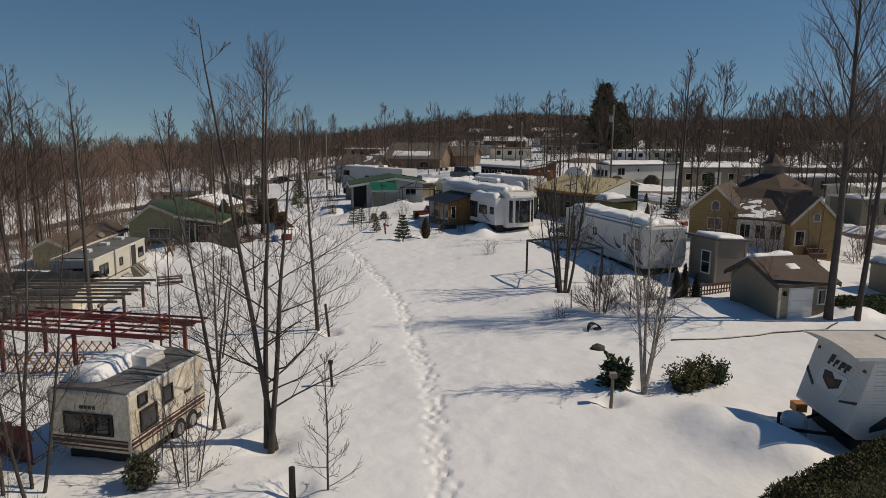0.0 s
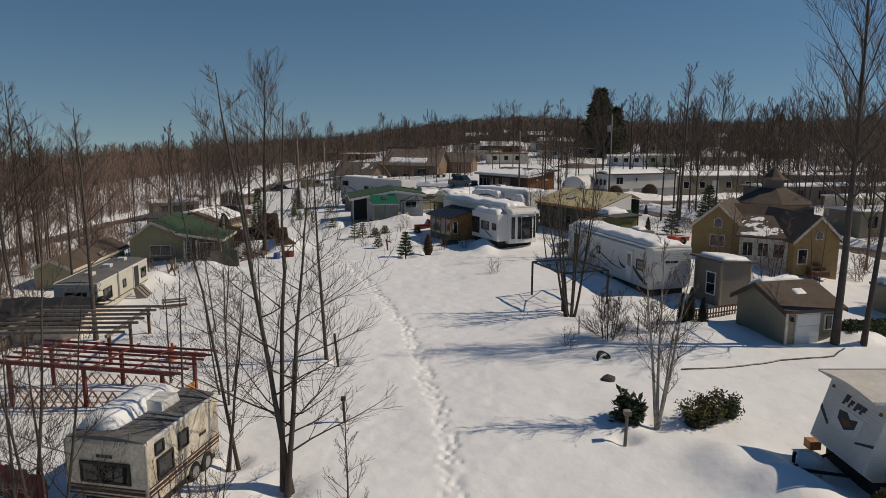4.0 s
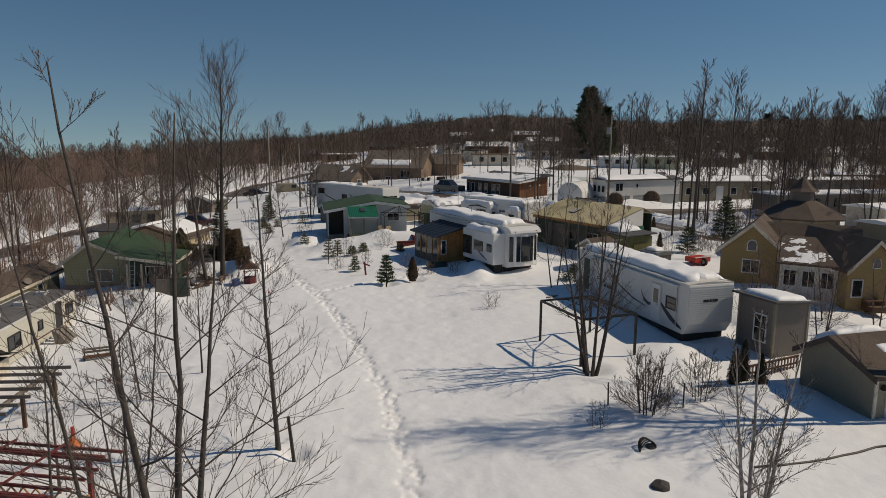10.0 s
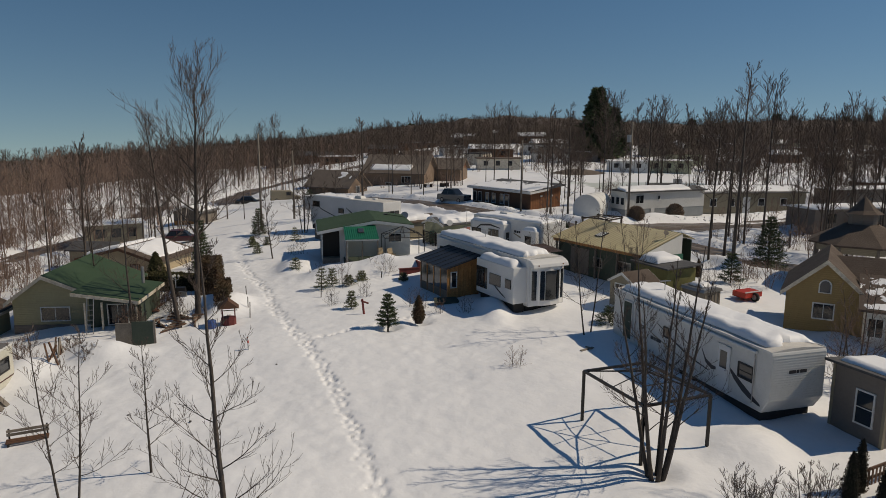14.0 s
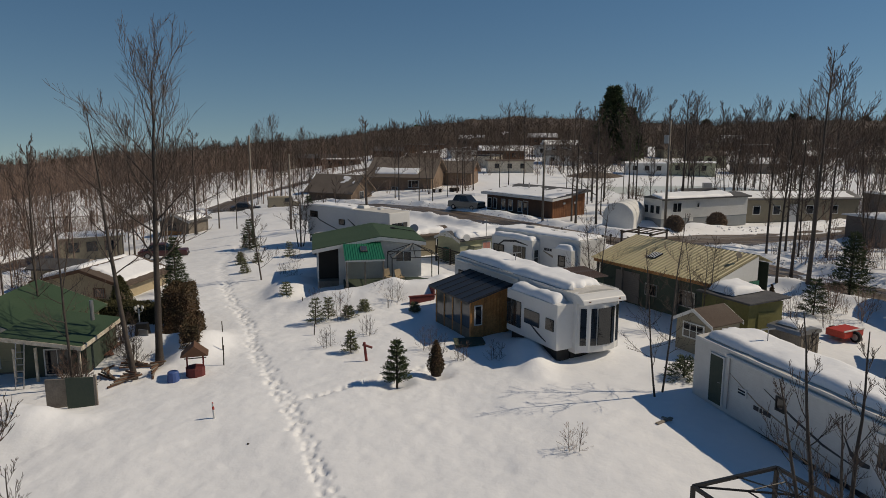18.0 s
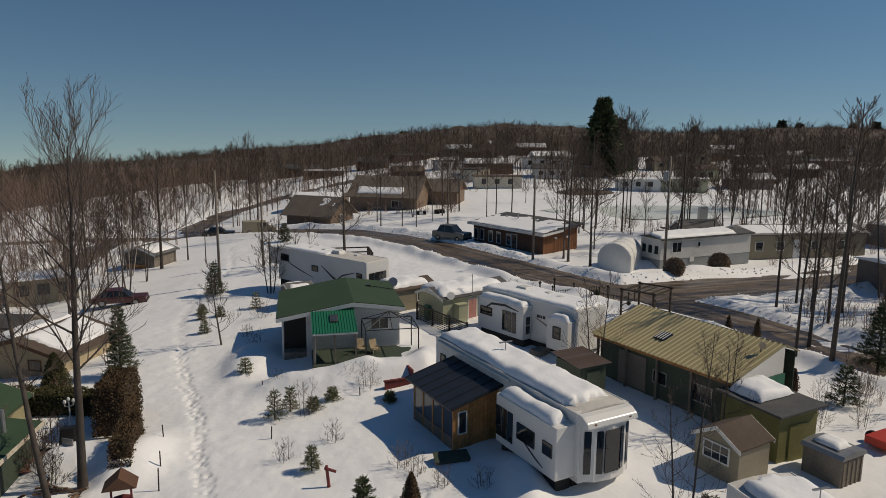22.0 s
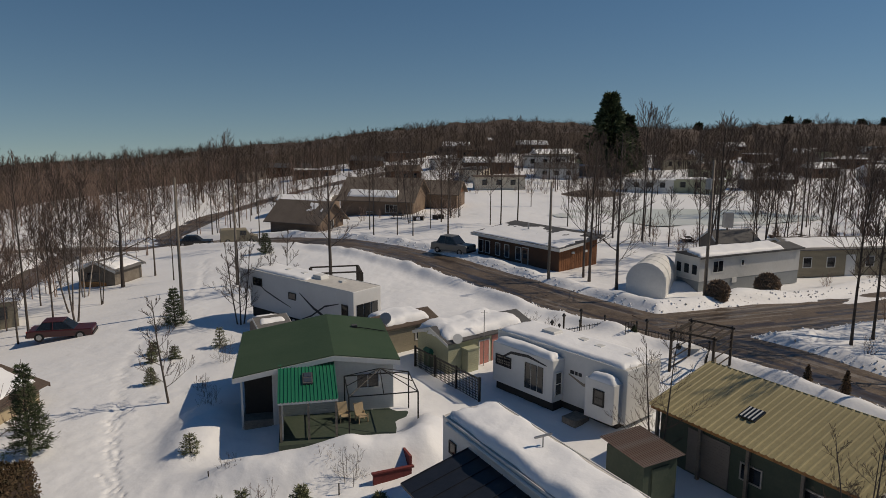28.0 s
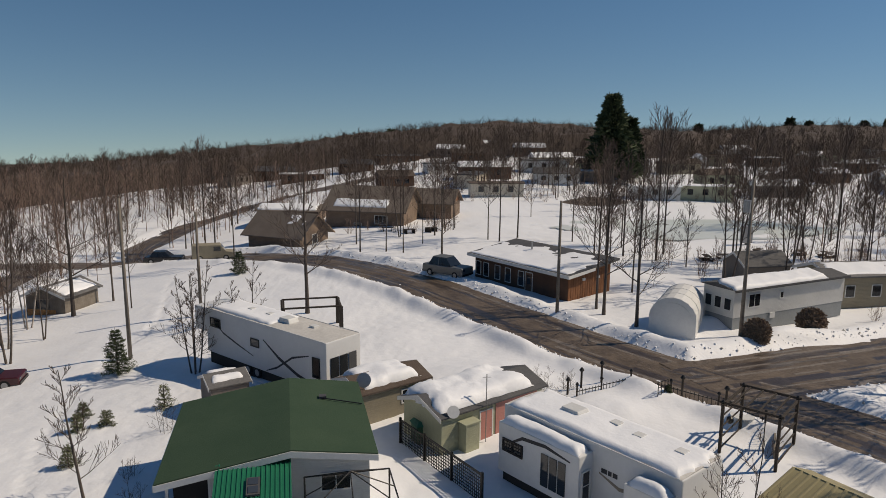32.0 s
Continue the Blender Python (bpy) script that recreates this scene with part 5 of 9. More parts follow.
def yellow_cottage():
    x, y, rz = 18.0, 47.75, -33.0
    r = thing("yellow_cottage", x, y, rz, "mustard-yellow clapboard cottage with brown shingled gables", "house", dz=YARD)
    gable_house(r, 3.45, 5.4, 1.9, 3.45, YELLOW_SIDING, BROWN_ROOF, 0.27, "y", 0.5, base=-1.0, trim=CREAM_OLD)
    window(r, 1.72, 0.0, 0.5, 1.0, 0.85, "-y", TRIM_WHITE, 2)
    arch = [(-0.32, 0), (0.32, 0), (0.32, 0.45)] + [(0.32 * math.cos(a), 0.45 + 0.32 * math.sin(a)) for a in np.linspace(0.2, math.pi - 0.2, 7)] + [(-0.32, 0.45)]

    def arched(parent, u0, z0, k):
        w = part("arched_window", Mesh().prism([(u0 + u * k, z0 + v * k) for u, v in arch], -0.06, 0.01, "y"), TRIM_WHITE, parent)
        part("pane", Mesh().prism([(u0 + u * k * 0.8, z0 + 0.05 + v * k * 0.85) for u, v in arch], -0.075, -0.06, "y"), PANE_SKY, w)

    arched(r, 1.72, 1.85, 0.9)
    # body behind the porch, its brown ridge running from gable to gable
    b = thing("brown_roofed_house", 20.75, 47.8, -28.0, "broad brown-shingled roof joining the yellow gables", "house", dz=YARD)
    gable_house(b, 5.0, 4.0, 1.9, 3.2, YELLOW_SIDING, BROWN_ROOF, 0.18, "x", 0.5, base=-1.0, trim=BROWN_ROOF)
    # low porch between the gables, thin snow on its shingles
    x2, y2, r2 = 19.95, 44.6, -33.0
    q = thing("cottage_porch", x2, y2, r2, "low glazed porch between yellow gables, patchy snow on shingles", "porch", dz=YARD)
    part("wall", B(0.1, 0.1, -1.0, 2.95, 3.2, 1.65), WHITE_SIDING, q)
    part("roof", Mesh().prism([(-0.22, 1.66), (3.5, 2.72), (3.5, 2.83), (-0.22, 1.77)], -0.18, 3.2, "x"), BROWN_ROOF, q)
    for k in range(4):
        part("post", B(0.05 + k * 0.93, 0.02, -1.0, 0.16 + k * 0.93, 0.13, 1.67), CREAM_OLD, q)
    for k in range(3):
        window(q, 0.57 + k * 0.93, 0.1, 0.4, 0.7, 0.98, "-y", TRIM_WHITE, 2)
    snow_patches(x2, y2, r2, 1.785 + YARD, -0.15, -0.1, 3.1, 3.1, 0.285, 41, 0.22, "patchy thin snow on brown shingles")
    p = thing("yellow_cottage", 22.5, 42.3, 3.0, "mustard-yellow gabled cottage wing with a steep brown roof", "house", dz=YARD)
    gable_house(p, 2.95, 6.6, 1.95, 3.35, YELLOW_SIDING, BROWN_ROOF, 0.27, "y", 0.5, base=-1.0, trim=CREAM_OLD)
    arched(p, 1.56, 1.92, 0.72)
    window(p, 0.55, 0.0, 0.35, 0.66, 1.0, "-y", TRIM_WHITE)
    part("stair", B(0.9, -0.9, -0.3, 1.9, 0.0, 0.0).box(0.9, -0.5, 0.0, 1.9, 0.0, 0.25), BROWN_WOOD, p)
    # brown pavilion with a cupola behind
    g = thing("pavilion", 29.2, 58.8, 10.0, "brown-shingled pavilion with a cupola on its hipped roof", "pavilion")
    ring = lambda rad, z: [(rad * math.cos(k * math.pi / 4 + 0.39), rad * math.sin(k * math.pi / 4 + 0.39), z) for k in range(8)]  # noqa: E731
    for k in range(8):
        lo, hi = ring(3.3, 3.3), ring(1.0, 4.5)
        q4 = [lo[k], lo[(k + 1) % 8], hi[(k + 1) % 8], hi[k]]
        part("roof", Mesh().hull8([(a, b_, c - 0.12) for a, b_, c in q4], q4), BROWN_ROOF, g)
        w0, w1 = ring(2.8, -0.4)[k], ring(2.8, -0.4)[(k + 1) % 8]
        part("post", Mesh().tube([w0, (w0[0], w0[1], 3.4)], 0.1), GREY_SIDING, g)
        i0, i1 = ring(2.7, -0.4)[k], ring(2.7, -0.4)[(k + 1) % 8]
        part("wall_panel", Mesh().hull8([w0, w1, i1, i0], [(*p_[:2], 1.1) for p_ in (w0, w1, i1, i0)]), TAN_SIDING, g)
        part("header", Mesh().hull8([(*p_[:2], 2.7) for p_ in (w0, w1, i1, i0)], [(*p_[:2], 3.35) for p_ in (w0, w1, i1, i0)]), TAN_SIDING, g)
    part("cupola", Mesh().tube([(0, 0, 4.3), (0, 0, 5.2)], 0.85, 8), GREY_SIDING, g)
    part("cupola_roof", Mesh().tube([(0, 0, 5.2), (0, 0, 5.45), (0, 0, 6.3)], [1.2, 0.8, 0.06], 8), BROWN_ROOF, g)


yellow_cottage()


# ---- white trailer and sheds between the cottage and the road ----
def fenced_trailer():
    # near end towards the tan shelter, axis up to the left
    x, y, rz = 10.0, 67.0, 36.0
    r = trailer("travel_trailer", x, y, rz, 8.2, 2.6, 0.4, 2.95, "white travel trailer with a slide-out and snow on its roof", WHITE_PANEL, front="flat", crown=0.05, wheels=(0.5, 0.58))
    part("slide_out", B(-2.1, 3.6, 0.5, -1.25, 7.7, 2.6), WHITE_PANEL, r, bevel=0.04)
    for k in range(3):
        part("window", B(-2.14, 4.2 + k * 0.42, 0.8, -2.08, 4.55 + k * 0.42, 2.1), PANE, r, "tall narrow dark window")
    window(r, -2.1, 6.9, 1.45, 1.1, 0.55, "-x", BLACK_METAL, 2)
    window(r, -1.7, 3.6, 0.8, 0.5, 1.2, "-y", TRIM_WHITE, rows=2)
    swoosh(r, -2.106, [(4.0, 2.25), (5.2, 2.42), (6.4, 2.3), (7.5, 1.6)], 0.16)
    swoosh(r, -1.306, [(0.8, 1.4), (1.6, 1.75), (2.4, 1.6), (3.3, 1.9)], 0.16, DECAL_TAN)
    bars(r, -1.308, 3.2, 1.95, (0.25, 0.15, 0.2), 0.18, 0.05, "-x", DECAL)
    part("slide_out", B(-1.95, 0.2, 0.5, -1.25, 1.8, 2.35), WHITE_PANEL, r, bevel=0.04)
    window(r, -1.95, 1.0, 1.2, 0.6, 0.75, "-x", BLACK_METAL, rows=2)
    air_conditioner(r, 0.1, 5.6, 3.0)
    for yy in (3.9, 2.7, 1.0):
        vent(r, 0.1 + 0.2 * (yy % 2), yy, 3.0, 0.4, 0.16)
    part("skirting", B(-1.9, 3.7, -0.3, -1.2, 7.6, 0.5), SKIRT_AND_SHADE, r)
    part("steps", B(-2.4, 1.9, -0.2, -1.4, 2.7, 0.25), GREY_WOOD, r)
    snow_slab(x, y, rz, 2.98, -1.28, 0.15, 1.2, 8.05, 0.17, seed=51, label="thin snow on the white trailer roof")
    snow_slab(x, y, rz, 2.6, -2.08, 3.7, -1.3, 7.6, 0.28, seed=52, label="rounded snow on the trailer slide-out")
    snow_slab(x, y, rz, 2.36, -1.95, 0.25, -1.3, 1.7, 0.35, seed=53, label="rounded snow on the small slide-out")


def back_sheds():
    x, y, rz = 1.6, 74.3, 34.0
    r = thing("long_shed", x, y, rz, "pale green shed with a pink panel under thick snow", "shed")
    gable_house(r, 6.3, 2.9, 1.85, 2.35, PALE_SIDING, DARK_ROOF, 0.22, "x", 0.5, 0.1, base=-0.4)
    part("pink_panel", B(3.2, -0.04, -0.3, 5.9, 0.0, 1.7), PINKISH, r, "faded pink wall panel")
    door(r, 2.6, 0.0, -0.2, 0.7, 1.7, "-y", PINKISH)
    part("cupboard", B(0.95, -0.55, -0.35, 1.75, -0.02, 1.35), PALE_SIDING, r, bevel=0.02)
    part("cupboard_roof", B(0.9, -0.6, 1.35, 1.8, 0.0, 1.42), PALE_SIDING, r)
    part("aerial_mast", Mesh().tube([(2.35, -0.3, 0.0), (2.35, -0.3, 3.4)], 0.025, 6).tube([(2.1, -0.3, 3.3), (2.6, -0.3, 3.2)], 0.015, 5), STEEL, r)
    part("satellite_dish", Mesh().tube([(0.5, -0.2, 2.0), (0.45, -0.25, 2.05), (0.42, -0.3, 2.08)], [0.05, 0.22, 0.28], 14), TRIM_WHITE, r)
    snow_slab(x, y, rz, 1.98, -0.1, 0.0, 5.7, 2.9, 0.62, seed=54, label="thick round snow on the long shed roof")
    x2, y2 = -2.0, 77.6
    q = thing("beige_shed", x2, y2, 34.0, "beige shed with a brown roof edge under snow", "shed")
    gable_house(q, 3.9, 2.5, 1.75, 2.2, TAN_SIDING, BROWN_ROOF, 0.2, "x", 0.5, 0.1, base=-0.4)
    window(q, 2.7, 0.0, 0.7, 0.9, 0.75, "-y", TRIM_WHITE, 2)
    window(q, 0.0, 1.2, 0.8, 0.4, 0.7, "-x", TRIM_WHITE)
    part("satellite_dish", Mesh().tube([(0.2, 0.1, 2.0), (0.2, 0.1, 2.4)], 0.025).tube([(0.2, 0.1, 2.4), (0.1, 0.02, 2.43), (0.05, -0.03, 2.46)], [0.06, 0.28, 0.36], 14), STEEL, q)
    snow_slab(x2, y2, 34.0, 1.88, 0.2, 0.1, 3.5, 2.5, 0.52, seed=55, label="thick snow on the beige shed roof")


PINKISH = mat("faded_pink_paint", (0.45, 0.20, 0.17), 0.7, amount=0.4, bump=0.1)
fenced_trailer()
back_sheds()


def far_fifth_wheel():
    x, y, rz = -3.2, 81.7, 47.0
    r = trailer("fifth_wheel_trailer", x, y, rz, 11.2, 2.5, 0.5, 3.3, "white fifth-wheel trailer with dark swept graphics beyond the cottage", WHITE_PANEL, front="flat", crown=0.06, wheels=(0.55, 0.63))
    for k in range(3):
        part("window", B(-0.95 + k * 0.65, -0.05, 1.3, -0.4 + k * 0.65, 0.01, 2.4), PANE, r, "dark rear window")
    window(r, -1.25, 0.8, 1.2, 0.6, 1.15, "-x", BLACK_METAL)
    window(r, -1.25, 6.2, 1.8, 0.8, 0.5, "-x", BLACK_METAL)
    window(r, -1.25, 10.2, 2.2, 1.1, 0.6, "-x", BLACK_METAL)
    swoosh(r, -1.256, [(0.8, 0.7), (2.4, 1.0), (4.0, 1.6), (5.4, 2.4)], 0.22)
    swoosh(r, -1.256, [(1.4, 2.3), (2.8, 1.9), (4.2, 1.0), (5.2, 0.6)], 0.14)
    swoosh(r, -1.256, [(6.4, 1.2), (8.0, 1.6), (9.4, 2.0), (10.8, 2.8)], 0.12)
    air_conditioner(r, 0.0, 4.6, 3.34)
    for yy in (2.6, 6.6, 8.4):
        vent(r, 0.2, yy, 3.34)
    part("front_overhang", B(-1.2, 11.1, 1.7, 1.2, 12.6, 3.25), WHITE_PANEL, r, bevel=0.08)
    snow_slab(x, y, rz, 3.33, -1.1, 5.0, 1.1, 11.0, 0.14, seed=57, label="thin snow on the far trailer roof")
    s = thing("plastic_shed", -9.9, 80.2, 30.0, "small beige shed with a snow cap beside the trailer", "shed")
    gable_house(s, 2.0, 2.0, 1.6, 2.0, GREY_SIDING, GREY_ROOF, 0.12, "x", 0.5, 0.08, base=-0.4)
    snow_slab(-9.9, 80.2, 30.0, 1.72, 0.1, 0.2, 1.9, 1.8, 0.36, seed=58, label="snow cap on the small shed")
    t = thing("stacked_steps", -7.6, 79.3, 25.0, "reddish wooden steps stacked beside the shed", "steps")
    for k in range(4):
        part("step", B(0.0, k * 0.25, 0.0, 0.9, k * 0.25 + 0.22, 0.2 + k * 0.22), RUST_WOOD, t)


far_fifth_wheel()


# ---- cabin, shelter and homes along the road ----
def brown_cabin():
    x, y, rz = 7.2, 109.4, -57.0  # the long wall faces the road
    r = thing("brown_cabin", x, y, rz, "low brown wooden cabin with white-trimmed windows and a snowy flat roof", "house", dz=-0.2)
    L, W = 11.8, 5.2
    part("wall", Mesh().prism([(0, -0.4), (W, -0.4), (W, 2.35), (0, 2.35)], 0, L, "x"), BROWN_WOOD, r)
    part("end_wall", Mesh().prism([(0.0, -0.4), (W, -0.4), (W, 3.1), (0, 2.34)], L, L + 0.05, "x"), RUST_WOOD, r)
    for k in range(18):
        part("board", B(L + 0.05, 0.02 + k * W / 18, -0.35, L + 0.07, 0.02 + (k + 0.85) * W / 18, 2.3 + 0.72 * (k + 0.3) / 18), RUST_WOOD, r)
    part("roof", Mesh().prism([(-0.6, 2.3), (W + 0.5, 3.1), (W + 0.5, 3.28), (-0.6, 2.48)], -0.5, L + 0.6, "x"), DARK_ROOF, r)
    part("fascia", B(-0.5, -0.64, 2.22, L + 0.6, -0.6, 2.5), TRIM_WHITE, r).location = (0, 0, 0)
    part("fascia", Mesh().prism([(-0.6, 2.2), (W * 0.5, 2.56), (W * 0.5, 2.8), (-0.6, 2.46)], L + 0.6, L + 0.64, "x"), TRIM_WHITE, r)
    for k, xx in enumerate((0.5, 1.6, 3.2, 4.6, 6.3)):
        window(r, xx, 0.0, 0.45, 0.75, 1.35, "-y", TRIM_WHITE)
    door(r, 7.3, 0.0, -0.2, 0.8, 2.0, "-y", BROWN_WOOD, True)
    part("stove_pipe", Mesh().tube([(4.0, 3.5, 2.9), (4.0, 3.5, 3.7)], 0.08, 8), STEEL, r)
    for k in range(2):
        part("wall_lamp", B(L + 0.08, 1.6 + k * 1.8, 1.75, L + 0.2, 1.9 + k * 1.8, 1.95), TRIM_WHITE, r)
    snow_slab(x, y, rz, 2.26, -0.4, -0.4, L + 0.1, W - 0.1, 0.13, tilt_y=0.113, seed=61, label="even snow on the cabin roof")


def round_shelter():
    r = thing("car_shelter", 18.15, 89.3, -32.0, "white cloth car shelter with a rounded roof", "shelter")
    W, L, H = 3.0, 4.8, 2.75
    prof = [(-W / 2, -0.3), (W / 2, -0.3), (W / 2, 1.3)] + [(W / 2 * math.cos(a), 1.3 + (H - 1.3) * math.sin(a)) for a in np.linspace(0.25, math.pi - 0.25, 9)] + [(-W / 2, 1.3)]
    part("cover", Mesh().prism(prof, 0, L, "y"), WHITE_TARP, r)
    for k in range(4):
        yy = k * (L - 0.06) / 3
        part("hoop", Mesh().tube([(u * 1.005, yy + 0.03, z) for u, z in prof[1:]], 0.03, 5), WHITE_TARP, r)
    part("door_flap", Mesh().prism([(u * 0.86, z * 0.88) for u, z in prof], -0.03, 0.0, "y"), WHITE_TARP, r)


def mobile_home():
    x, y, rz = 22.9, 90.3, 22.0
    r = thing("mobile_home", x, y, rz, "white mobile home with grey skirting and a snowy roof", "house", dz=0.25)
    L, W, H = 11.8, 2.7, 2.75
    part("wall", B(0, 0, 0.75, L, W, H), WHITE_SIDING, r)
    part("skirting", B(0.03, 0.03, -0.4, L - 0.03, W - 0.03, 0.75), GREY_SKIRT, r)
    part("roof", Mesh().prism([(-0.25, H), (W + 0.25, H), (W / 2, H + 0.32)], -0.25, L + 0.25, "x"), DARK_ROOF, r)
    part("eave_trim", B(-0.25, -0.28, H - 0.12, L + 0.25, -0.25, H + 0.05), DARK_ROOF, r)
    window(r, 2.0, 0.0, 1.35, 1.2, 1.0, "-y", TRIM_WHITE, 2)
    window(r, 4.8, 0.0, 1.7, 0.4, 0.55, "-y", TRIM_WHITE)
    part("meter_box", B(3.7, -0.06, 0.35, 4.2, 0.0, 0.75), TRIM_WHITE, r)
    for k in range(3):
        window(r, 0.0, 0.5 + k * 0.85, 1.2, 0.65, 0.9, "-x", TRIM_WHITE)
    snow_slab(x, y, rz, H + 0.28, -0.15, -0.2, 9.6, 1.6, 0.26, tilt_y=0.19, seed=63, label="melting snow on the mobile home roof")
    r2 = thing("mobile_home", 34.5, 97.0, 5.0, "beige mobile home with white windows behind bare trees", "house")
    gable_house(r2, 14.0, 4.4, 2.6, 3.3, TAN_SIDING, GREY_ROOF, 0.25, "x", 0.5, base=-0.4)
    for xx in (1.6, 4.0, 8.0, 11.0):
        window(r2, xx, 0.0, 0.9, 0.9, 1.0, "-y", TRIM_WHITE)
    door(r2, 6.0, 0.0, 0.0, 0.85, 2.0, "-y", WHITE_PANEL)
    snow_slab(34.5, 97.0, 5.0, 2.65, 0.2, 0.0, 13.5, 2.1, 0.18, tilt_y=0.3, seed=64, label="snow on the beige mobile home roof")
    r3 = thing("grey_shed", 31.0, 104.0, 8.0, "grey shed with a dark roof behind the white home", "shed")
    gable_house(r3, 4.6, 3.4, 1.9, 2.9, GREY_SIDING, DARK_ROOF, 0.2, "x", 0.5, base=-0.4)


def brown_lodge():
    r = thing("brown_lodge", -10.7, 147.6, -18.0, "long brown timber lodge with a broad dark brown roof", "house")
    gable_house(r, 12.0, 9.0, 3.0, 6.0, LODGE_WOOD, LODGE_ROOF, 0.6, "x", 0.5, base=-0.5, trim=LODGE_WOOD)
    window(r, 8.6, 0.0, 0.9, 2.0, 1.3, "-y", TRIM_WHITE, 3)
    window(r, 5.0, 0.0, 0.4, 1.2, 0.6, "-y", TRIM_WHITE)
    snow_slab(-10.7, 147.6, -18.0, 3.2, 1.0, 0.2, 9.5, 1.8, 0.25, tilt_y=0.66, seed=66, label="snow strip along the lodge eave")
    q = thing("brown_lodge", -19.6, 135.6, -28.0, "brown timber house with a sweeping shingled roof by the road", "house")
    gable_house(q, 8.2, 6.2, 2.2, 4.5, LODGE_WOOD, LODGE_ROOF, 0.7, "x", 0.5, base=-0.5, trim=LODGE_WOOD)
    window(q, 8.2, 3.1, 0.6, 1.2, 1.4, "+x", TRIM_WHITE, 2)
    snow_slab(-19.6, 135.6, -28.0, 3.05, 5.0, 1.2, 8.0, 2.9, 0.2, tilt_y=0.74, seed=67, label="snow patch on the shingled roof")
    s = thing("brown_annex", -22.5, 156.0, -8.0, "low brown annex with snow on its roof", "house")
    gable_house(s, 10.0, 5.0, 2.6, 3.4, LODGE_WOOD, LODGE_ROOF, 0.4, "x", 0.5, base=-0.5, trim=LODGE_WOOD)
    snow_slab(-22.5, 156.0, -8.0, 2.75, 0.0, 0.0, 9.6, 2.4, 0.2, tilt_y=0.3, seed=68, label="snow on the annex roof")
    t = thing("brown_lodge", 2.5, 152.0, -18.0, "brown lodge wing with an orange gable", "house")
    gable_house(t, 6.0, 6.0, 2.6, 4.4, LODGE_WOOD, LODGE_ROOF, 0.5, "x", 0.5, base=-0.5, trim=LODGE_WOOD)
    part("gable_panel", Mesh().prism([(0.5, 2.6), (5.5, 2.6), (3.0, 4.1)], 6.0, 6.05, "x"), RUST_WOOD, t)


LODGE_WOOD = mat("greyed_brown_timber", (0.23, 0.165, 0.12), 0.8, col2=(0.15, 0.105, 0.075), n1=0.6, n2=7, amount=0.5, bump=0.25, rows=("Z", 0.18, 0.02))
LODGE_ROOF = mat("weathered_brown_shingles", (0.125, 0.10, 0.083), 0.9, col2=(0.18, 0.15, 0.125), n1=0.5, n2=9, amount=0.5, bump=0.5, bump_scale=16)
GREY_SKIRT = mat("grey_skirting", (0.26, 0.28, 0.29), 0.7, amount=0.4, bump=0.1)
brown_cabin()
round_shelter()
mobile_home()
brown_lodge()


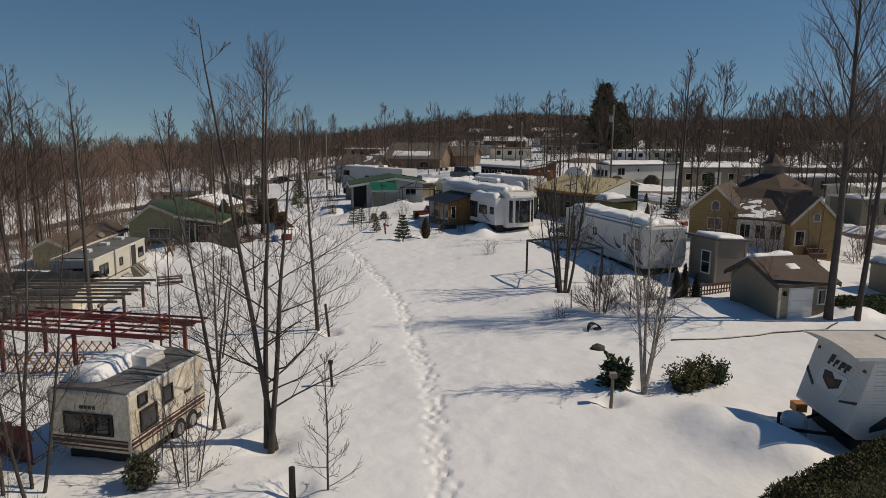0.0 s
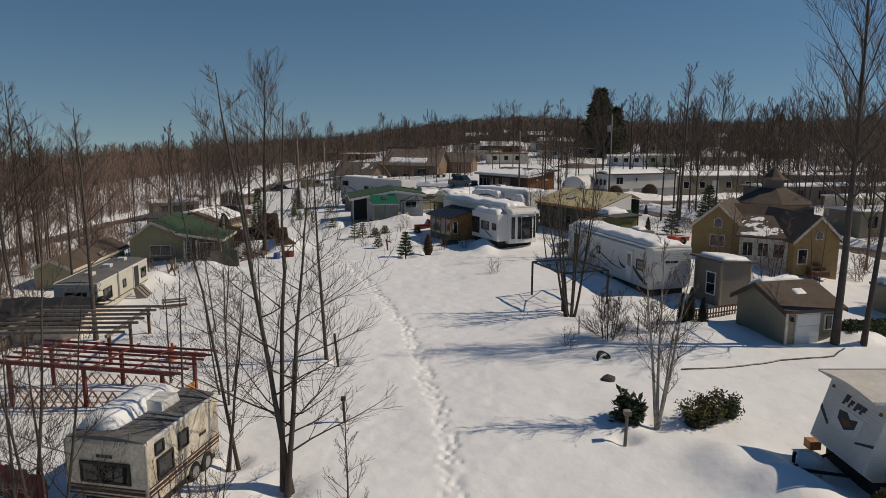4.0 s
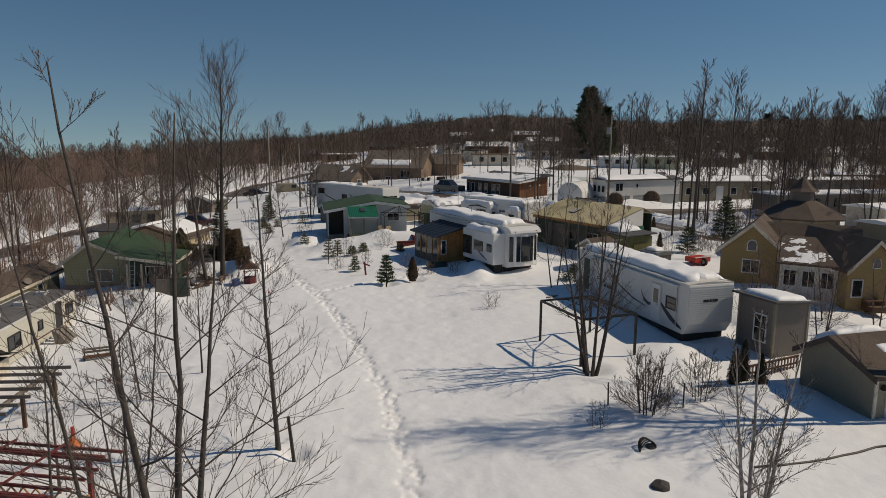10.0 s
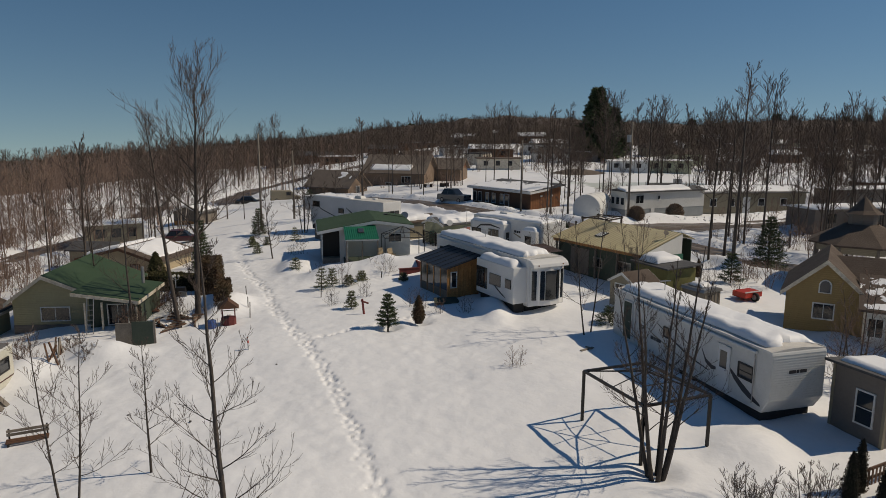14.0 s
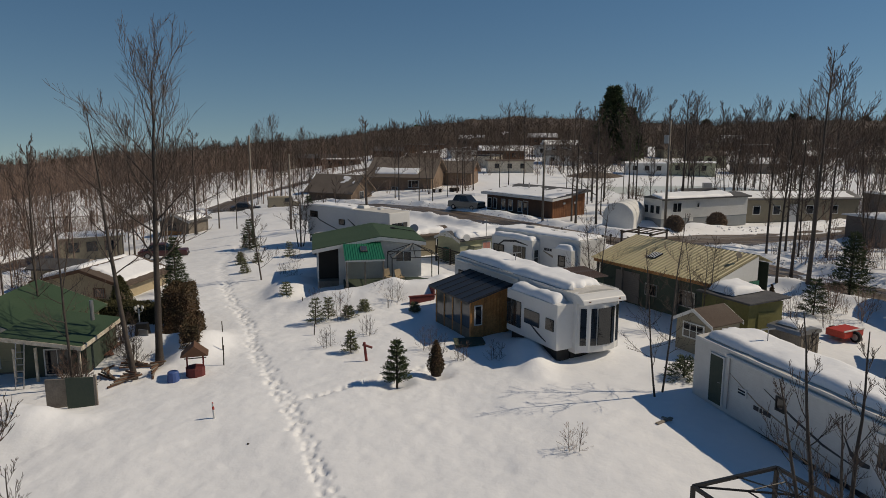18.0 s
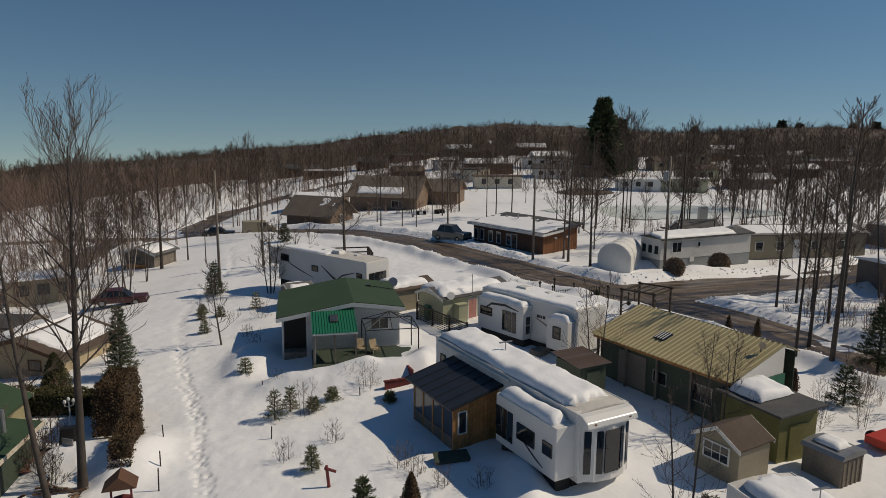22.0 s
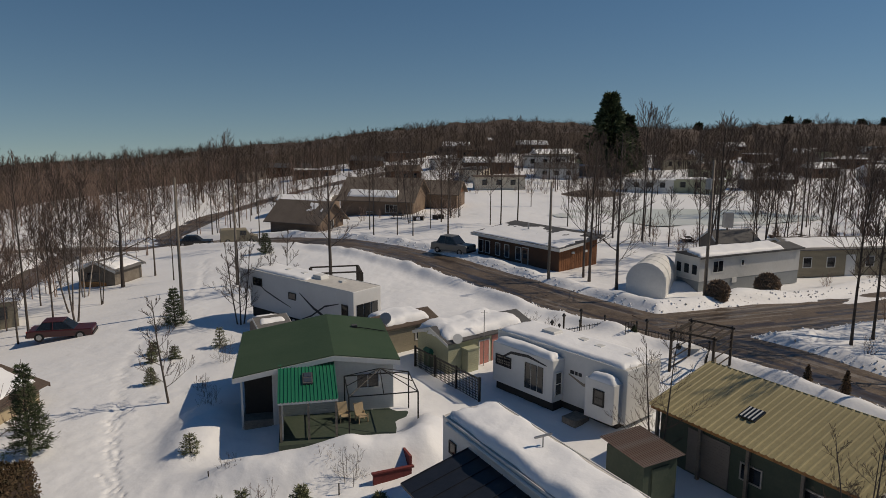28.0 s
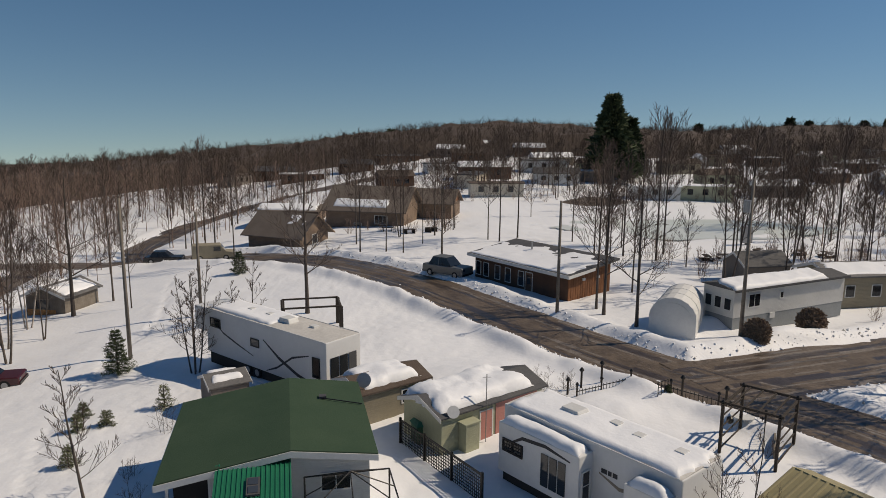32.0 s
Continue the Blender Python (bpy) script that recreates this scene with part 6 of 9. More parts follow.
# ---- left side: white trailer, green-roofed house, sheds ----
def left_houses():
    x, y, rz = -20.6, 37.9, 4.0
    r = trailer("travel_trailer", x, y, rz, 8.2, 2.4, 0.3, 2.1, "long white travel trailer with open dark door beside a brown deck", CREAM_CLEAN, front="flat", crown=0.1, roof_mat=GREY_ROOF, wheels=())
    # closed panel, coloured dark as the shade within an open doorway
    door(r, 1.2, 5.9, 0.3, 0.85, 1.7, "+x", SKIRT_AND_SHADE, label="dark panel painted as the shade in an open doorway")
    window(r, 1.2, 7.3, 1.0, 0.9, 0.65, "+x", BLACK_METAL)
    window(r, 1.2, 3.9, 1.05, 0.5, 0.5, "+x", BLACK_METAL)
    window(r, 1.2, 1.3, 0.9, 1.2, 0.7, "+x", BLACK_METAL, 2)
    window(r, 0.0, 0.0, 1.0, 1.2, 0.6, "-y", BLACK_METAL)
    part("stripe", B(1.2, 0.1, 0.62, 1.206, 8.1, 0.68), MAROON, r)
    part("roof_gutter", B(1.16, 0.1, 2.06, 1.24, 8.1, 2.12), TRIM_WHITE, r)
    part("stove_pipe", Mesh().tube([(1.25, 2.9, 0.6), (1.25, 2.9, 2.3)], 0.05, 8), STEEL, r)
    for yy in (2.0, 4.6, 7.0):
        vent(r, 0.0, yy, 2.18, 0.5, 0.2)
    d = thing("deck", -19.35, 38.0, 4.0, "brown wooden deck along the white trailer", "deck")
    for k in range(4):
        part("board", B(0.02 + k * 0.2, 0, -0.2, 0.2 + k * 0.2, 8.4, 0.06), BROWN_WOOD, d)
    st = thing("door_steps", -19.0, 41.8, 4.0, "pale wooden steps leaning beside the trailer door", "steps")
    for k in range(3):
        part("step", Mesh().hull8([(0.05, k * 0.45, 0.08), (0.7, k * 0.45, 0.08), (0.7, k * 0.45 + 0.3, 0.08), (0.05, k * 0.45 + 0.3, 0.08)], [(-0.1, k * 0.45, 0.75), (0.1, k * 0.45, 0.75), (0.1, k * 0.45 + 0.3, 0.75), (-0.1, k * 0.45 + 0.3, 0.75)]), GREY_WOOD, st)
    # old shed under a black tarpaulin
    ts = thing("tarped_shed", -22.6, 33.4, 4.0, "pale shed under a rumpled black tarpaulin roof", "shed")
    part("wall", B(0.1, 0.1, -0.6, 4.1, 3.9, 1.35), CREAM_OLD, ts)
    gx, gy = np.meshgrid(np.linspace(-0.3, 4.5, 25), np.linspace(-0.3, 4.2, 23))
    top = 1.45 + 0.75 * (1 - np.abs(gy - 1.95) / 2.25) + 0.07 * vnoise(gx, gy, 0.5, 31) + 0.05 * vnoise(gx, gy, 0.25, 32)
    V = np.concatenate([np.stack([gx, gy, top], -1).reshape(-1, 3), np.stack([gx, gy, top - 0.06], -1).reshape(-1, 3)])
    idx = np.arange(gx.size).reshape(gx.shape)
    Q = np.stack([idx[:-1, :-1], idx[:-1, 1:], idx[1:, 1:], idx[1:, :-1]], -1).reshape(-1, 4)
    part("tarpaulin", fast_mesh("tarpaulin", V, np.concatenate([Q, Q[:, ::-1] + gx.size]), BLACK_TARP), BLACK_TARP, ts)
    part("tarpaulin_edge", B(-0.3, -0.36, 1.2, 4.5, -0.3, 1.48), BLACK_TARP, ts)
    # green-roofed house
    hx, hy = -25.0, 55.0
    h = thing("green_roofed_house", hx, hy, 4.0, "olive clapboard house with a dark green gable roof", "house")
    gable_house(h, 5.2, 7.0, 2.1, 3.5, OLIVE_SIDING, GREEN_ROOF, 0.35, "y", 0.36, base=-0.6, trim=CREAM_OLD)
    window(h, 2.4, 0.0, 0.75, 1.7, 0.9, "-y", TRIM_WHITE, 2)
    part("skirting", B(0.0, -0.05, -0.6, 5.2, 0.0, 0.55), GREY_SIDING, h)
    q = thing("house_porch", -20.2, 53.6, 4.0, "dark green porch with a shed roof and pale posts", "porch")
    part("wall", B(0.1, 0.6, -0.6, 3.0, 4.4, 1.9), GREEN_PAINT, q)
    part("roof", Mesh().prism([(-0.5, 2.42), (3.2, 1.86), (3.2, 1.97), (-0.5, 2.53)], -0.35, 4.7, "y"), GREEN_ROOF, q)
    part("fascia", Mesh().prism([(-0.5, 2.32), (3.2, 1.76), (3.2, 1.95), (-0.5, 2.51)], -0.39, -0.35, "y").box(3.2, -0.35, 1.76, 3.24, 4.7, 1.95), CREAM_OLD, q)
    window(q, 1.7, 0.6, 0.3, 1.2, 1.3, "-y", TRIM_WHITE, 2)
    for xx in (0.05, 1.0, 2.9):
        part("post", B(xx, -0.1, -0.6, xx + 0.1, 0.0, 1.85), CREAM_OLD, q)
    lad = thing("ladder", -20.2, 53.6, 4.0, "aluminium ladder leaning on the porch roof", "ladder")
    for s in (0.0, 0.36):
        part("rail", Mesh().tube([(0.4 + s, -0.9, -0.4), (0.4 + s, -0.38, 2.2)], 0.028, 5), STEEL, lad)
    for k in range(8):
        part("rung", Mesh().tube([(0.4, -0.86 + 0.055 * k, -0.15 + 0.28 * k), (0.76, -0.86 + 0.055 * k, -0.15 + 0.28 * k)], 0.02, 5), STEEL, lad)
    part("stove_pipe", Mesh().tube([(2.6, 2.6, 2.4), (2.6, 2.6, 3.4)], 0.1, 10), STEEL, q)
    sc = thing("privacy_screen", -16.1, 50.2, 4.0, "dark green plywood privacy screen in the snow", "screen")
    part("panel", B(0, 0, -0.6, 1.1, 0.08, 1.35), GREEN_PAINT, sc)
    part("panel", B(-0.95, 0.3, -0.6, -0.05, 0.38, 1.2), GREY_WOOD, sc)
    part("post", B(1.1, 0.0, -0.6, 1.2, 0.1, 1.45), GREY_WOOD, sc)
    # boards and sticks leaning at the trailer's end
    for k in range(9):
        js = thing("leaning_board", -19.3 + 0.12 * k, 47.2 + 0.25 * (k % 4), 10.0 * k, "weathered board leaning on a junk heap", "board", "boards on the junk heap")
        part("board", Mesh().tube([(0, 0, -0.2), (0.5 - 0.15 * (k % 5), 0.6, 1.2 + 0.1 * (k % 3))], 0.05, 4), GREY_WOOD if k % 2 else BROWN_WOOD, js)
    # long low wing with pale trim behind the white trailer
    w = thing("long_wing", -27.9, 46.5, 4.0, "long olive wing with a pale-edged brown roof", "house")
    gable_house(w, 2.4, 10.0, 1.8, 2.4, OLIVE_SIDING, BROWN_ROOF, 0.3, "y", 0.5, base=-0.6, trim=CREAM_OLD)
    part("eave_board", B(2.68, -0.3, 1.56, 2.73, 10.3, 1.74), CREAM_OLD, w)
    window(w, 2.4, 7.0, 0.7, 0.8, 0.7, "+x", TRIM_WHITE)
    part("satellite_dish", Mesh().tube([(2.5, 5.0, 1.9), (2.65, 4.9, 2.0), (2.7, 4.85, 2.05)], [0.04, 0.18, 0.24], 14), GREY_WOOD, w)
    # tan house with snow roof
    tx, ty = -28.5, 71.0
    t = thing("tan_house", tx, ty, -12.0, "tan vertical-board cottage with snow on its low gable roof", "house")
    gable_house(t, 6.6, 5.5, 1.9, 2.8, TAN_BOARD, BROWN_ROOF, 0.4, "y", 0.55, base=-0.6, trim=BROWN_WOOD)
    window(t, 4.8, 0.0, 0.9, 0.9, 0.7, "-y", BROWN_WOOD, 1)
    window(t, 1.2, 0.0, 0.5, 0.7, 0.8, "-y", BROWN_WOOD, 1)
    snow_slab(tx, ty, -12.0, 1.95, -0.2, 0.2, 3.4, 5.6, 0.3, tilt_x=0.25, seed=71, label="snow on the tan cottage roof")
    snow_slab(tx, ty, -12.0, 2.8, 3.7, 0.4, 6.6, 5.6, 0.25, tilt_x=-0.3, seed=72, label="snow on the tan cottage roof")
    s = thing("small_shed", -33.5, 79.0, -6.0, "small grey shed with a dark flat roof", "shed")
    gable_house(s, 4.0, 3.0, 1.8, 2.3, TAN_SIDING, DARK_ROOF, 0.3, "x", 0.5, base=-0.6, trim=GREY_WOOD)
    # brown shed by the road
    b = thing("timber_shed", -34.2, 109.2, -14.0, "unpainted timber shed with open front and snowy roof", "shed")
    gable_house(b, 4.0, 4.5, 2.1, 2.9, GREY_WOOD, GREY_ROOF, 0.35, "y", 0.5, base=-0.6)
    part("front_boards", B(0.1, -0.05, -0.5, 3.0, 0.0, 0.8), ORANGE_WOOD, b)
    window(b, 1.6, 0.0, 0.9, 1.6, 0.9, "-y", GREY_WOOD)
    snow_slab(-34.2, 109.2, -14.0, 2.2, -0.1, 0.0, 1.8, 4.4, 0.22, tilt_x=0.38, seed=73, label="snow on the timber shed roof")
    snow_slab(-34.2, 109.2, -14.0, 2.85, 2.2, 0.0, 4.1, 4.4, 0.2, tilt_x=-0.38, seed=74, label="snow on the timber shed roof")
    # two-storey brown house far left
    k = thing("two_storey_house", -63.0, 84.0, 20.0, "two-storey brown gabled house with snow on its roof", "house")
    gable_house(k, 5.0, 9.0, 4.6, 6.2, TAN_SIDING, BROWN_ROOF, 0.4, "y", 0.5, base=-0.6)
    window(k, 1.5, 0.0, 2.9, 1.0, 1.3, "-y", TRIM_WHITE)
    window(k, 3.6, 0.0, 2.9, 1.0, 1.3, "-y", TRIM_WHITE)
    window(k, 2.0, 0.0, 0.6, 1.0, 1.4, "-y", TRIM_WHITE)
    snow_slab(-63.0, 84.0, 20.0, 4.7, -0.3, 0.0, 2.4, 9.0, 0.25, tilt_x=0.62, seed=75, label="snow on the two-storey house roof")


BLACK_TARP = mat("black_tarpaulin", (0.018, 0.019, 0.02), 0.5, col2=(0.04, 0.04, 0.04), n1=1.2, n2=7, amount=0.5, bump=0.4, bump_scale=6)
OLIVE_SIDING = mat("olive_siding", (0.36, 0.33, 0.20), 0.65, col2=(0.27, 0.245, 0.15), n1=0.7, n2=6, amount=0.4, bump=0.1, rows=("Z", 0.11, 0.016))
CREAM_CLEAN = mat("cream_white_siding", (0.60, 0.58, 0.50), 0.5, col2=(0.48, 0.46, 0.38), n1=1.0, n2=6, amount=0.4, bump=0.1, rows=("Z", 0.10, 0.01))
TAN_BOARD = mat("tan_vertical_boards", (0.40, 0.33, 0.22), 0.7, col2=(0.31, 0.25, 0.165), n1=0.8, n2=6, amount=0.4, bump=0.1, rows=("X", 0.2, 0.02))
left_houses()


# ---- the red pergola and the bare pergola ----
def pergolas():
    r = thing("red_pergola", -16.7, 25.3, -11.0, "faded dark red wooden pergola with lattice walls", "pergola")
    W, D, H = 6.4, 2.2, 1.75
    for a in (0, W / 2, W):
        for b in (0, D):
            part("post", B(a - 0.06, b - 0.06, -0.5, a + 0.06, b + 0.06, H), RED_PAINT, r)
    for b in (0, D):
        part("beam", B(-0.4, b - 0.05, H, W + 0.5, b + 0.05, H + 0.16), RED_PAINT, r)
    for k in range(6):
        b = -0.25 + k * (D + 0.5) / 5
        part("rafter", B(-0.5, b - 0.03, H + 0.16, W + 0.9, b + 0.03, H + 0.24), RED_PAINT, r)
    m = Mesh()
    for k in range(13):
        a = 0.15 + k * 0.4
        m.tube([(a, D - 0.02, -0.3), (min(a + 0.9, W), D - 0.02, 0.75)], 0.025, 4)
        m.tube([(a, D + 0.02, 0.75), (min(a + 0.9, W), D + 0.02, -0.3)], 0.025, 4)
    part("lattice", m, ORANGE_WOOD, r)
    for k in range(4):
        part("cross_batten", B(0.6 + 1.6 * k, -0.3, H + 0.24, 0.66 + 1.6 * k, D + 0.35, H + 0.29), RED_PAINT, r)
    m = Mesh()
    for k in range(15):
        a = 0.1 + k * 0.42
        m.tube([(a, -0.02, -0.3), (min(a + 0.9, W), -0.02, 0.95)], 0.03, 4)
        m.tube([(a, 0.02, 0.95), (min(a + 0.9, W), 0.02, -0.3)], 0.03, 4)
    part("lattice", m, ORANGE_WOOD, r)
    part("side_panel", B(W - 0.03, 0.1, -0.5, W + 0.03, D - 0.1, 0.75), ORANGE_WOOD, r)
    rf = thing("red_fence", -13.9, 19.0, -27.0, "dark red board fence beside the old camper", "fence")
    for k in range(16):
        part("board", B(k * 0.2, 0, -0.5, k * 0.2 + 0.17, 0.03, 1.15 + 0.05 * (k % 3)), RED_PAINT, rf)
    for z in (0.1, 0.85):
        part("rail", B(0, 0.03, z, 3.2, 0.09, z + 0.09), ORANGE_WOOD, rf)
    p = thing("bare_pergola", -19.8, 29.2, 2.0, "weathered grey bare wooden pergola rafters on posts", "pergola")
    W, D, H = 5.0, 4.6, 1.75
    for a in (0, W):
        for b in (0, D / 2, D):
            part("post", B(a - 0.06, b - 0.06, -0.5, a + 0.06, b + 0.06, H), BROWN_WOOD, p)
    for a in (0, W):
        part("beam", B(a - 0.05, -0.3, H, a + 0.05, D + 0.3, H + 0.14), GREY_WOOD, p)
    for k in range(7):
        b = k * D / 6
        part("rafter", B(-0.5, b - 0.03, H + 0.14, W + 0.7, b + 0.03, H + 0.26), GREY_WOOD, p)
    part("rail", B(W - 0.03, 0, 0.25, W + 0.03, D, 0.35), BROWN_WOOD, p)
    part("rail_panel", B(W - 0.02, 0, -0.5, W + 0.02, D, 0.2), ORANGE_WOOD, p)
    s = thing("dark_shed", -26.5, 30.5, 4.0, "low shed with an old dark shingled roof", "shed")
    gable_house(s, 5.0, 6.0, 1.4, 2.1, GREY_SIDING, DARK_ROOF, 0.3, "y", 0.5, base=-0.6, trim=GREY_WOOD)


pergolas()


# ---- bare trees ----
def grow(rs, height, r0, first=0.3, n1=14, n2=6, n3=3, spread=0.3, lean=(0, 0), up=0.55, stems=1, twig=0.0065, wobble=0.02, leans=(), rise=0.3, fan=0.0, size=0.4, fine=2):
    """Branches of a leafless tree as lists of (points, radii): limbs and twigs."""
    limbs, twigs = [], []

    def branch(p, d, length, r, level, segs):
        pts, rad = [p], [r]
        q, dd = p.copy(), d.copy()
        for s in range(segs):
            dd = dd + rs.normal(0, 0.075, 3) + np.array([0, 0, 0.55 * up / segs])
            dd /= np.linalg.norm(dd)
            q = q + dd * length / segs
            pts.append(q)
            rad.append(max(twig * 0.6, r * (1 - 0.88 * (s + 1) / segs)))
        (limbs if level < 2 else twigs).append((np.array(pts), np.array(rad), 4 if level < 2 else 3))
        kids = n2 if level == 1 else n3 if level == 2 else 0
        for k in range(kids):
            f = 0.15 + 0.83 * (k + rs.rand()) / max(kids, 1)
            j = min(int(f * segs), segs - 1)
            w = f * segs - j
            at = pts[j] * (1 - w) + pts[j + 1] * w
            ax = pts[j + 1] - pts[j]
            ax /= np.linalg.norm(ax) + 1e-9
            side = np.cross(ax, rs.normal(0, 1, 3))
            side /= np.linalg.norm(side) + 1e-9
            turn = 0.42 + 0.35 * rs.rand()
            nd = ax * math.cos(turn) + side * math.sin(turn) + np.array([0, 0, 0.15])
            branch(at, nd / np.linalg.norm(nd), length * (0.62 - 0.36 * f) * (0.6 + 0.6 * rs.rand()), max(twig, rad[j] * 0.5), level + 1, 3 if level == 1 else fine)

    for s in range(len(leans) or stems):
        if leans:
            lean, height = leans[s][:2], leans[s][2]
        a = 2 * math.pi * (s + rs.rand() * 0.5) / max(stems, 1)
        tilt = (0.10 + 0.10 * rs.rand()) if stems > 1 and not leans else 0.0
        h = height * (1 - 0.22 * rs.rand() * (s > 0))
        n = 12
        t = np.linspace(0, 1, n + 1)
        base = np.array([0.16 * math.cos(a), 0.16 * math.sin(a), -0.4]) * (1 if stems > 1 else np.array([0, 0, 1]))
        bend = np.stack([t * lean[0] + tilt * h * math.cos(a) * t ** 0.8, t * lean[1] + tilt * h * math.sin(a) * t ** 0.8, t * (h + 0.4)], -1)
        wob = np.cumsum(rs.normal(0, wobble * height / n * 2, (n + 1, 3)) * [1, 1, 0], axis=0) * t[:, None]
        pts = base + bend + wob
        rr = r0 * (0.72 if stems > 1 else 1) * (1 - 0.95 * t) ** 0.9 + twig
        rr[0] *= 1.25
        limbs.append((pts, rr, 7))
        for k in range(n1):
            f = first + (0.985 - first) * (k + rs.rand() * 0.7) / n1
            j = min(int(f * n), n - 1)
            w = f * n - j
            at = pts[j] * (1 - w) + pts[j + 1] * w
            az = k * 2.4 + rs.rand()
            el = rise + (0.45 + fan) * (f - first) / (1 - first) + 0.25 * rs.rand()
            d = np.array([math.cos(az) * math.cos(el), math.sin(az) * math.cos(el), math.sin(el)])
            branch(at, d, height * spread * ((1.05 - f) / (1.05 - first)) ** (0.8 - 1.6 * fan) * (0.55 + 0.6 * rs.rand()) + 0.2, max(twig, np.interp(f, t, rr) * size), 1, 5)
    return limbs, twigs


def join(branches):
    """All tubes as one mesh, those of equal length and sides worked out together."""
    kinds = collections.defaultdict(list)
    for P, R, s in branches:
        kinds[len(P), s].append((P, R))
    Vs, Qs, first = [], [], 0
    for (n, sides), rows in sorted(kinds.items()):
        P, R = np.array([p for p, r in rows]), np.array([r for p, r in rows])
        D = np.gradient(P, axis=1)
        D /= np.linalg.norm(D, axis=2, keepdims=True) + 1e-9
        U = np.cross(D, np.where(np.abs(D[..., 2:3]) < 0.9, [0, 0, 1.0], [1.0, 0, 0]))
        U /= np.linalg.norm(U, axis=2, keepdims=True) + 1e-9
        Wv = np.cross(D, U)
        a = 2 * np.pi * np.arange(sides) / sides
        V = P[:, :, None] + R[:, :, None, None] * (np.cos(a)[:, None] * U[:, :, None] + np.sin(a)[:, None] * Wv[:, :, None])
        i, k = np.arange(n - 1)[:, None] * sides, np.arange(sides)[None]
        Q = np.stack([i + k, i + (k + 1) % sides, i + sides + (k + 1) % sides, i + sides + k], -1).reshape(-1, 4)
        Q = (Q[None] + np.arange(len(rows))[:, None, None] * n * sides).reshape(-1, 4)
        Vs.append(V.reshape(-1, 3))
        Qs.append(Q + first)
        first += V.size // 3
    return np.concatenate(Vs), np.concatenate(Qs)


def bare_tree(x, y, seed, label, bark=None, twigs=None, rz=0.0, category="tree", name="bare_tree", group="", **kw):
    limbs, tw = grow(np.random.RandomState(seed), **kw)
    r = thing(name, x, y, rz, label, category, group)
    t = part("trunk", fast_mesh("trunk", *join(limbs), bark or BARK), bark or BARK, r)
    t.data.polygons.foreach_set("use_smooth", [True] * len(t.data.polygons))
    if tw:
        tagged(part("crown", fast_mesh("crown", *join(tw), twigs or TWIG), twigs or TWIG, r), kind="stuff")
    return r


LB = "leafless tree with dark grey bark and fine bare twigs"
bare_tree(-4.85, 18.75, 11, "leafless many-stemmed tree with grey bark rising from the snow", height=12.5, r0=0.12, first=0.14, n1=15, n2=8, n3=4, spread=0.33, rise=0.22, up=0.45, stems=3, wobble=0.03, leans=((-1.35, -0.3, 11.6), (0.1, 0.2, 13.8), (0.75, 0.1, 10.2)))
bare_tree(-6.75, 20.1, 12, LB, height=8.0, r0=0.075, first=0.16, n1=13, n2=6, n3=3, spread=0.33, rise=0.25, up=0.45, stems=2, wobble=0.03, leans=((-1.5, 0.2, 9.5), (0.5, 0.4, 6.5)))
bare_tree(-2.7, 16.0, 13, "young leafless birch sapling in the snow", height=3.4, r0=0.028, first=0.1, n1=26, n2=5, n3=2, spread=0.24)
bare_tree(-5.15, 28.85, 14, "slim leafless maple with tiers of upswept branches", height=9.4, r0=0.085, first=0.08, n1=34, n2=8, n3=3, spread=0.24, lean=(-0.5, 0), up=0.9, rise=0.2, size=0.3, twig=0.006)
bare_tree(-17.4, 33.4, 15, LB, height=11.5, r0=0.12, first=0.35, n1=18, n2=8, n3=4, spread=0.24)
bare_tree(-10.2, 16.1, 22, "spindly leafless tree beside the old camper", height=6.5, r0=0.06, first=0.15, n1=14, n2=8, n3=4, spread=0.32, stems=3)
bare_tree(-11.6, 17.4, 46, "spindly leafless tree beside the old camper", height=8.5, r0=0.07, first=0.2, n1=16, n2=7, n3=4, spread=0.28, stems=2)
bare_tree(-6.4, 16.5, 47, "thin leafless sapling beside the old camper", height=3.2, r0=0.02, first=0.1, n1=12, n2=5, n3=2, spread=0.3, stems=3)
bare_tree(-34.7, 56.7, 48, LB, height=15.5, r0=0.17, first=0.3, n1=26, n2=9, n3=4, spread=0.34, twig=0.012, fine=1)
bare_tree(6.7, 34.6, 16, "leafless many-stemmed tree beside the canopy frame", height=7.4, r0=0.10, first=0.3, n1=10, n2=7, n3=4, spread=0.22, stems=7, up=0.9, rise=0.42)
bare_tree(7.1, 21.9, 17, "clump of pale leafless birches in the snow", BARK_BIRCH, height=6.0, r0=0.06, first=0.32, n1=15, n2=7, n3=3, spread=0.24, rise=0.5, leans=((-0.7, 0.1, 5.6), (-0.1, 0.3, 6.4), (0.9, 0.0, 6.2), (0.45, -0.2, 4.6)))
bare_tree(18.0, 30.0, 18, LB, height=18.0, r0=0.18, first=0.34, n1=30, n2=11, n3=6, spread=0.34, lean=(0.3, 0), rise=0.55, fan=0.15, twig=0.009)
bare_tree(19.2, 29.8, 19, LB, height=17.0, r0=0.13, first=0.36, n1=24, n2=10, n3=5, spread=0.3, lean=(0.9, 0), rise=0.55, fan=0.15, twig=0.009)
bare_tree(7.6, 30.3, 20, "round leafless twiggy shrub in the snow", None, TWIG, category="shrub", name="bare_shrub", height=2.3, r0=0.026, first=0.08, n1=9, n2=7, n3=4, spread=0.62, stems=9)
bare_tree(10.0, 31.5, 21, "leafless twiggy shrub beside cypresses", None, TWIG, category="shrub", name="bare_shrub", height=2.0, r0=0.02, first=0.1, n1=8, n2=6, n3=4, spread=0.5, stems=6)
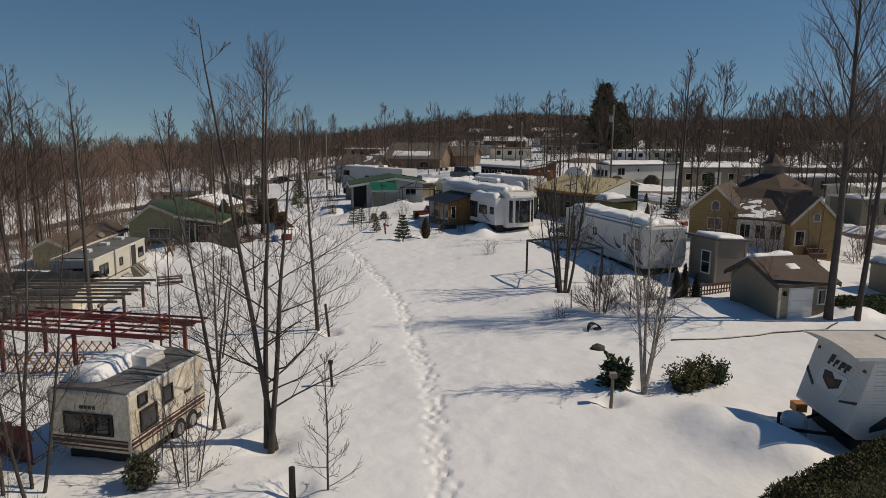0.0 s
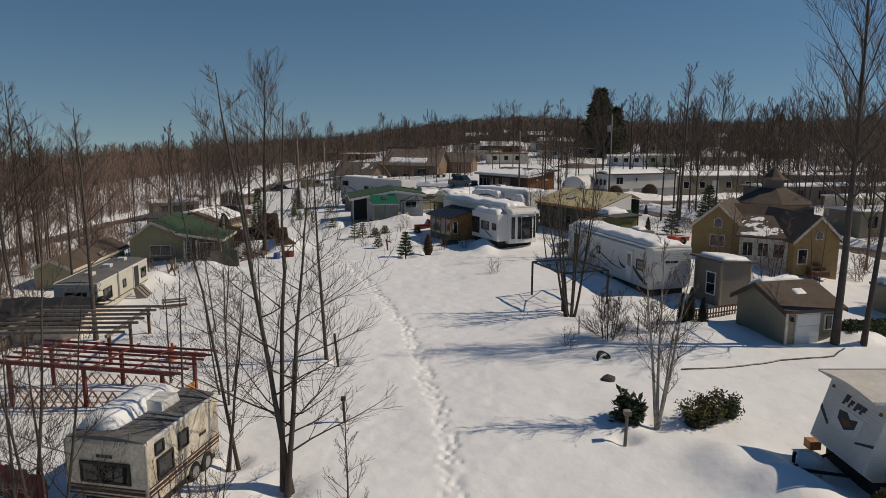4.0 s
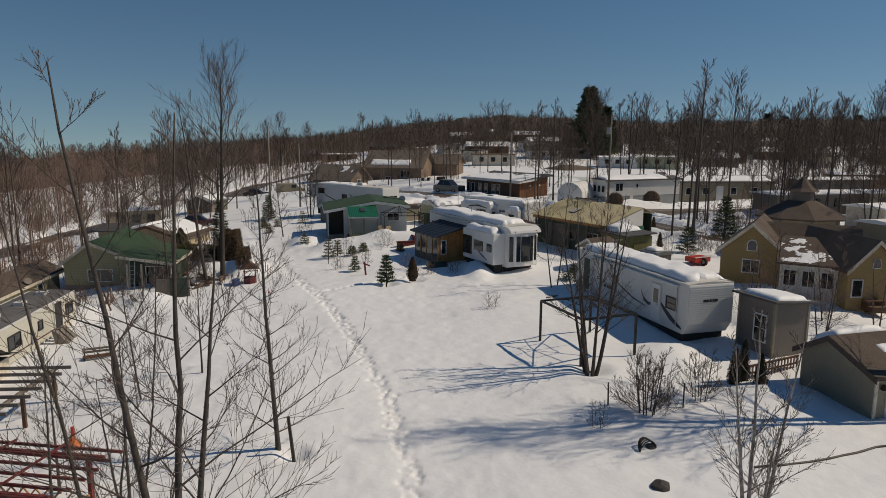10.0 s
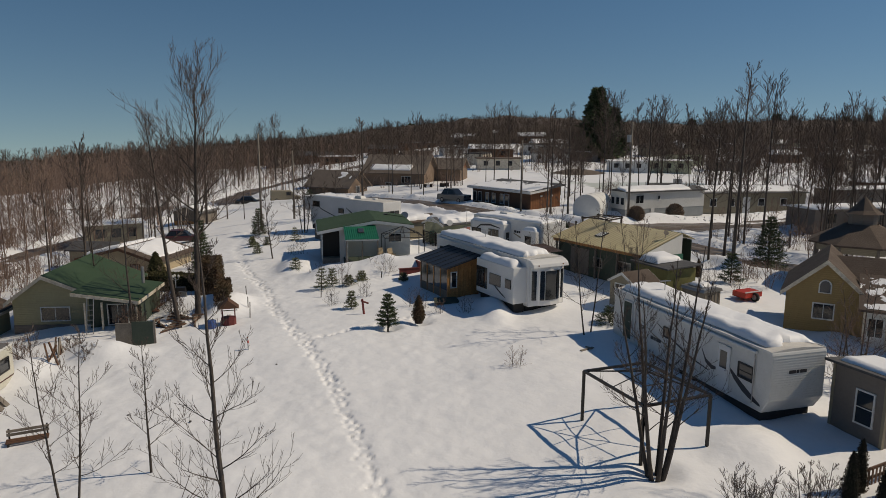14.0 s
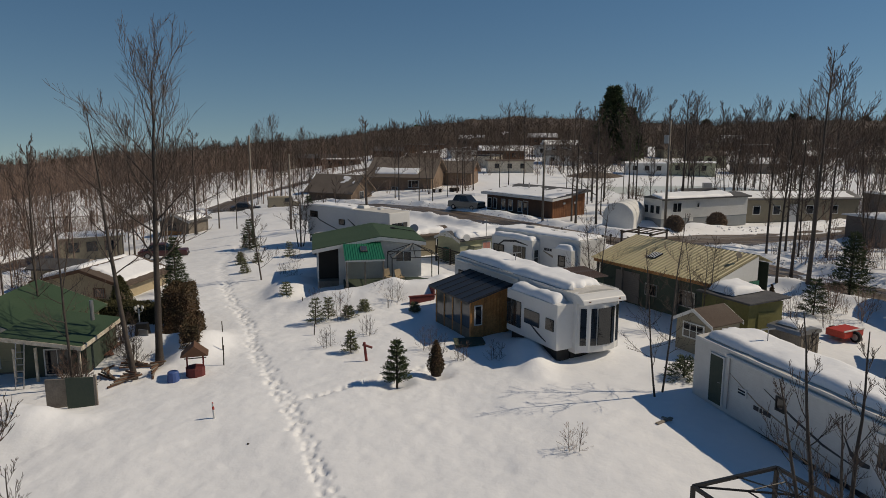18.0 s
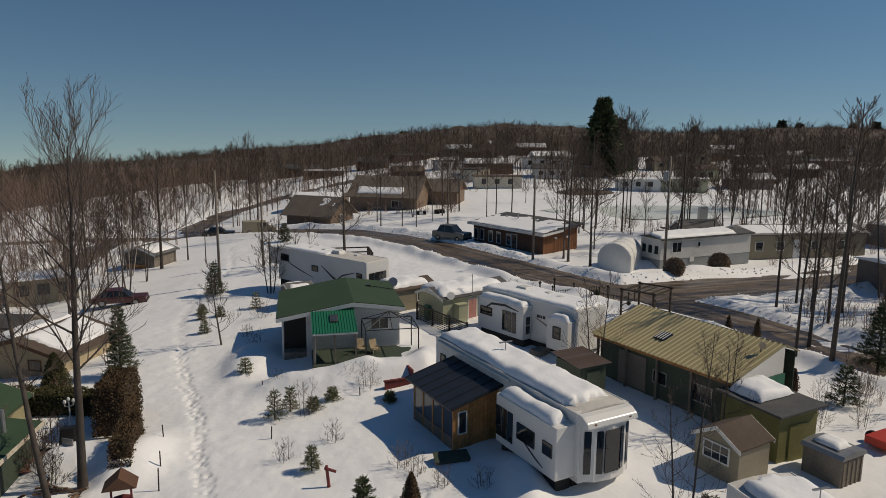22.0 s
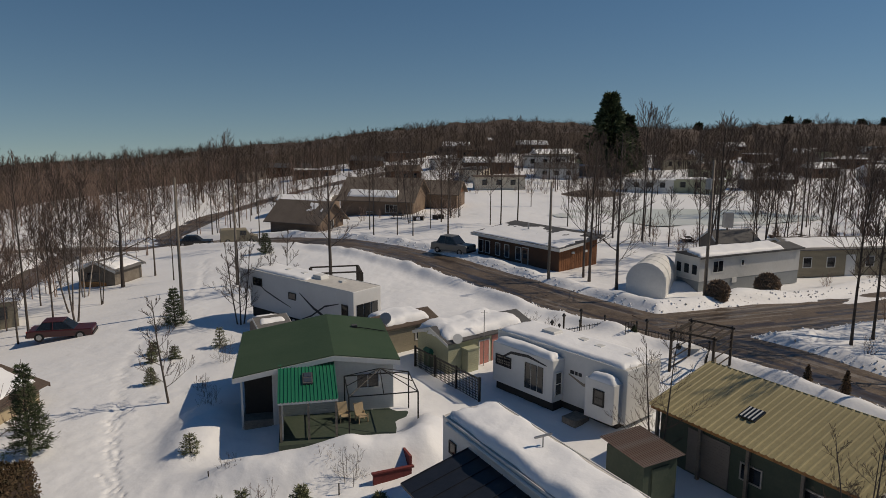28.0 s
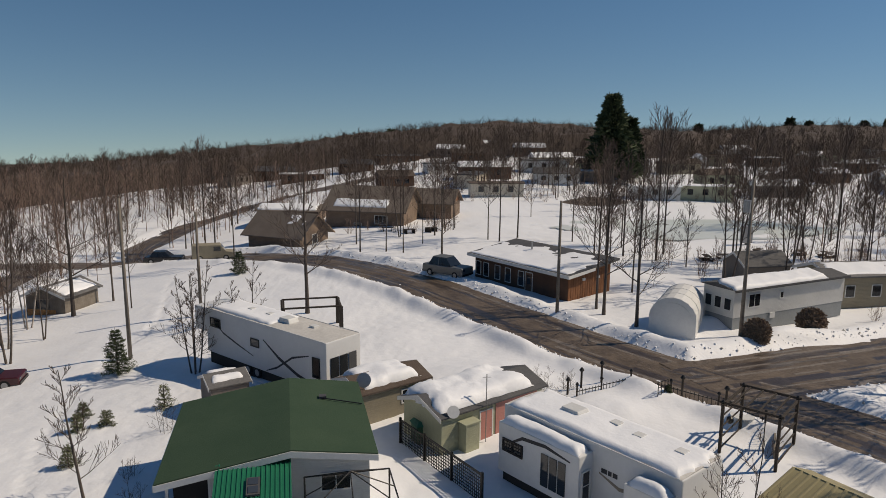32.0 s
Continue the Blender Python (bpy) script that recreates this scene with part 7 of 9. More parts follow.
bare_tree(-14.2, 55.2, 23, "tall leafless tree with a fan-shaped crown", height=13.8, r0=0.18, first=0.36, n1=22, n2=11, n3=6, spread=0.40, lean=(0.6, 0), rise=0.55, fan=0.3, twig=0.010)
bare_tree(-14.9, 54.0, 24, LB, height=12.0, r0=0.13, first=0.4, n1=16, n2=9, n3=5, spread=0.28, lean=(-1.5, 0), rise=0.36)
bare_tree(-13.3, 73.2, 25, "slender leafless sapling beside the trail", height=5.6, r0=0.055, first=0.2, n1=18, n2=7, n3=3, spread=0.32, lean=(-0.6, 0), twig=0.012, fine=1)
bare_tree(-9.2, 22.8, 26, LB, height=5.6, r0=0.045, first=0.2, n1=12, n2=6, n3=3, spread=0.3)
bare_tree(-8.6, 25.6, 27, "low spreading leafless fruit tree", height=4.6, r0=0.05, first=0.2, n1=10, n2=6, n3=4, spread=0.42, stems=2)
bare_tree(-11.2, 26.8, 49, "low spreading leafless fruit tree", height=4.2, r0=0.045, first=0.2, n1=10, n2=6, n3=3, spread=0.42)
bare_tree(23.2, 64.5, 28, LB, height=15.0, r0=0.15, first=0.45, n1=20, n2=9, n3=5, spread=0.22, lean=(0.4, 0), rise=0.42, twig=0.012, fine=1)
bare_tree(24.6, 68.9, 29, LB, height=12.6, r0=0.11, first=0.45, n1=14, n2=8, n3=4, spread=0.22, rise=0.42, twig=0.012, fine=1)
bare_tree(22.0, 66.0, 30, LB, height=11.0, r0=0.09, first=0.4, n1=14, n2=8, n3=4, spread=0.22, rise=0.42, twig=0.012, fine=1)
bare_tree(16.7, 91.9, 31, LB, height=12.5, r0=0.12, first=0.2, n1=16, n2=8, n3=4, spread=0.34, twig=0.016, fine=1)
bare_tree(15.4, 95.4, 32, LB, height=12.0, r0=0.12, first=0.25, n1=14, n2=8, n3=4, spread=0.32, twig=0.016, fine=1)
bare_tree(-7.4, 99.3, 33, LB, height=11.5, r0=0.16, first=0.3, n1=18, n2=9, n3=5, spread=0.38, rise=0.42, twig=0.016, fine=1)
bare_tree(4.7, 119.7, 34, LB, height=9.0, r0=0.12, first=0.3, n1=14, n2=8, n3=4, spread=0.3, twig=0.012, fine=1)
bare_tree(-12.8, 87.4, 35, LB, height=7.0, r0=0.06, first=0.2, n1=12, n2=6, n3=3, spread=0.3, stems=4, twig=0.014, fine=1)
bare_tree(-10.1, 89.8, 36, LB, height=6.2, r0=0.05, first=0.25, n1=12, n2=6, n3=3, spread=0.28, stems=2, twig=0.014, fine=1)
bare_tree(-29.0, 106.9, 37, LB, height=12.5, r0=0.17, first=0.3, n1=18, n2=9, n3=5, spread=0.42, twig=0.017, fine=1)
bare_tree(-31.5, 104.0, 38, "pale leaning leafless birches beside the timber shed", BARK_BIRCH, height=8.0, r0=0.08, first=0.4, n1=10, n2=5, n3=3, spread=0.22, stems=3, twig=0.016, fine=1)
bare_tree(8.0, 48.4, 39, "slim leafless tree beside the white trailer", height=7.2, r0=0.055, first=0.25, n1=14, n2=6, n3=3, spread=0.24, stems=2, twig=0.007)
bare_tree(9.2, 63.0, 40, "leafless tree between the trailers", height=5.8, r0=0.06, first=0.2, n1=12, n2=8, n3=4, spread=0.36, stems=2, twig=0.007)
bare_tree(13.0, 56.4, 41, "leafless tree against the shelter wall", height=5.0, r0=0.05, first=0.2, n1=12, n2=7, n3=4, spread=0.32, stems=3, twig=0.007)
for k, (x, y, h) in enumerate(((20.7, 40.9, 4.6), (18.0, 41.7, 4.8), (22.9, 40.1, 4.6), (19.3, 39.0, 3.2), (16.4, 41.0, 3.4))):
    bare_tree(x, y, 42 + 90 * k, "leafless twiggy tree in front of the yellow cottage", None, TWIG_RED, height=h, r0=0.05, first=0.15, n1=12, n2=7, n3=4, spread=0.4, stems=2 + k % 2, twig=0.006)
bare_tree(28.5, 99.3, 44, LB, height=14.0, r0=0.15, first=0.4, n1=16, n2=8, n3=4, spread=0.28, twig=0.017, fine=1)

# mid-distance trees: a few shapes, each tree a thing of its own
MID = [bare_tree(200 + i, -400, 60 + i, LB, name="bare_tree", group="bare trees among the lots", height=10.5 + i % 3, r0=0.085, first=0.3 + 0.05 * (i % 3), n1=17, n2=8, n3=4, spread=0.36, stems=1 + (i == 4), twig=0.018, rise=0.55, fan=0.14 * (i % 3), fine=1) for i in range(6)]
bpy.context.view_layer.update()
FOOT = []
for ob in list(scene.collection.objects):
    if ob.type == "MESH" and ob.parent and not ob.name.startswith(("crown", "trunk")):
        c = np.array([ob.matrix_world @ Vector(p) for p in ob.bound_box])
        FOOT.append((*(c.min(0)[:2] - 0.7), *(c.max(0)[:2] + 0.7)))
FOOT = np.array(FOOT)


def free(x, y, gap=1.5):
    """Away from roads, buildings and the open snow between the lots."""
    if float(road_distance(np.array([x]), np.array([y]))[0]) < gap or np.any((FOOT[:, 0] < x) & (FOOT[:, 1] < y) & (x < FOOT[:, 2]) & (y < FOOT[:, 3])):
        return False
    return True


rs = np.random.RandomState(77)
ZONES = [(28, 52, 99, 118, 26), (27, 46, 56, 80, 18), (-36, -25, 56, 102, 17), (-44, -25, 34, 60, 16), (-30, -24, 90, 118, 4), (-12, 16, 122, 142, 16), (32, 66, 40, 96, 40), (14, 34, 122, 132, 3), (54, 84, 112, 150, 26), (13, 20, 97, 108, 8), (20, 34, 104, 124, 8), (-30, -12, 124, 150, 10), (29, 46, 28, 52, 18)]
for x0, x1, y0, y1, n in ZONES:
    for k in range(n):
        x, y = x0 + rs.rand() * (x1 - x0), y0 + rs.rand() * (y1 - y0)
        if not free(x, y, 1.2):
            continue
        i = rs.randint(6)
        s = 0.6 + rs.rand() * 0.55
        m = pose(x, y, gz(x, y), 0, 0, rs.rand() * 360)
        ob = copy_thing(MID[i], m)
        ob.scale = (s, s, s)
for ob in MID:
    for o in (*ob.children_recursive, ob):
        bpy.data.objects.remove(o)


# ---- woods ----
def woods(name, label, variants, spots, material):
    Vs, Qs, n = [], [], 0
    rr = np.random.RandomState(3)
    for x, y, s in spots:
        V, Q = variants[rr.randint(len(variants))]
        a = rr.rand() * 6.28
        c, sn = math.cos(a), math.sin(a)
        W = V * s
        W = np.stack([W[:, 0] * c - W[:, 1] * sn + x, W[:, 0] * sn + W[:, 1] * c + y, W[:, 2] + gz(x, y)], -1)
        Vs.append(W)
        Qs.append(Q + n)
        n += len(W)
    tagged(new(name, fast_mesh(name, np.concatenate(Vs), np.concatenate(Qs), material)), label, "woods", kind="stuff")


def variant(seed, **kw):
    limbs, tw = grow(np.random.RandomState(seed), **kw)
    return join([(P[::3] if len(P) > 6 else P[[0, -1]], R[::3] if len(P) > 6 else R[[0, -1]], 3) for P, R, s in limbs + tw])


near_var = [variant(100 + i, height=10.0, r0=0.06, first=0.2, n1=16, n2=6, n3=0, spread=0.32, twig=0.018, rise=0.5, fan=0.12) for i in range(6)]
far_var = [variant(120 + i, height=9.5, r0=0.075, first=0.25, n1=12, n2=4, n3=0, spread=0.44, twig=0.038, rise=0.45, fan=0.1) for i in range(5)]
rs = np.random.RandomState(8)
spots = []
for x0, x1, y0, y1, n in ((-100, -45, 40, 135, 560), (-60, -34, 8, 60, 190), (-46, -33, 56, 130, 120), (-85, -40, 135, 210, 260), (52, 120, 50, 150, 180), (-36, -24, 140, 200, 36), (-26, -14, 165, 215, 20)):
    for k in range(n):
        x, y = x0 + rs.rand() * (x1 - x0), y0 + rs.rand() * (y1 - y0)
        if free(x, y):
            spots.append((x, y, 0.5 + 0.5 * rs.rand()))
woods("bare_woods", "dense reddish-brown leafless woods beside the lots", near_var, spots, WOODS_RED)
# low brush between the lots
brush_var = [variant(170 + i, height=2.2, r0=0.022, first=0.1, n1=6, n2=4, n3=0, spread=0.5, stems=4, twig=0.011, rise=0.6) for i in range(5)]
spots = []
for x0, x1, y0, y1, n in ((-46, -32, 40, 82, 230), (-32, -24, 40, 62, 45), (-52, -37, 82, 130, 130), (-100, -52, 40, 135, 380), (22, 34, 52, 76, 70), (30, 60, 56, 98, 120), (26, 60, 98, 122, 90), (-30, -24, 24, 42, 40), (27, 50, 34, 56, 110), (-25, -19, 60, 72, 16), (-22, 8, 138, 166, 60), (-40, 60, 168, 235, 420)):
    for k in range(n):
        x, y = x0 + rs.rand() * (x1 - x0), y0 + rs.rand() * (y1 - y0)
        if free(x, y, 0.6):
            spots.append((x, y, 0.4 + 0.8 * rs.rand()))
woods("brush", "reddish leafless brush and saplings between the lots", brush_var, spots, WOODS_RED)
FIELD = [(46, 140, 26, 14), (6, 158, 14, 12)]
spots = []
for k in range(2500):
    y = 148 + 108 * rs.rand()
    x = (rs.rand() * 2 - 1) * (90 + y * 0.62) + 15
    inside = any(((x - cx) / rx) ** 2 + ((y - cy) / ry) ** 2 < 1 for cx, cy, rx, ry in FIELD)
    if free(x, y, 2) and not inside and not (-25 < x < 8 and y < 172) and rs.rand() < (0.22 if y < 172 else 0.55 if y < 205 else 1.0):
        spots.append((x, y, 0.55 + 0.5 * rs.rand()))
woods("far_woods", "distant brown leafless woods covering the hill", far_var, spots, FAR_WOOD)


# fine bare crowns standing out of the hill's closed woods
def brush(seed):
    rb = np.random.RandomState(seed)
    rows = [(np.array([(0, 0, 0), (rb.normal(0, 0.3), rb.normal(0, 0.3), 9.0)]), np.array([0.12, 0.04]), 3)]
    for k in range(13):
        z, a, l = 3.0 + 5.4 * rb.rand(), rb.rand() * 6.28, 1.3 + 2.0 * rb.rand()
        e = 0.7 + 0.5 * rb.rand()
        rows.append((np.array([(0, 0, z), (math.cos(a) * math.cos(e) * l, math.sin(a) * math.cos(e) * l, z + math.sin(e) * l)]), np.array([0.055, 0.03]), 3))
    return join(rows)


spots = []
for k in range(4600):
    x, y = -420 + 760 * rs.rand(), 242 + 110 * rs.rand() ** 0.8
    spots.append((x, y, 0.62 + 0.22 * rs.rand()))
for k in range(900):
    x, y = -170 - 420 * rs.rand(), 130 + 190 * rs.rand()
    spots.append((x, y, 0.62 + 0.25 * rs.rand()))
woods("hill_trees", "fine bare crowns of the trees on the wooded hill", [brush(150 + i) for i in range(8)], spots, FAR_WOOD)


def canopy():
    """The far woods' closed brown crowns on the hill and in the flat country beside it."""
    xs, ys = np.concatenate([np.arange(-2600, -420, 60.0), np.arange(-420, 420, 3.0), np.arange(440, 2600, 60.0)]), np.concatenate([np.arange(120, 400, 3.0), np.arange(400, 3500, 60.0)])
    X, Y = np.meshgrid(xs, ys)
    X = X + 1.2 * vnoise(X, Y, 2.0, 21)
    start = np.interp(X, [-2600, -110, -80, -40, 160, 260], [120, 120, 200, 238, 238, 190])
    ramp = np.clip((Y - start) / 12, 0, 1)
    Z = base_height(X, Y) + hill(X, Y) + ramp * (4.6 + 1.0 * vnoise(X, Y, 3.5, 22) + 1.2 * np.abs(vnoise(X, Y, 2.0, 23)) + 1.0 * vnoise(X, Y, 30, 24)) - (1 - ramp) * 1.5
    idx = np.arange(X.size).reshape(X.shape)
    Q = np.stack([idx[:-1, :-1], idx[:-1, 1:], idx[1:, 1:], idx[1:, :-1]], -1).reshape(-1, 4)
    tagged(new("hill_woods", fast_mesh("hill_woods", np.stack([X, Y, Z], -1).reshape(-1, 3), Q, FAR_WOOD)), "brown wooded hill on the horizon", "woods", kind="stuff")


canopy()


# ---- evergreens, hedges and shrubs ----
def leaf_mesh(name, P, size, material, rs, up=0.0):
    """Small leaf blades, each a bent pair of triangles, at points P."""
    n = len(P)
    d = rs.normal(0, 1, (n, 3)) + [0, 0, up]
    d /= np.linalg.norm(d, axis=1, keepdims=True)
    s = np.cross(d, rs.normal(0, 1, (n, 3)))
    s /= np.linalg.norm(s, axis=1, keepdims=True) + 1e-9
    L = (size * (0.7 + 0.6 * rs.rand(n)))[:, None]
    V = np.stack([P, P + d * L * 0.5 + s * L * 0.22, P + d * L, P + d * L * 0.5 - s * L * 0.22], 1).reshape(-1, 3)
    Q = np.arange(n * 4).reshape(-1, 4)
    return fast_mesh(name, V, Q, material)


def spruce(x, y, h, seed, label, wide=0.32, n=2600, name="spruce_sapling", group="", leaf=0.11, whorl=None, needle=None, fat=0.09):
    """A conifer: a stem with whorls of boughs, needles brushed along them."""
    rs = np.random.RandomState(seed)
    r = thing(name, x, y, rs.rand() * 360, label, "conifer", group)
    part("trunk", Mesh().tube([(0, 0, -0.3), (0, 0, h * 0.6), (0, 0, h)], [0.03 + 0.012 * h, 0.02 + 0.006 * h, 0.008], 6), BARK, r)
    P, D = [], []
    whorls = whorl or max(6, int(h * 4))
    boughs = Mesh()
    for k in range(whorls):
        f = 0.06 + 0.9 * k / whorls
        for j in range(6):
            L = h * wide * (1 - f) ** 0.85 * (0.65 + 0.6 * rs.rand()) + 0.05
            a = j * 1.05 + rs.rand() * 0.8
            tip = np.array([math.cos(a) * L, math.sin(a) * L, h * f + L * (0.1 + 0.35 * f)])
            root = np.array([0, 0, h * f])
            boughs.tube([root, tip], [0.012, 0.004], 3, False)
            m = max(6, int(1.7 * n / whorls / 6 * (1.4 - f)))
            t = rs.rand(m) ** 0.6
            P.append(root + (tip - root) * t[:, None] + rs.normal(0, 0.012 + 0.10 * L, (m, 3)) * [1, 1, 0.45])
            D.append((tip - root) / np.linalg.norm(tip - root) + rs.normal(0, 0.45, (m, 3)))
    P, D = np.concatenate(P), np.concatenate(D)
    D /= np.linalg.norm(D, axis=1, keepdims=True)
    S = np.cross(D, rs.normal(0, 1, D.shape))
    S /= np.linalg.norm(S, axis=1, keepdims=True) + 1e-9
    Ln = (leaf * (0.7 + 0.8 * rs.rand(len(P))))[:, None]
    V = np.stack([P, P + D * Ln * 0.5 + S * Ln * fat, P + D * Ln, P + D * Ln * 0.5 - S * Ln * fat], 1).reshape(-1, 3)
    tagged(part("branchwork", boughs, BARK, r), kind="stuff")
    tagged(part("needles", fast_mesh("needles", V, np.arange(len(V)).reshape(-1, 4), needle or NEEDLE), needle or NEEDLE, r), kind="stuff")
    return r


def leafy(name, x, y, rz, label, shape, n, leaf, material, seed, category="shrub", group="", core=None):
    """A dense bush: a lumpy inner body, by default coloured dark as shade, under many small leaves. shape:
    ('box'|'cone'|'ball', x size, y size, height).
    """
    rs = np.random.RandomState(seed)
    kind_, sx, sy, h = shape
    r = thing(name, x, y, rz, label, category, group)
    u = rs.rand(n, 3)
    if kind_ == "box":
        P = np.stack([(u[:, 0] - 0.5) * sx, (u[:, 1] - 0.5) * sy, u[:, 2] * h], -1)
        f = rs.randint(0, 3, n)
        P[f == 0, 1] = np.sign(P[f == 0, 1]) * sy / 2
        P[f == 1, 2] = h
        P[f == 2, 0] = np.sign(P[f == 2, 0]) * sx / 2
        P[:, 2] += 0.08 * vnoise(P[:, 0] * 1.0, P[:, 1], 0.5, seed) * (P[:, 2] > h * 0.6)
        P[:, 0:2] *= (1 - 0.16 * (P[:, 2:3] / h) ** 3)
        inner = Mesh().box(-sx * 0.44, -sy * 0.4, -0.2, sx * 0.44, sy * 0.4, h * 0.9)
    else:
        a = u[:, 0] * 2 * math.pi
        z = u[:, 1]
        prof = np.where(z < 0.25, 0.75 + z, (1 - (z - 0.25) / 0.75) ** 0.75) if kind_ == "cone" else np.sqrt(np.clip(1 - (2 * z - 0.9) ** 2 / 1.25, 0.02, 1))
        rad = prof * (0.82 + 0.22 * u[:, 2]) * (1 + 0.1 * np.sin(3 * a + seed))
        P = np.stack([np.cos(a) * rad * sx / 2, np.sin(a) * rad * sy / 2, z * h], -1)
        zz = np.linspace(0, 0.97, 7)
        pr = [np.where(q < 0.25, 0.75 + q, (1 - (q - 0.25) / 0.75) ** 0.75) if kind_ == "cone" else math.sqrt(max(0.02, 1 - (2 * q - 0.9) ** 2 / 1.25)) for q in zz]
        inner = Mesh().tube([(0, 0, q * h - (0.15 if q == 0 else 0)) for q in zz], [max(0.02, float(p) * min(sx, sy) * 0.4) for p in pr], 10)
    part("inner_growth", inner, core or FOLIAGE_SHADE, r)
    tagged(part("leaves", leaf_mesh("leaves", P, leaf, material, rs, 0.2), material, r), kind="stuff")
    return r


# dark core colours that paint the shade deep inside bushes and hedges
FOLIAGE_SHADE = mat("shaded_foliage", (0.022, 0.024, 0.012), 0.95, amount=0.5, bump=0.3)
TWIG_SHADE = mat("shaded_twigs", (0.05, 0.032, 0.022), 0.95, amount=0.5, bump=0.3)

for k, (x, y, h, w) in enumerate(((-7.4, 60.5, 1.6, 0.3), (-6.8, 61.4, 1.3, 0.32), (-4.9, 55.2, 1.1, 0.3), (-4.8, 62.3, 0.7, 0.5), (-10.2, 66.6, 1.2, 0.34), (-5.6, 61.2, 0.7, 0.55), (-1.8, 61.6, 0.6, 0.4), (-15.3, 76.2, 1.1, 0.3), (-12.9, 82.0, 1.5, 0.3), (-17.1, 81.8, 0.9, 0.4), (-15.3, 80.4, 0.9, 0.4), (-16.6, 80.0, 1.1, 0.3))):
    spruce(x, y, h, 300 + k, "small green spruce sapling poking out of the snow", w, 900, group="conifer saplings", leaf=0.12, needle=NEEDLE_PALE)
spruce(-2.5, 50.9, 2.0, 318, "small bushy green spruce standing in the snow", 0.27, 3600, group="conifer saplings", leaf=0.12)
spruce(9.6, 50.0, 1.1, 319, "low spreading dark spruce beside the trailer", 0.75, 1800, group="conifer saplings", leaf=0.12)
spruce(-17.9, 88.5, 3.1, 320, "young green spruce beside a utility pole", 0.28, 4000, "spruce", leaf=0.15)
spruce(-17.9, 68.3, 4.6, 321, "tall slim green spruce beside the cedar hedge", 0.2, 5000, "spruce", leaf=0.16)
spruce(-16.9, 118.0, 2.6, 322, "young spruce by the road", 0.34, 2500, "spruce", leaf=0.18)
spruce(26.0, 64.5, 4.2, 323, "green spruce beside bare shrubs", 0.3, 5000, "spruce", leaf=0.18)
spruce(20.9, 59.8, 2.2, 324, "young green spruce among bare shrubs", 0.36, 2500, "spruce", leaf=0.14)
spruce(47.9, 197.0, 19.5, 325, "tall dark green white pine above the bare woods", 0.27, 9000, "pine", leaf=1.3, whorl=20, fat=0.16)
spruce(54.0, 203.0, 14.0, 326, "dark green pine beside the tall pine", 0.24, 5000, "pine", leaf=1.2, whorl=16, fat=0.16)
for k, (x, y, h) in enumerate(((168, 330, 12), (174, 326, 10), (205, 335, 12), (212, 330, 13), (218, 338, 11), (226, 332, 12), (130, 335, 11), (-2, 320, 8), (20, 322, 8))):
    spruce(x, y, h * 0.72, 330 + k, "distant dark conifer on the wooded hill", 0.26, 1600, "conifer", "conifers on the hill", leaf=1.4, whorl=12, fat=0.2)

leafy("cedar_cone", -0.8, 51.8, 0, "small brown-tinged conical cedar in the snow", ("cone", 0.75, 0.75, 1.45), 3000, 0.08, CEDAR_BROWN, 401, core=TWIG_SHADE)
for k, (x, y, h) in enumerate(((11.95, 32.85, 1.6), (12.55, 33.35, 1.75), (12.85, 32.55, 1.45))):
    leafy("dwarf_cypress", x, y, 0, "slim dark green dwarf cypress in the snow", ("cone", 0.55, 0.55, h), 2200, 0.06, CYPRESS_DARK, 410 + k, group="dwarf cypresses")
def ragged_bush(name, x, y, rz, label, clumps, material, seed, leaf=0.12, group="", core=0.62):
    """Leafy sprays round several leaning stems: clumps of (x, y, radius, height)."""
    rb = np.random.RandomState(seed)
    r = thing(name, x, y, rz, label, "shrub", group)
    P, stems, inner = [], Mesh(), Mesh()
    for cx, cy, rad, h in clumps:
        for k in range(9):
            a, q = rb.rand() * 6.28, rad * (0.35 + 0.75 * rb.rand())
            tip = np.array([cx + math.cos(a) * q, cy + math.sin(a) * q, h * (0.55 + 0.55 * rb.rand())])
            root = np.array([cx * 0.8, cy * 0.8, -0.15])
            stems.tube([root, tip], [0.018, 0.006], 4, False)
            m = int(150 * rad / 0.5)
            t = 0.3 + 0.75 * rb.rand(m, 1)
            P.append(root + (tip - root) * t + rb.normal(0, 0.07 + 0.09 * rad, (m, 3)))
        if core:
            inner.tube([(cx, cy, -0.1), (cx, cy, h * 0.35), (cx, cy, h * core)], [rad * 0.6, rad * 0.62, rad * 0.2], 9)
    P = np.concatenate(P)
    P[:, 2] = np.abs(P[:, 2])
    if core:
        # filler coloured as the shade between the sprays
        part("inner_growth", inner, FOLIAGE_SHADE, r)
    tagged(part("stems", stems, BARK, r), kind="stuff")
    tagged(part("leaves", leaf_mesh("leaves", P, leaf, material, rb, 0.3), material, r), kind="stuff")
    return r


ragged_bush("evergreen_bush", 8.75, 21.9, 25, "low dark evergreen bush with ragged sprays in the snow", ((-0.45, 0, 0.55, 0.75), (0.2, 0.05, 0.55, 0.8)), CEDAR, 420, group="evergreen bushes")
ragged_bush("evergreen_bush", 9.75, 22.45, 20, "low dark green evergreen bush in the snow", ((0, 0, 0.5, 0.78),), NEEDLE, 422, group="evergreen bushes")
ragged_bush("rhododendron", 6.2, 22.1, 0, "open broad-leaved evergreen bush with drooping leaves", ((0, 0, 0.45, 0.7),), NEEDLE, 423, leaf=0.26, core=0)
leafy("cedar_hedge", 10.35, 15.3, 31, "clipped cedar hedge beside the white trailer", ("box", 6.8, 1.0, 0.95), 16000, 0.09, CEDAR, 424, "hedge")
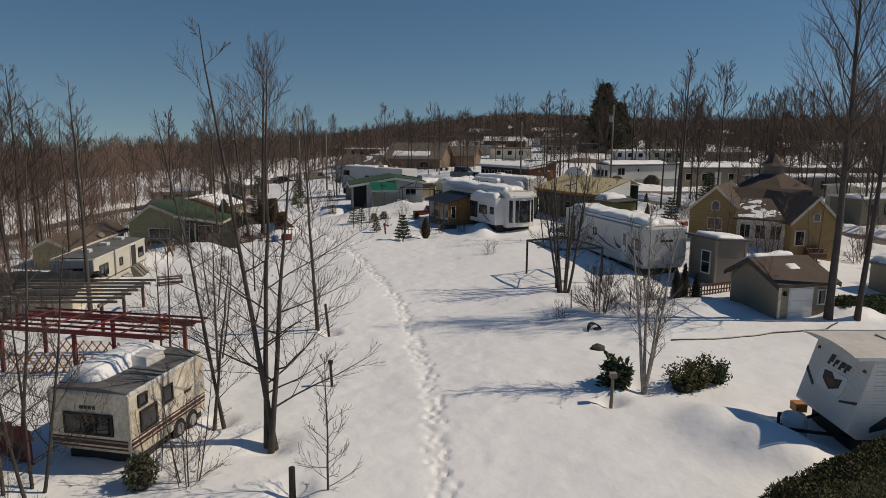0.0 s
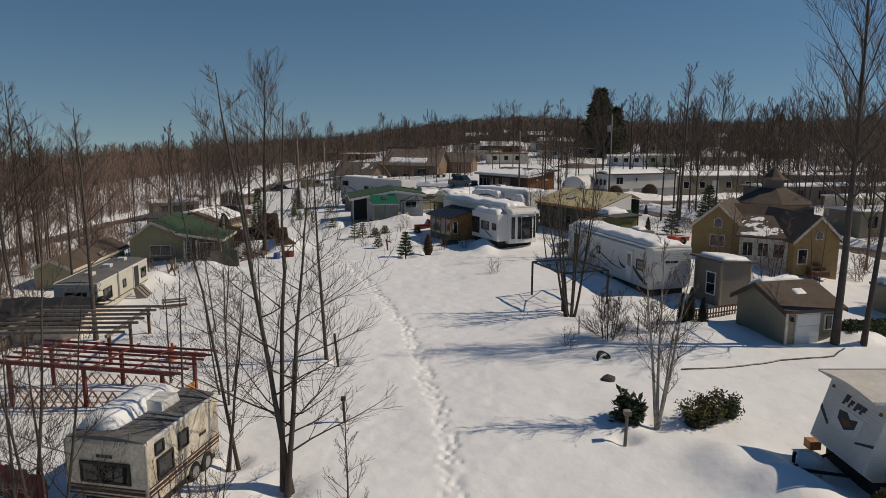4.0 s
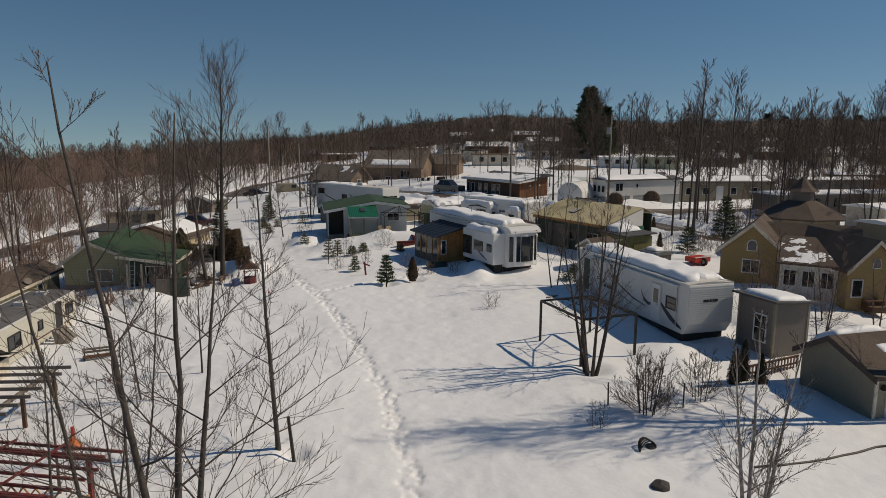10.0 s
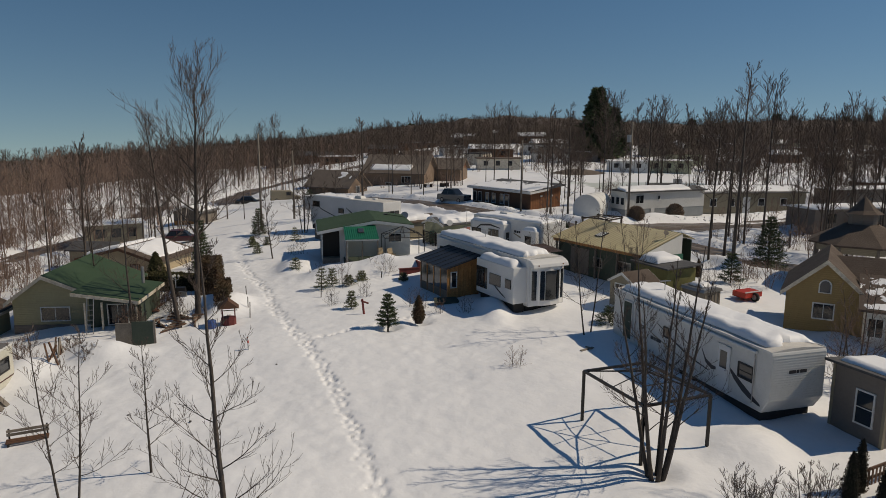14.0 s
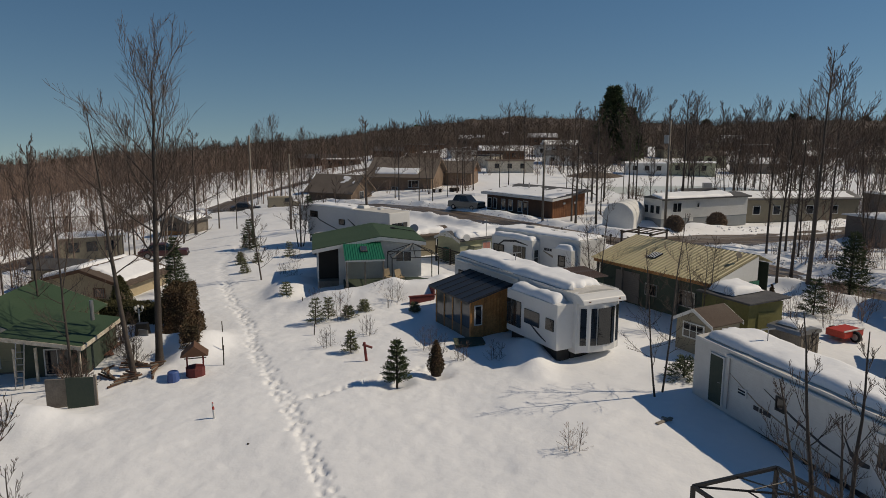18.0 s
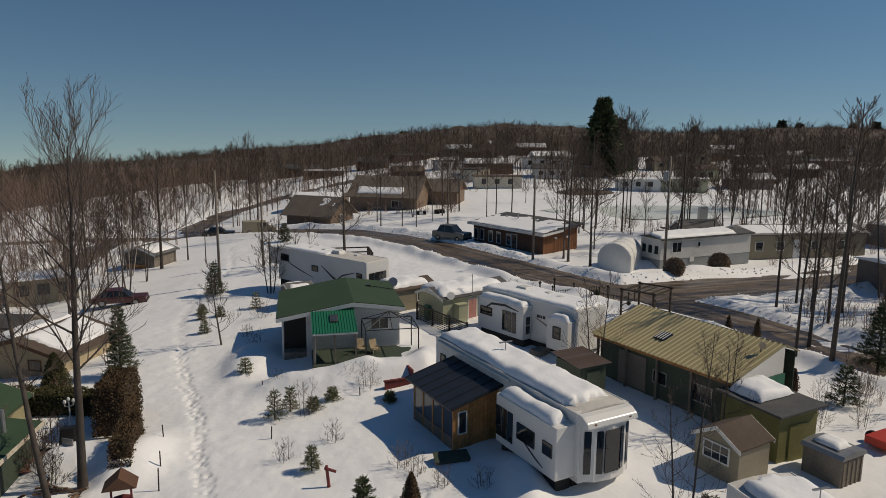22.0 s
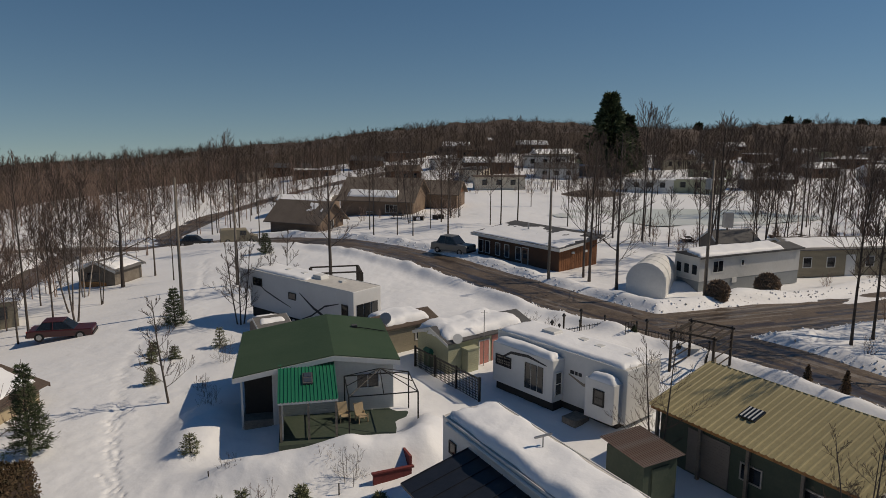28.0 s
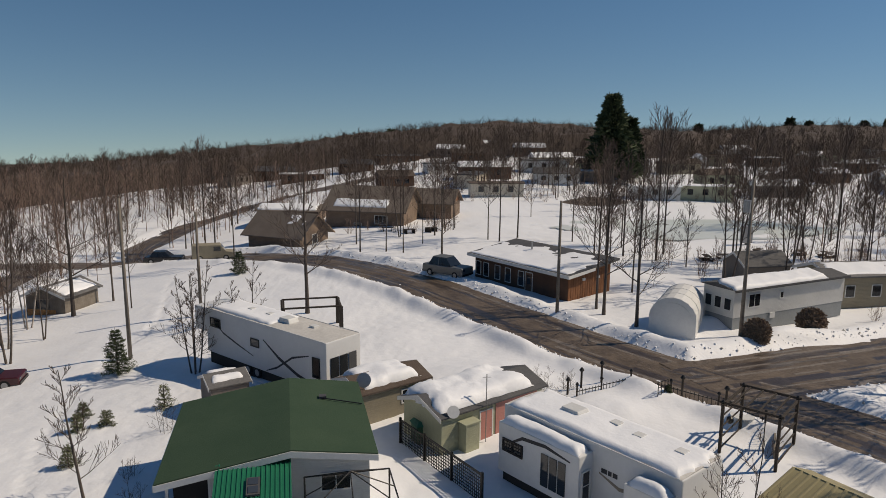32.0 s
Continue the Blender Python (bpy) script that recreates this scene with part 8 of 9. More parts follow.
leafy("cedar_hedge", 20.9, 31.2, 12, "low dark cedar hedge behind the garage", ("box", 4.4, 0.9, 0.8), 6000, 0.12, NEEDLE, 425, "hedge")
leafy("cedar_hedge", -18.8, 63.3, -6, "low dark green cedar hedge", ("box", 7.0, 1.1, 1.25), 12000, 0.13, CEDAR, 426, "hedge")
leafy("cedar_hedge", -15.2, 61.3, 8, "tall winter-browned cedar at the hedge end", ("box", 1.5, 3.2, 2.4), 9000, 0.13, CEDAR_BROWN, 427, "hedge", core=TWIG_SHADE)
leafy("cedar_column", -20.8, 66.5, 0, "green cedar behind the hedge", ("cone", 1.6, 1.6, 2.4), 4000, 0.13, CEDAR, 428)
leafy("cedar_column", -13.2, 57.3, 12, "slim winter-browned cedar row by the trail", ("box", 0.9, 3.4, 1.5), 5000, 0.12, CEDAR_BROWN, 429, core=TWIG_SHADE)
for k, (x, y, s) in enumerate(((23.4, 87.9, 1.65), (28.6, 90.2, 1.75))):
    leafy("round_bush", x, y, 0, "clipped round leafless brown bush", ("ball", s, s, s * 0.98), 5000, 0.2, BUSH_BROWN, 440 + k, group="round bushes", core=BUSH_BROWN)
for k, (x, y, h) in enumerate(((19.3, 61.5, 1.2), (20.4, 71.2, 1.2), (21.8, 70.1, 1.3))):
    leafy("cedar_cone", x, y, 0, "winter-burnt russet cedar by the road", ("cone", 0.5, 0.5, h), 900, 0.09, CEDAR_BROWN, 450 + k, group="russet cedars", core=TWIG_SHADE)
rs = np.random.RandomState(19)
for k, (x, y, h) in enumerate(((-4.3, 57.6, 1.0), (-1.2, 55.0, 1.1), (-0.6, 54.4, 0.9), (-6.0, 60.8, 1.8), (-3.0, 63.2, 1.6), (-4.0, 64.2, 1.2), (-6.2, 56.2, 0.9), (0.4, 53.4, 0.8), (2.0, 53.0, 0.8), (-12.0, 74.6, 0.8), (5.6, 29.5, 0.9), (3.6, 44.2, 0.9), (-8.0, 64.5, 1.0), (-10.6, 71.4, 1.4), (-11.8, 78.8, 1.6), (17.9, 57.2, 1.6), (19.0, 58.6, 1.8), (20.2, 57.4, 1.5), (-7.6, 17.2, 1.9), (-6.4, 16.4, 1.7), (-10.2, 14.6, 2.4), (5.5, 78.4, 1.5), (7.4, 80.4, 1.6), (4.6, 80.2, 1.4), (8.8, 80.6, 1.2))):
    bare_tree(x, y, 500 + k, "thin leafless twigs of a young shrub in the snow", None, TWIG_RED if k % 2 else TWIG, category="shrub", name="bare_shrub", group="leafless shrubs", height=h, r0=0.014, first=0.15, n1=8, n2=5, n3=2, spread=0.4, stems=4, twig=0.004)
for k, (x, y, h) in enumerate(((-11.6, 15.2, 7.5), (-12.6, 16.2, 8.5), (-10.9, 16.0, 5.5), (-13.6, 18.0, 9.0), (-15.2, 20.5, 9.5), (-17.5, 24.0, 10.0), (-21.5, 30.0, 10.5), (-23.5, 35.0, 10.0), (-8.2, 24.6, 5.4), (-11.2, 33.5, 6.0), (-9.8, 36.0, 4.6), (-24.0, 44.0, 11.0), (-27.5, 38.0, 12.0), (-17.0, 52.5, 9.5), (-22.4, 60.0, 9.0), (-25.0, 66.0, 10.0))):
    bare_tree(x, y, 540 + k, LB, name="bare_tree", group="bare trees among the lots", height=h, r0=0.02 + 0.005 * h, first=0.28, n1=15, n2=7, n3=3, spread=0.28, stems=1 + (k % 3 == 0), rz=k * 37, twig=0.006, fine=1)

# the evergreen shrub by the old camper
leafy("evergreen_bush", -7.6, 16.4, 0, "straggly olive-green shrub beside the old camper", ("ball", 0.8, 0.8, 0.75), 700, 0.13, NEEDLE_PALE, 460, core=TWIG_SHADE)


# ---- posts, stakes and garden things ----
def stake(x, y, h, label, material, r=0.05, lean=(0.0, 0.0), name="stake", group=""):
    s = thing(name, x, y, 0, label, "stake", group)
    part("post", Mesh().tube([(0, 0, -0.4), (lean[0], lean[1], h)], [r, r * 0.9], 7), material, s)
    return s


stake(-4.6, 28.5, 1.25, "dark wooden stake leaning beside a slim tree", GREY_WOOD_DARK := mat("dark_wet_wood", (0.05, 0.04, 0.032), 0.85, amount=0.5, bump=0.4), 0.06, (-0.15, 0))
s = stake(-3.6, 22.7, 0.75, "short dark wooden post with a cap", GREY_WOOD_DARK, 0.05, (-0.05, 0))
part("cap", B(-0.13, -0.08, 0.72, 0.03, 0.08, 0.84), GREY_WOOD_DARK, s)
stake(-3.6, 16.0, 0.55, "charred stump standing in the snow", GREY_WOOD_DARK, 0.09)
s = stake(-9.4, 48.0, 0.7, "white stake with a red tip in the snow", TRIM_WHITE, 0.045, (-0.06, 0))
part("red_tip", Mesh().tube([(-0.045, 0, 0.45), (-0.062, 0, 0.73)], [0.05, 0.03], 7), RED_PLASTIC := mat("red_plastic", (0.45, 0.04, 0.025), 0.5, amount=0.3, bump=0.1), s)
s = stake(-4.0, 53.8, 0.85, "rough dark red wooden cross post in the snow", RED_PAINT, 0.07, (-0.12, 0))
part("arm", Mesh().tube([(-0.2, 0, 0.75), (0.25, 0.02, 0.58)], 0.06, 6), RED_PAINT, s)
s = stake(5.7, 20.8, 0.85, "weathered wooden post with a small box top", GREY_WOOD, 0.06, (0.02, 0))
part("box", B(-0.08, -0.1, 0.82, 0.14, 0.12, 0.98), GREY_WOOD, s)
for k, (x, y, h) in enumerate(((-8.7, 64.1, 0.6), (-3.4, 62.6, 0.5), (-10.9, 54.5, 0.9), (-12.0, 58.4, 1.0), (-11.4, 56.2, 0.8), (-7.2, 58.5, 0.5), (6.4, 31.0, 1.0), (9.1, 30.8, 1.0))):
    stake(x, y, h, "thin dark garden stake in the snow", GREY_WOOD_DARK, 0.03, (0.04 * (k % 3 - 1), 0), group="garden stakes")

o = thing("garden_lantern", -12.2, 29.7, 0, "faded orange bell-shaped garden ornament with a red cap", "ornament")
part("body", Mesh().tube([(0, 0, -0.1), (0, 0, 0.1), (0, 0, 0.35), (0, 0, 0.5)], [0.3, 0.28, 0.12, 0.08], 12), ORANGE_PLASTIC, o)
part("cap", Mesh().tube([(0.02, 0, 0.5), (0.02, 0, 0.8)], [0.07, 0.06], 8), RED_PLASTIC, o)
b = thing("park_bench", -15.55, 39.1, 24, "dark slatted wooden bench half buried in snow", "bench")
for k in range(3):
    part("slat", B(-0.7, k * 0.14, 0.08, 0.7, k * 0.14 + 0.1, 0.13), BROWN_WOOD, b)
for k in range(2):
    part("back_slat", B(-0.7, 0.46, 0.2 + k * 0.14, 0.7, 0.5, 0.3 + k * 0.14), GREY_WOOD, b)
for sx in (-0.65, 0.6):
    part("leg", B(sx, 0.0, -0.3, sx + 0.06, 0.46, 0.08), BLACK_METAL, b)
    part("back_post", B(sx, 0.5, -0.3, sx + 0.06, 0.55, 0.48), BLACK_METAL, b)


def boulder(x, y, s, seed, label):
    rs = np.random.RandomState(seed)
    bm = bmesh.new()
    bmesh.ops.create_icosphere(bm, subdivisions=2, radius=1.0)
    for v in bm.verts:
        v.co *= 1 + 0.22 * noise.noise(v.co * 1.7 + Vector((seed, 0, 0)))
        v.co = Vector((v.co.x * s, v.co.y * s * 0.8, v.co.z * s * 0.62))
    me = bpy.data.meshes.new("rock")
    bm.to_mesh(me)
    bm.free()
    me.materials.append(ROCK)
    ob = new("rock", me)
    ob.matrix_basis = pose(x, y, gz(x, y) + s * 0.2, 0, 0, seed * 40)
    tagged(ob, label, "rock")


boulder(6.4, 25.6, 0.32, 1, "dark bare rock in the snow")
boulder(6.9, 27.9, 0.24, 2, "small dark rock with dead stalks in the snow")
for k, (x, y) in enumerate(((-13.5, 36.6), (-11.0, 37.2), (-12.6, 41.0), (-9.8, 40.0), (-7.6, 45.8))):
    boulder(x, y, 0.06, 3 + k, "small dark stone lying on the snow")
w = thing("wire_basket", 6.75, 27.7, 20, "overturned dark wire basket in the snow", "basket")
for k in range(5):
    a = k * 0.35
    part("wire", Mesh().tube([(0.32 * math.cos(t), 0.3 * math.sin(t) * math.sin(a), 0.05 + 0.34 * math.sin(t)) for t in np.linspace(0, math.pi, 9)], 0.022, 4), GREY_WOOD_DARK, w)
c = thing("black_cable", 9.6, 26.5, 0, "thick black cable lying across the snow", "cable")
pts = [(0, 0), (1.0, 0.15), (2.9, 0.7), (4.8, 1.4), (6.2, 1.55), (7.3, 1.7), (8.2, 2.6), (8.6, 3.0)]
cab = []
for (x0, y0), (x1, y1) in zip(pts, pts[1:]):
    for t in np.linspace(0, 1, 5)[:-1]:
        px, py = x0 + (x1 - x0) * t, y0 + (y1 - y0) * t
        cab.append((px, py, float(snow_height(np.array([9.6 + px]), np.array([26.5 + py]))[0]) - gz(9.6, 26.5) + 0.03))
part("line", Mesh().tube(cab, 0.035, 6), BLACK_METAL, c)

# wishing well, patio and garden seat at the left lot
g = thing("wishing_well", -11.8, 53.2, 15, "dark red wooden wishing well with a small gable roof", "wishing well")
part("base", Mesh().tube([(0, 0, -0.4), (0, 0, 0.4)], 0.42, 8), RED_PAINT, g)
for sx in (-0.38, 0.32):
    part("post", B(sx, -0.04, 0.4, sx + 0.07, 0.04, 1.15), RED_PAINT, g)
part("roof", Mesh().prism([(-0.6, 1.0), (0.6, 1.0), (0.0, 1.5)], -0.45, 0.45, "y"), BROWN_WOOD, g)
part("crank", Mesh().tube([(-0.45, 0, 0.8), (0.5, 0, 0.8)], 0.03, 6), GREY_WOOD_DARK, g)
t = thing("plastic_barrel", -12.6, 52.6, 0, "blue plastic barrel beside the wishing well", "barrel")
part("body", Mesh().tube([(0, 0, -0.3), (0, 0, 0.1), (0, 0, 0.42), (0, 0, 0.46)], [0.24, 0.27, 0.24, 0.2], 12), BLUE_PLASTIC, t)
p = thing("patio", -16.6, 57.6, 8, "red brick paver patio cleared of snow", "patio", kind="structure")
brick = B(0, 0, 0.0, 0.27, 0.27, 0.05).data("paver", BRICK_RED)
for i in range(11):
    for j in range(8):
        part("paver", brick, BRICK_RED, p, at=pose(i * 0.28 - 1.5, j * 0.28 - 1.1, 0.16 + 0.004 * ((i * 7 + j * 3) % 5)))
q = thing("garden_armchair", -15.9, 57.2, -20, "grey metal garden armchair on the patio", "chair")
part("seat", B(-0.3, -0.28, 0.55, 0.3, 0.28, 0.6), STEEL, q)
part("backrest", B(-0.3, 0.26, 0.6, 0.3, 0.31, 1.15), STEEL, q)
for sx in (-0.3, 0.25):
    for sy in (-0.28, 0.24):
        part("leg", B(sx, sy, 0.2, sx + 0.05, sy + 0.05, 0.8), STEEL, q)
q = thing("barbecue", -16.3, 58.6, 10, "black covered barbecue on the patio", "barbecue")
part("cover", Mesh().hull8([(-0.4, -0.3, 0.2), (0.4, -0.3, 0.2), (0.4, 0.3, 0.2), (-0.4, 0.3, 0.2)], [(-0.3, -0.22, 1.2), (0.3, -0.22, 1.2), (0.3, 0.22, 1.2), (-0.3, 0.22, 1.2)]), BLACK_METAL, q, bevel=0.06)
l = thing("garden_lamp", -17.6, 61.4, 0, "white three-armed garden lamp before the hedge", "lamp")
part("post", Mesh().tube([(0, 0, -0.3), (0, 0, 1.3)], 0.04, 6), TRIM_WHITE, l)
for a in (0, 2.1, 4.2):
    part("arm", Mesh().tube([(0, 0, 1.1), (0.22 * math.cos(a), 0.22 * math.sin(a), 1.2), (0.22 * math.cos(a), 0.22 * math.sin(a), 1.3)], 0.025, 5), TRIM_WHITE, l)
    part("globe", Mesh().tube([(0.22 * math.cos(a), 0.22 * math.sin(a), 1.3), (0.22 * math.cos(a), 0.22 * math.sin(a), 1.4), (0.22 * math.cos(a), 0.22 * math.sin(a), 1.5)], [0.05, 0.09, 0.05], 8), TRIM_WHITE, l)
for k, (x, y, a) in enumerate(((-14.9, 53.0, 10), (-14.0, 53.9, 60), (-16.0, 53.6, 100), (-15.2, 54.8, 150))):
    e = thing("wood_pile", x, y, a, "loose heap of weathered boards and branches", "wood pile", "heaps beside the house")
    for j in range(7):
        part("board", Mesh().tube([(-0.6 + 0.1 * j, -0.7 + 0.15 * j, 0.02 + 0.07 * j), (0.5 + 0.08 * (j % 3), 0.5 - 0.12 * j, 0.1 + 0.06 * j)], 0.05, 5), GREY_WOOD if j % 2 else BROWN_WOOD, e)

# brown deck rail left of the porch room
d = thing("deck_rail", -1.55, 63.3, 20, "dark red-brown wooden deck rail beside the porch room", "railing")
part("front_panel", B(-0.6, -0.05, -0.1, 1.0, 0.05, 0.45), RED_PAINT, d)
part("side_panel", B(0.95, 0.05, -0.1, 1.05, 1.6, 0.9), RED_PAINT, d)
part("rail", B(-0.65, -0.08, 0.45, 1.1, 0.08, 0.52), RED_PAINT, d)
d = thing("plastic_sled", 0.9, 55.3, 10, "dark green plastic sled leaning in the snow", "sled")
part("body", Mesh().hull8([(-0.7, -0.25, -0.05), (0.7, -0.25, -0.05), (0.6, 0.25, 0.1), (-0.6, 0.25, 0.1)], [(-0.8, -0.35, 0.12), (0.8, -0.35, 0.12), (0.75, 0.3, 0.3), (-0.75, 0.3, 0.3)]), GREEN_PAINT, d, bevel=0.05)


# ---- utility poles ----
def utility_pole(x, y, h, label, box=False, arm=False):
    r = thing("utility_pole", x, y, 0, label, "utility pole", "utility poles")
    part("post", Mesh().tube([(0, 0, -0.5), (0, 0, h)], [0.14, 0.09], 9), GREY_WOOD, r, smooth=True)
    if box:
        part("transformer", Mesh().tube([(-0.3, 0, h - 2.2), (-0.3, 0, h - 1.4)], 0.24, 12), STEEL, r)
        part("bracket", B(-0.3, -0.04, h - 1.9, 0.0, 0.04, h - 1.8), STEEL, r)
    if arm:
        part("cross_arm", B(-0.9, -0.05, h - 0.5, 0.9, 0.05, h - 0.38), GREY_WOOD, r)
        for k in (-0.8, 0.0, 0.8):
            part("insulator", Mesh().tube([(k, 0, h - 0.38), (k, 0, h - 0.25)], 0.05, 6), STEEL, r)
    return r


utility_pole(-18.3, 91.6, 10.9, "tall grey wooden utility pole beside the trail")
utility_pole(-16.3, 101.4, 8.6, "grey wooden utility pole beyond the trail")
utility_pole(11.8, 95.4, 8.6, "grey wooden utility pole beside the road")
utility_pole(22.8, 88.9, 10.8, "grey utility pole with a transformer by the mobile home", True)


# ---- cars ----
def car(x, y, rz, label, material, L=4.4, W=1.75, H=1.45, van=False, name="car"):
    r = thing(name, x, y, rz, label, "car")
    h1 = H * 0.58
    low = [(-L / 2, 0.3), (L / 2, 0.3), (L / 2, h1 * 0.9), (L / 2 - 0.1, h1), (-L / 2 + 0.1, h1 + 0.03), (-L / 2, h1 * 0.85)]
    if van:
        low = [(-L / 2, 0.3), (L / 2, 0.3), (L / 2, 0.95), (L / 2 - 0.9, 1.1), (L / 2 - 1.5, H), (-L / 2 + 0.05, H), (-L / 2, H - 0.2)]
    m = Mesh()
    m.prism(low, -W / 2, W / 2, "y")
    part("body", m, material, r, bevel=0.07)
    if van:
        part("windscreen", Mesh().hull8([(L / 2 - 1.0, -W / 2 + 0.12, 1.14), (L / 2 - 0.9, -W / 2 + 0.12, 1.12), (L / 2 - 0.9, W / 2 - 0.12, 1.12), (L / 2 - 1.0, W / 2 - 0.12, 1.14)], [(L / 2 - 1.5, -W / 2 + 0.2, H - 0.1), (L / 2 - 1.42, -W / 2 + 0.2, H - 0.1), (L / 2 - 1.42, W / 2 - 0.2, H - 0.1), (L / 2 - 1.5, W / 2 - 0.2, H - 0.1)]), PANE, r)
        for s in (-1, 1):
            part("side_window", B(L / 2 - 2.3, s * W / 2 - 0.02, 1.15, L / 2 - 1.5, s * W / 2 + 0.02, H - 0.2), PANE, r)
    else:
        cab = Mesh().hull8([(-L * 0.36, -W / 2 + 0.06, h1), (L * 0.22, -W / 2 + 0.06, h1), (L * 0.22, W / 2 - 0.06, h1), (-L * 0.36, W / 2 - 0.06, h1)], [(-L * 0.26, -W / 2 + 0.22, H), (L * 0.06, -W / 2 + 0.22, H), (L * 0.06, W / 2 - 0.22, H), (-L * 0.26, W / 2 - 0.22, H)])
        part("glasshouse", cab, PANE, r, bevel=0.05)
        part("roof", B(-L * 0.26, -W / 2 + 0.2, H - 0.03, L * 0.06, W / 2 - 0.2, H + 0.03), material, r, bevel=0.025)
        for s in (-1, 1):
            part("pillar", Mesh().tube([(-0.1 * L, s * (W / 2 - 0.05), h1), (-0.1 * L, s * (W / 2 - 0.2), H)], 0.04, 5), material, r)
    for fx in (-0.31, 0.31):
        for s in (-1, 1):
            t = part("wheel", Mesh().tube([(fx * L, s * (W / 2 - 0.2), 0.33), (fx * L, s * (W / 2 + 0.01), 0.33)], 0.33, 14), RUBBER, r)
            part("rim", Mesh().tube([(fx * L, s * (W / 2), 0.33), (fx * L, s * (W / 2 + 0.02), 0.33)], 0.2, 10), STEEL, t)
    for s in (-1, 1):
        part("headlamp", B(L / 2 - 0.04, s * W * 0.34 - 0.16, h1 * 0.72, L / 2 + 0.015, s * W * 0.34 + 0.16, h1 * 0.9), PANE_SKY, r)
        part("tail_lamp", B(-L / 2 - 0.015, s * W * 0.38 - 0.1, h1 * 0.7, -L / 2 + 0.04, s * W * 0.38 + 0.1, h1 * 0.95), RED_PLASTIC, r)
    part("bumper", B(-L / 2 - 0.06, -W / 2 + 0.05, 0.32, -L / 2 + 0.03, W / 2 - 0.05, 0.5), BLACK_METAL, r)
    part("bumper", B(L / 2 - 0.03, -W / 2 + 0.05, 0.3, L / 2 + 0.06, W / 2 - 0.05, 0.48), BLACK_METAL, r)
    return r


car(-26.3, 88.9, 12, "dark red car parked in the snow", CAR_RED, 4.4, 1.75, 1.4)
car(-29.0, 131.2, 5, "black sedan parked on the road edge", CAR_BLACK, 4.5, 1.8, 1.45)
car(-22.6, 129.4, 15, "dusty tan van parked on the road", TAN_SIDING, 4.8, 1.9, 1.9, True, name="van")
car(4.6, 110.2, -40, "silver off-road car parked beside the brown cabin", CAR_SILVER, 4.7, 1.85, 1.85, name="car")

# carport frame beyond the far trailer
f = thing("carport_frame", -8.2, 92.6, 10, "dark wooden frame with stone posts behind the trailer", "frame")
for a, b in ((0, 0), (4.0, 0), (4.0, 2.6), (0, 2.6)):
    part("post", B(a - 0.14, b - 0.14, -0.4, a + 0.14, b + 0.14, 2.2), GREY_WOOD_DARK, f)
for p0, p1 in (((0, 0), (4.0, 0)), ((4.0, 0), (4.0, 2.6)), ((4.0, 2.6), (0, 2.6)), ((0, 2.6), (0, 0))):
    part("beam", Mesh().tube([(*p0, 2.25), (*p1, 2.25)], 0.08, 4), GREY_WOOD_DARK, f)


# ---- fences and the small garden by the road ----
def lattice_fence():
    x0, y0, x1, y1 = -0.2, 75.6, 2.9, 70.4
    L = math.hypot(x1 - x0, y1 - y0)
    r = thing("lattice_fence", x0, y0, math.degrees(math.atan2(y1 - y0, x1 - x0)), "black lattice fence between the cottage and the trailer", "fence")
    n = 3
    for k in range(n + 1):
        part("post", B(k * L / n - 0.05, -0.05, -0.4, k * L / n + 0.05, 0.05, 1.35), BLACK_METAL, r)
    for k in range(n):
        a, b = k * L / n + 0.06, (k + 1) * L / n - 0.06
        m = Mesh()
        for j in range(16):
            u = a + (b - a) * j / 15
            m.box(u - 0.02, -0.012, 0.1, u + 0.02, 0.0, 1.2)
        for j in range(9):
            z = 0.1 + 1.1 * j / 8
            m.box(a, 0.0, z - 0.02, b, 0.012, z + 0.02)
        tagged(part("lattice_panel", m, BLACK_METAL, r), kind="stuff")
        part("rail", B(a, -0.03, 1.2, b, 0.03, 1.28), BLACK_METAL, r)


lattice_fence()


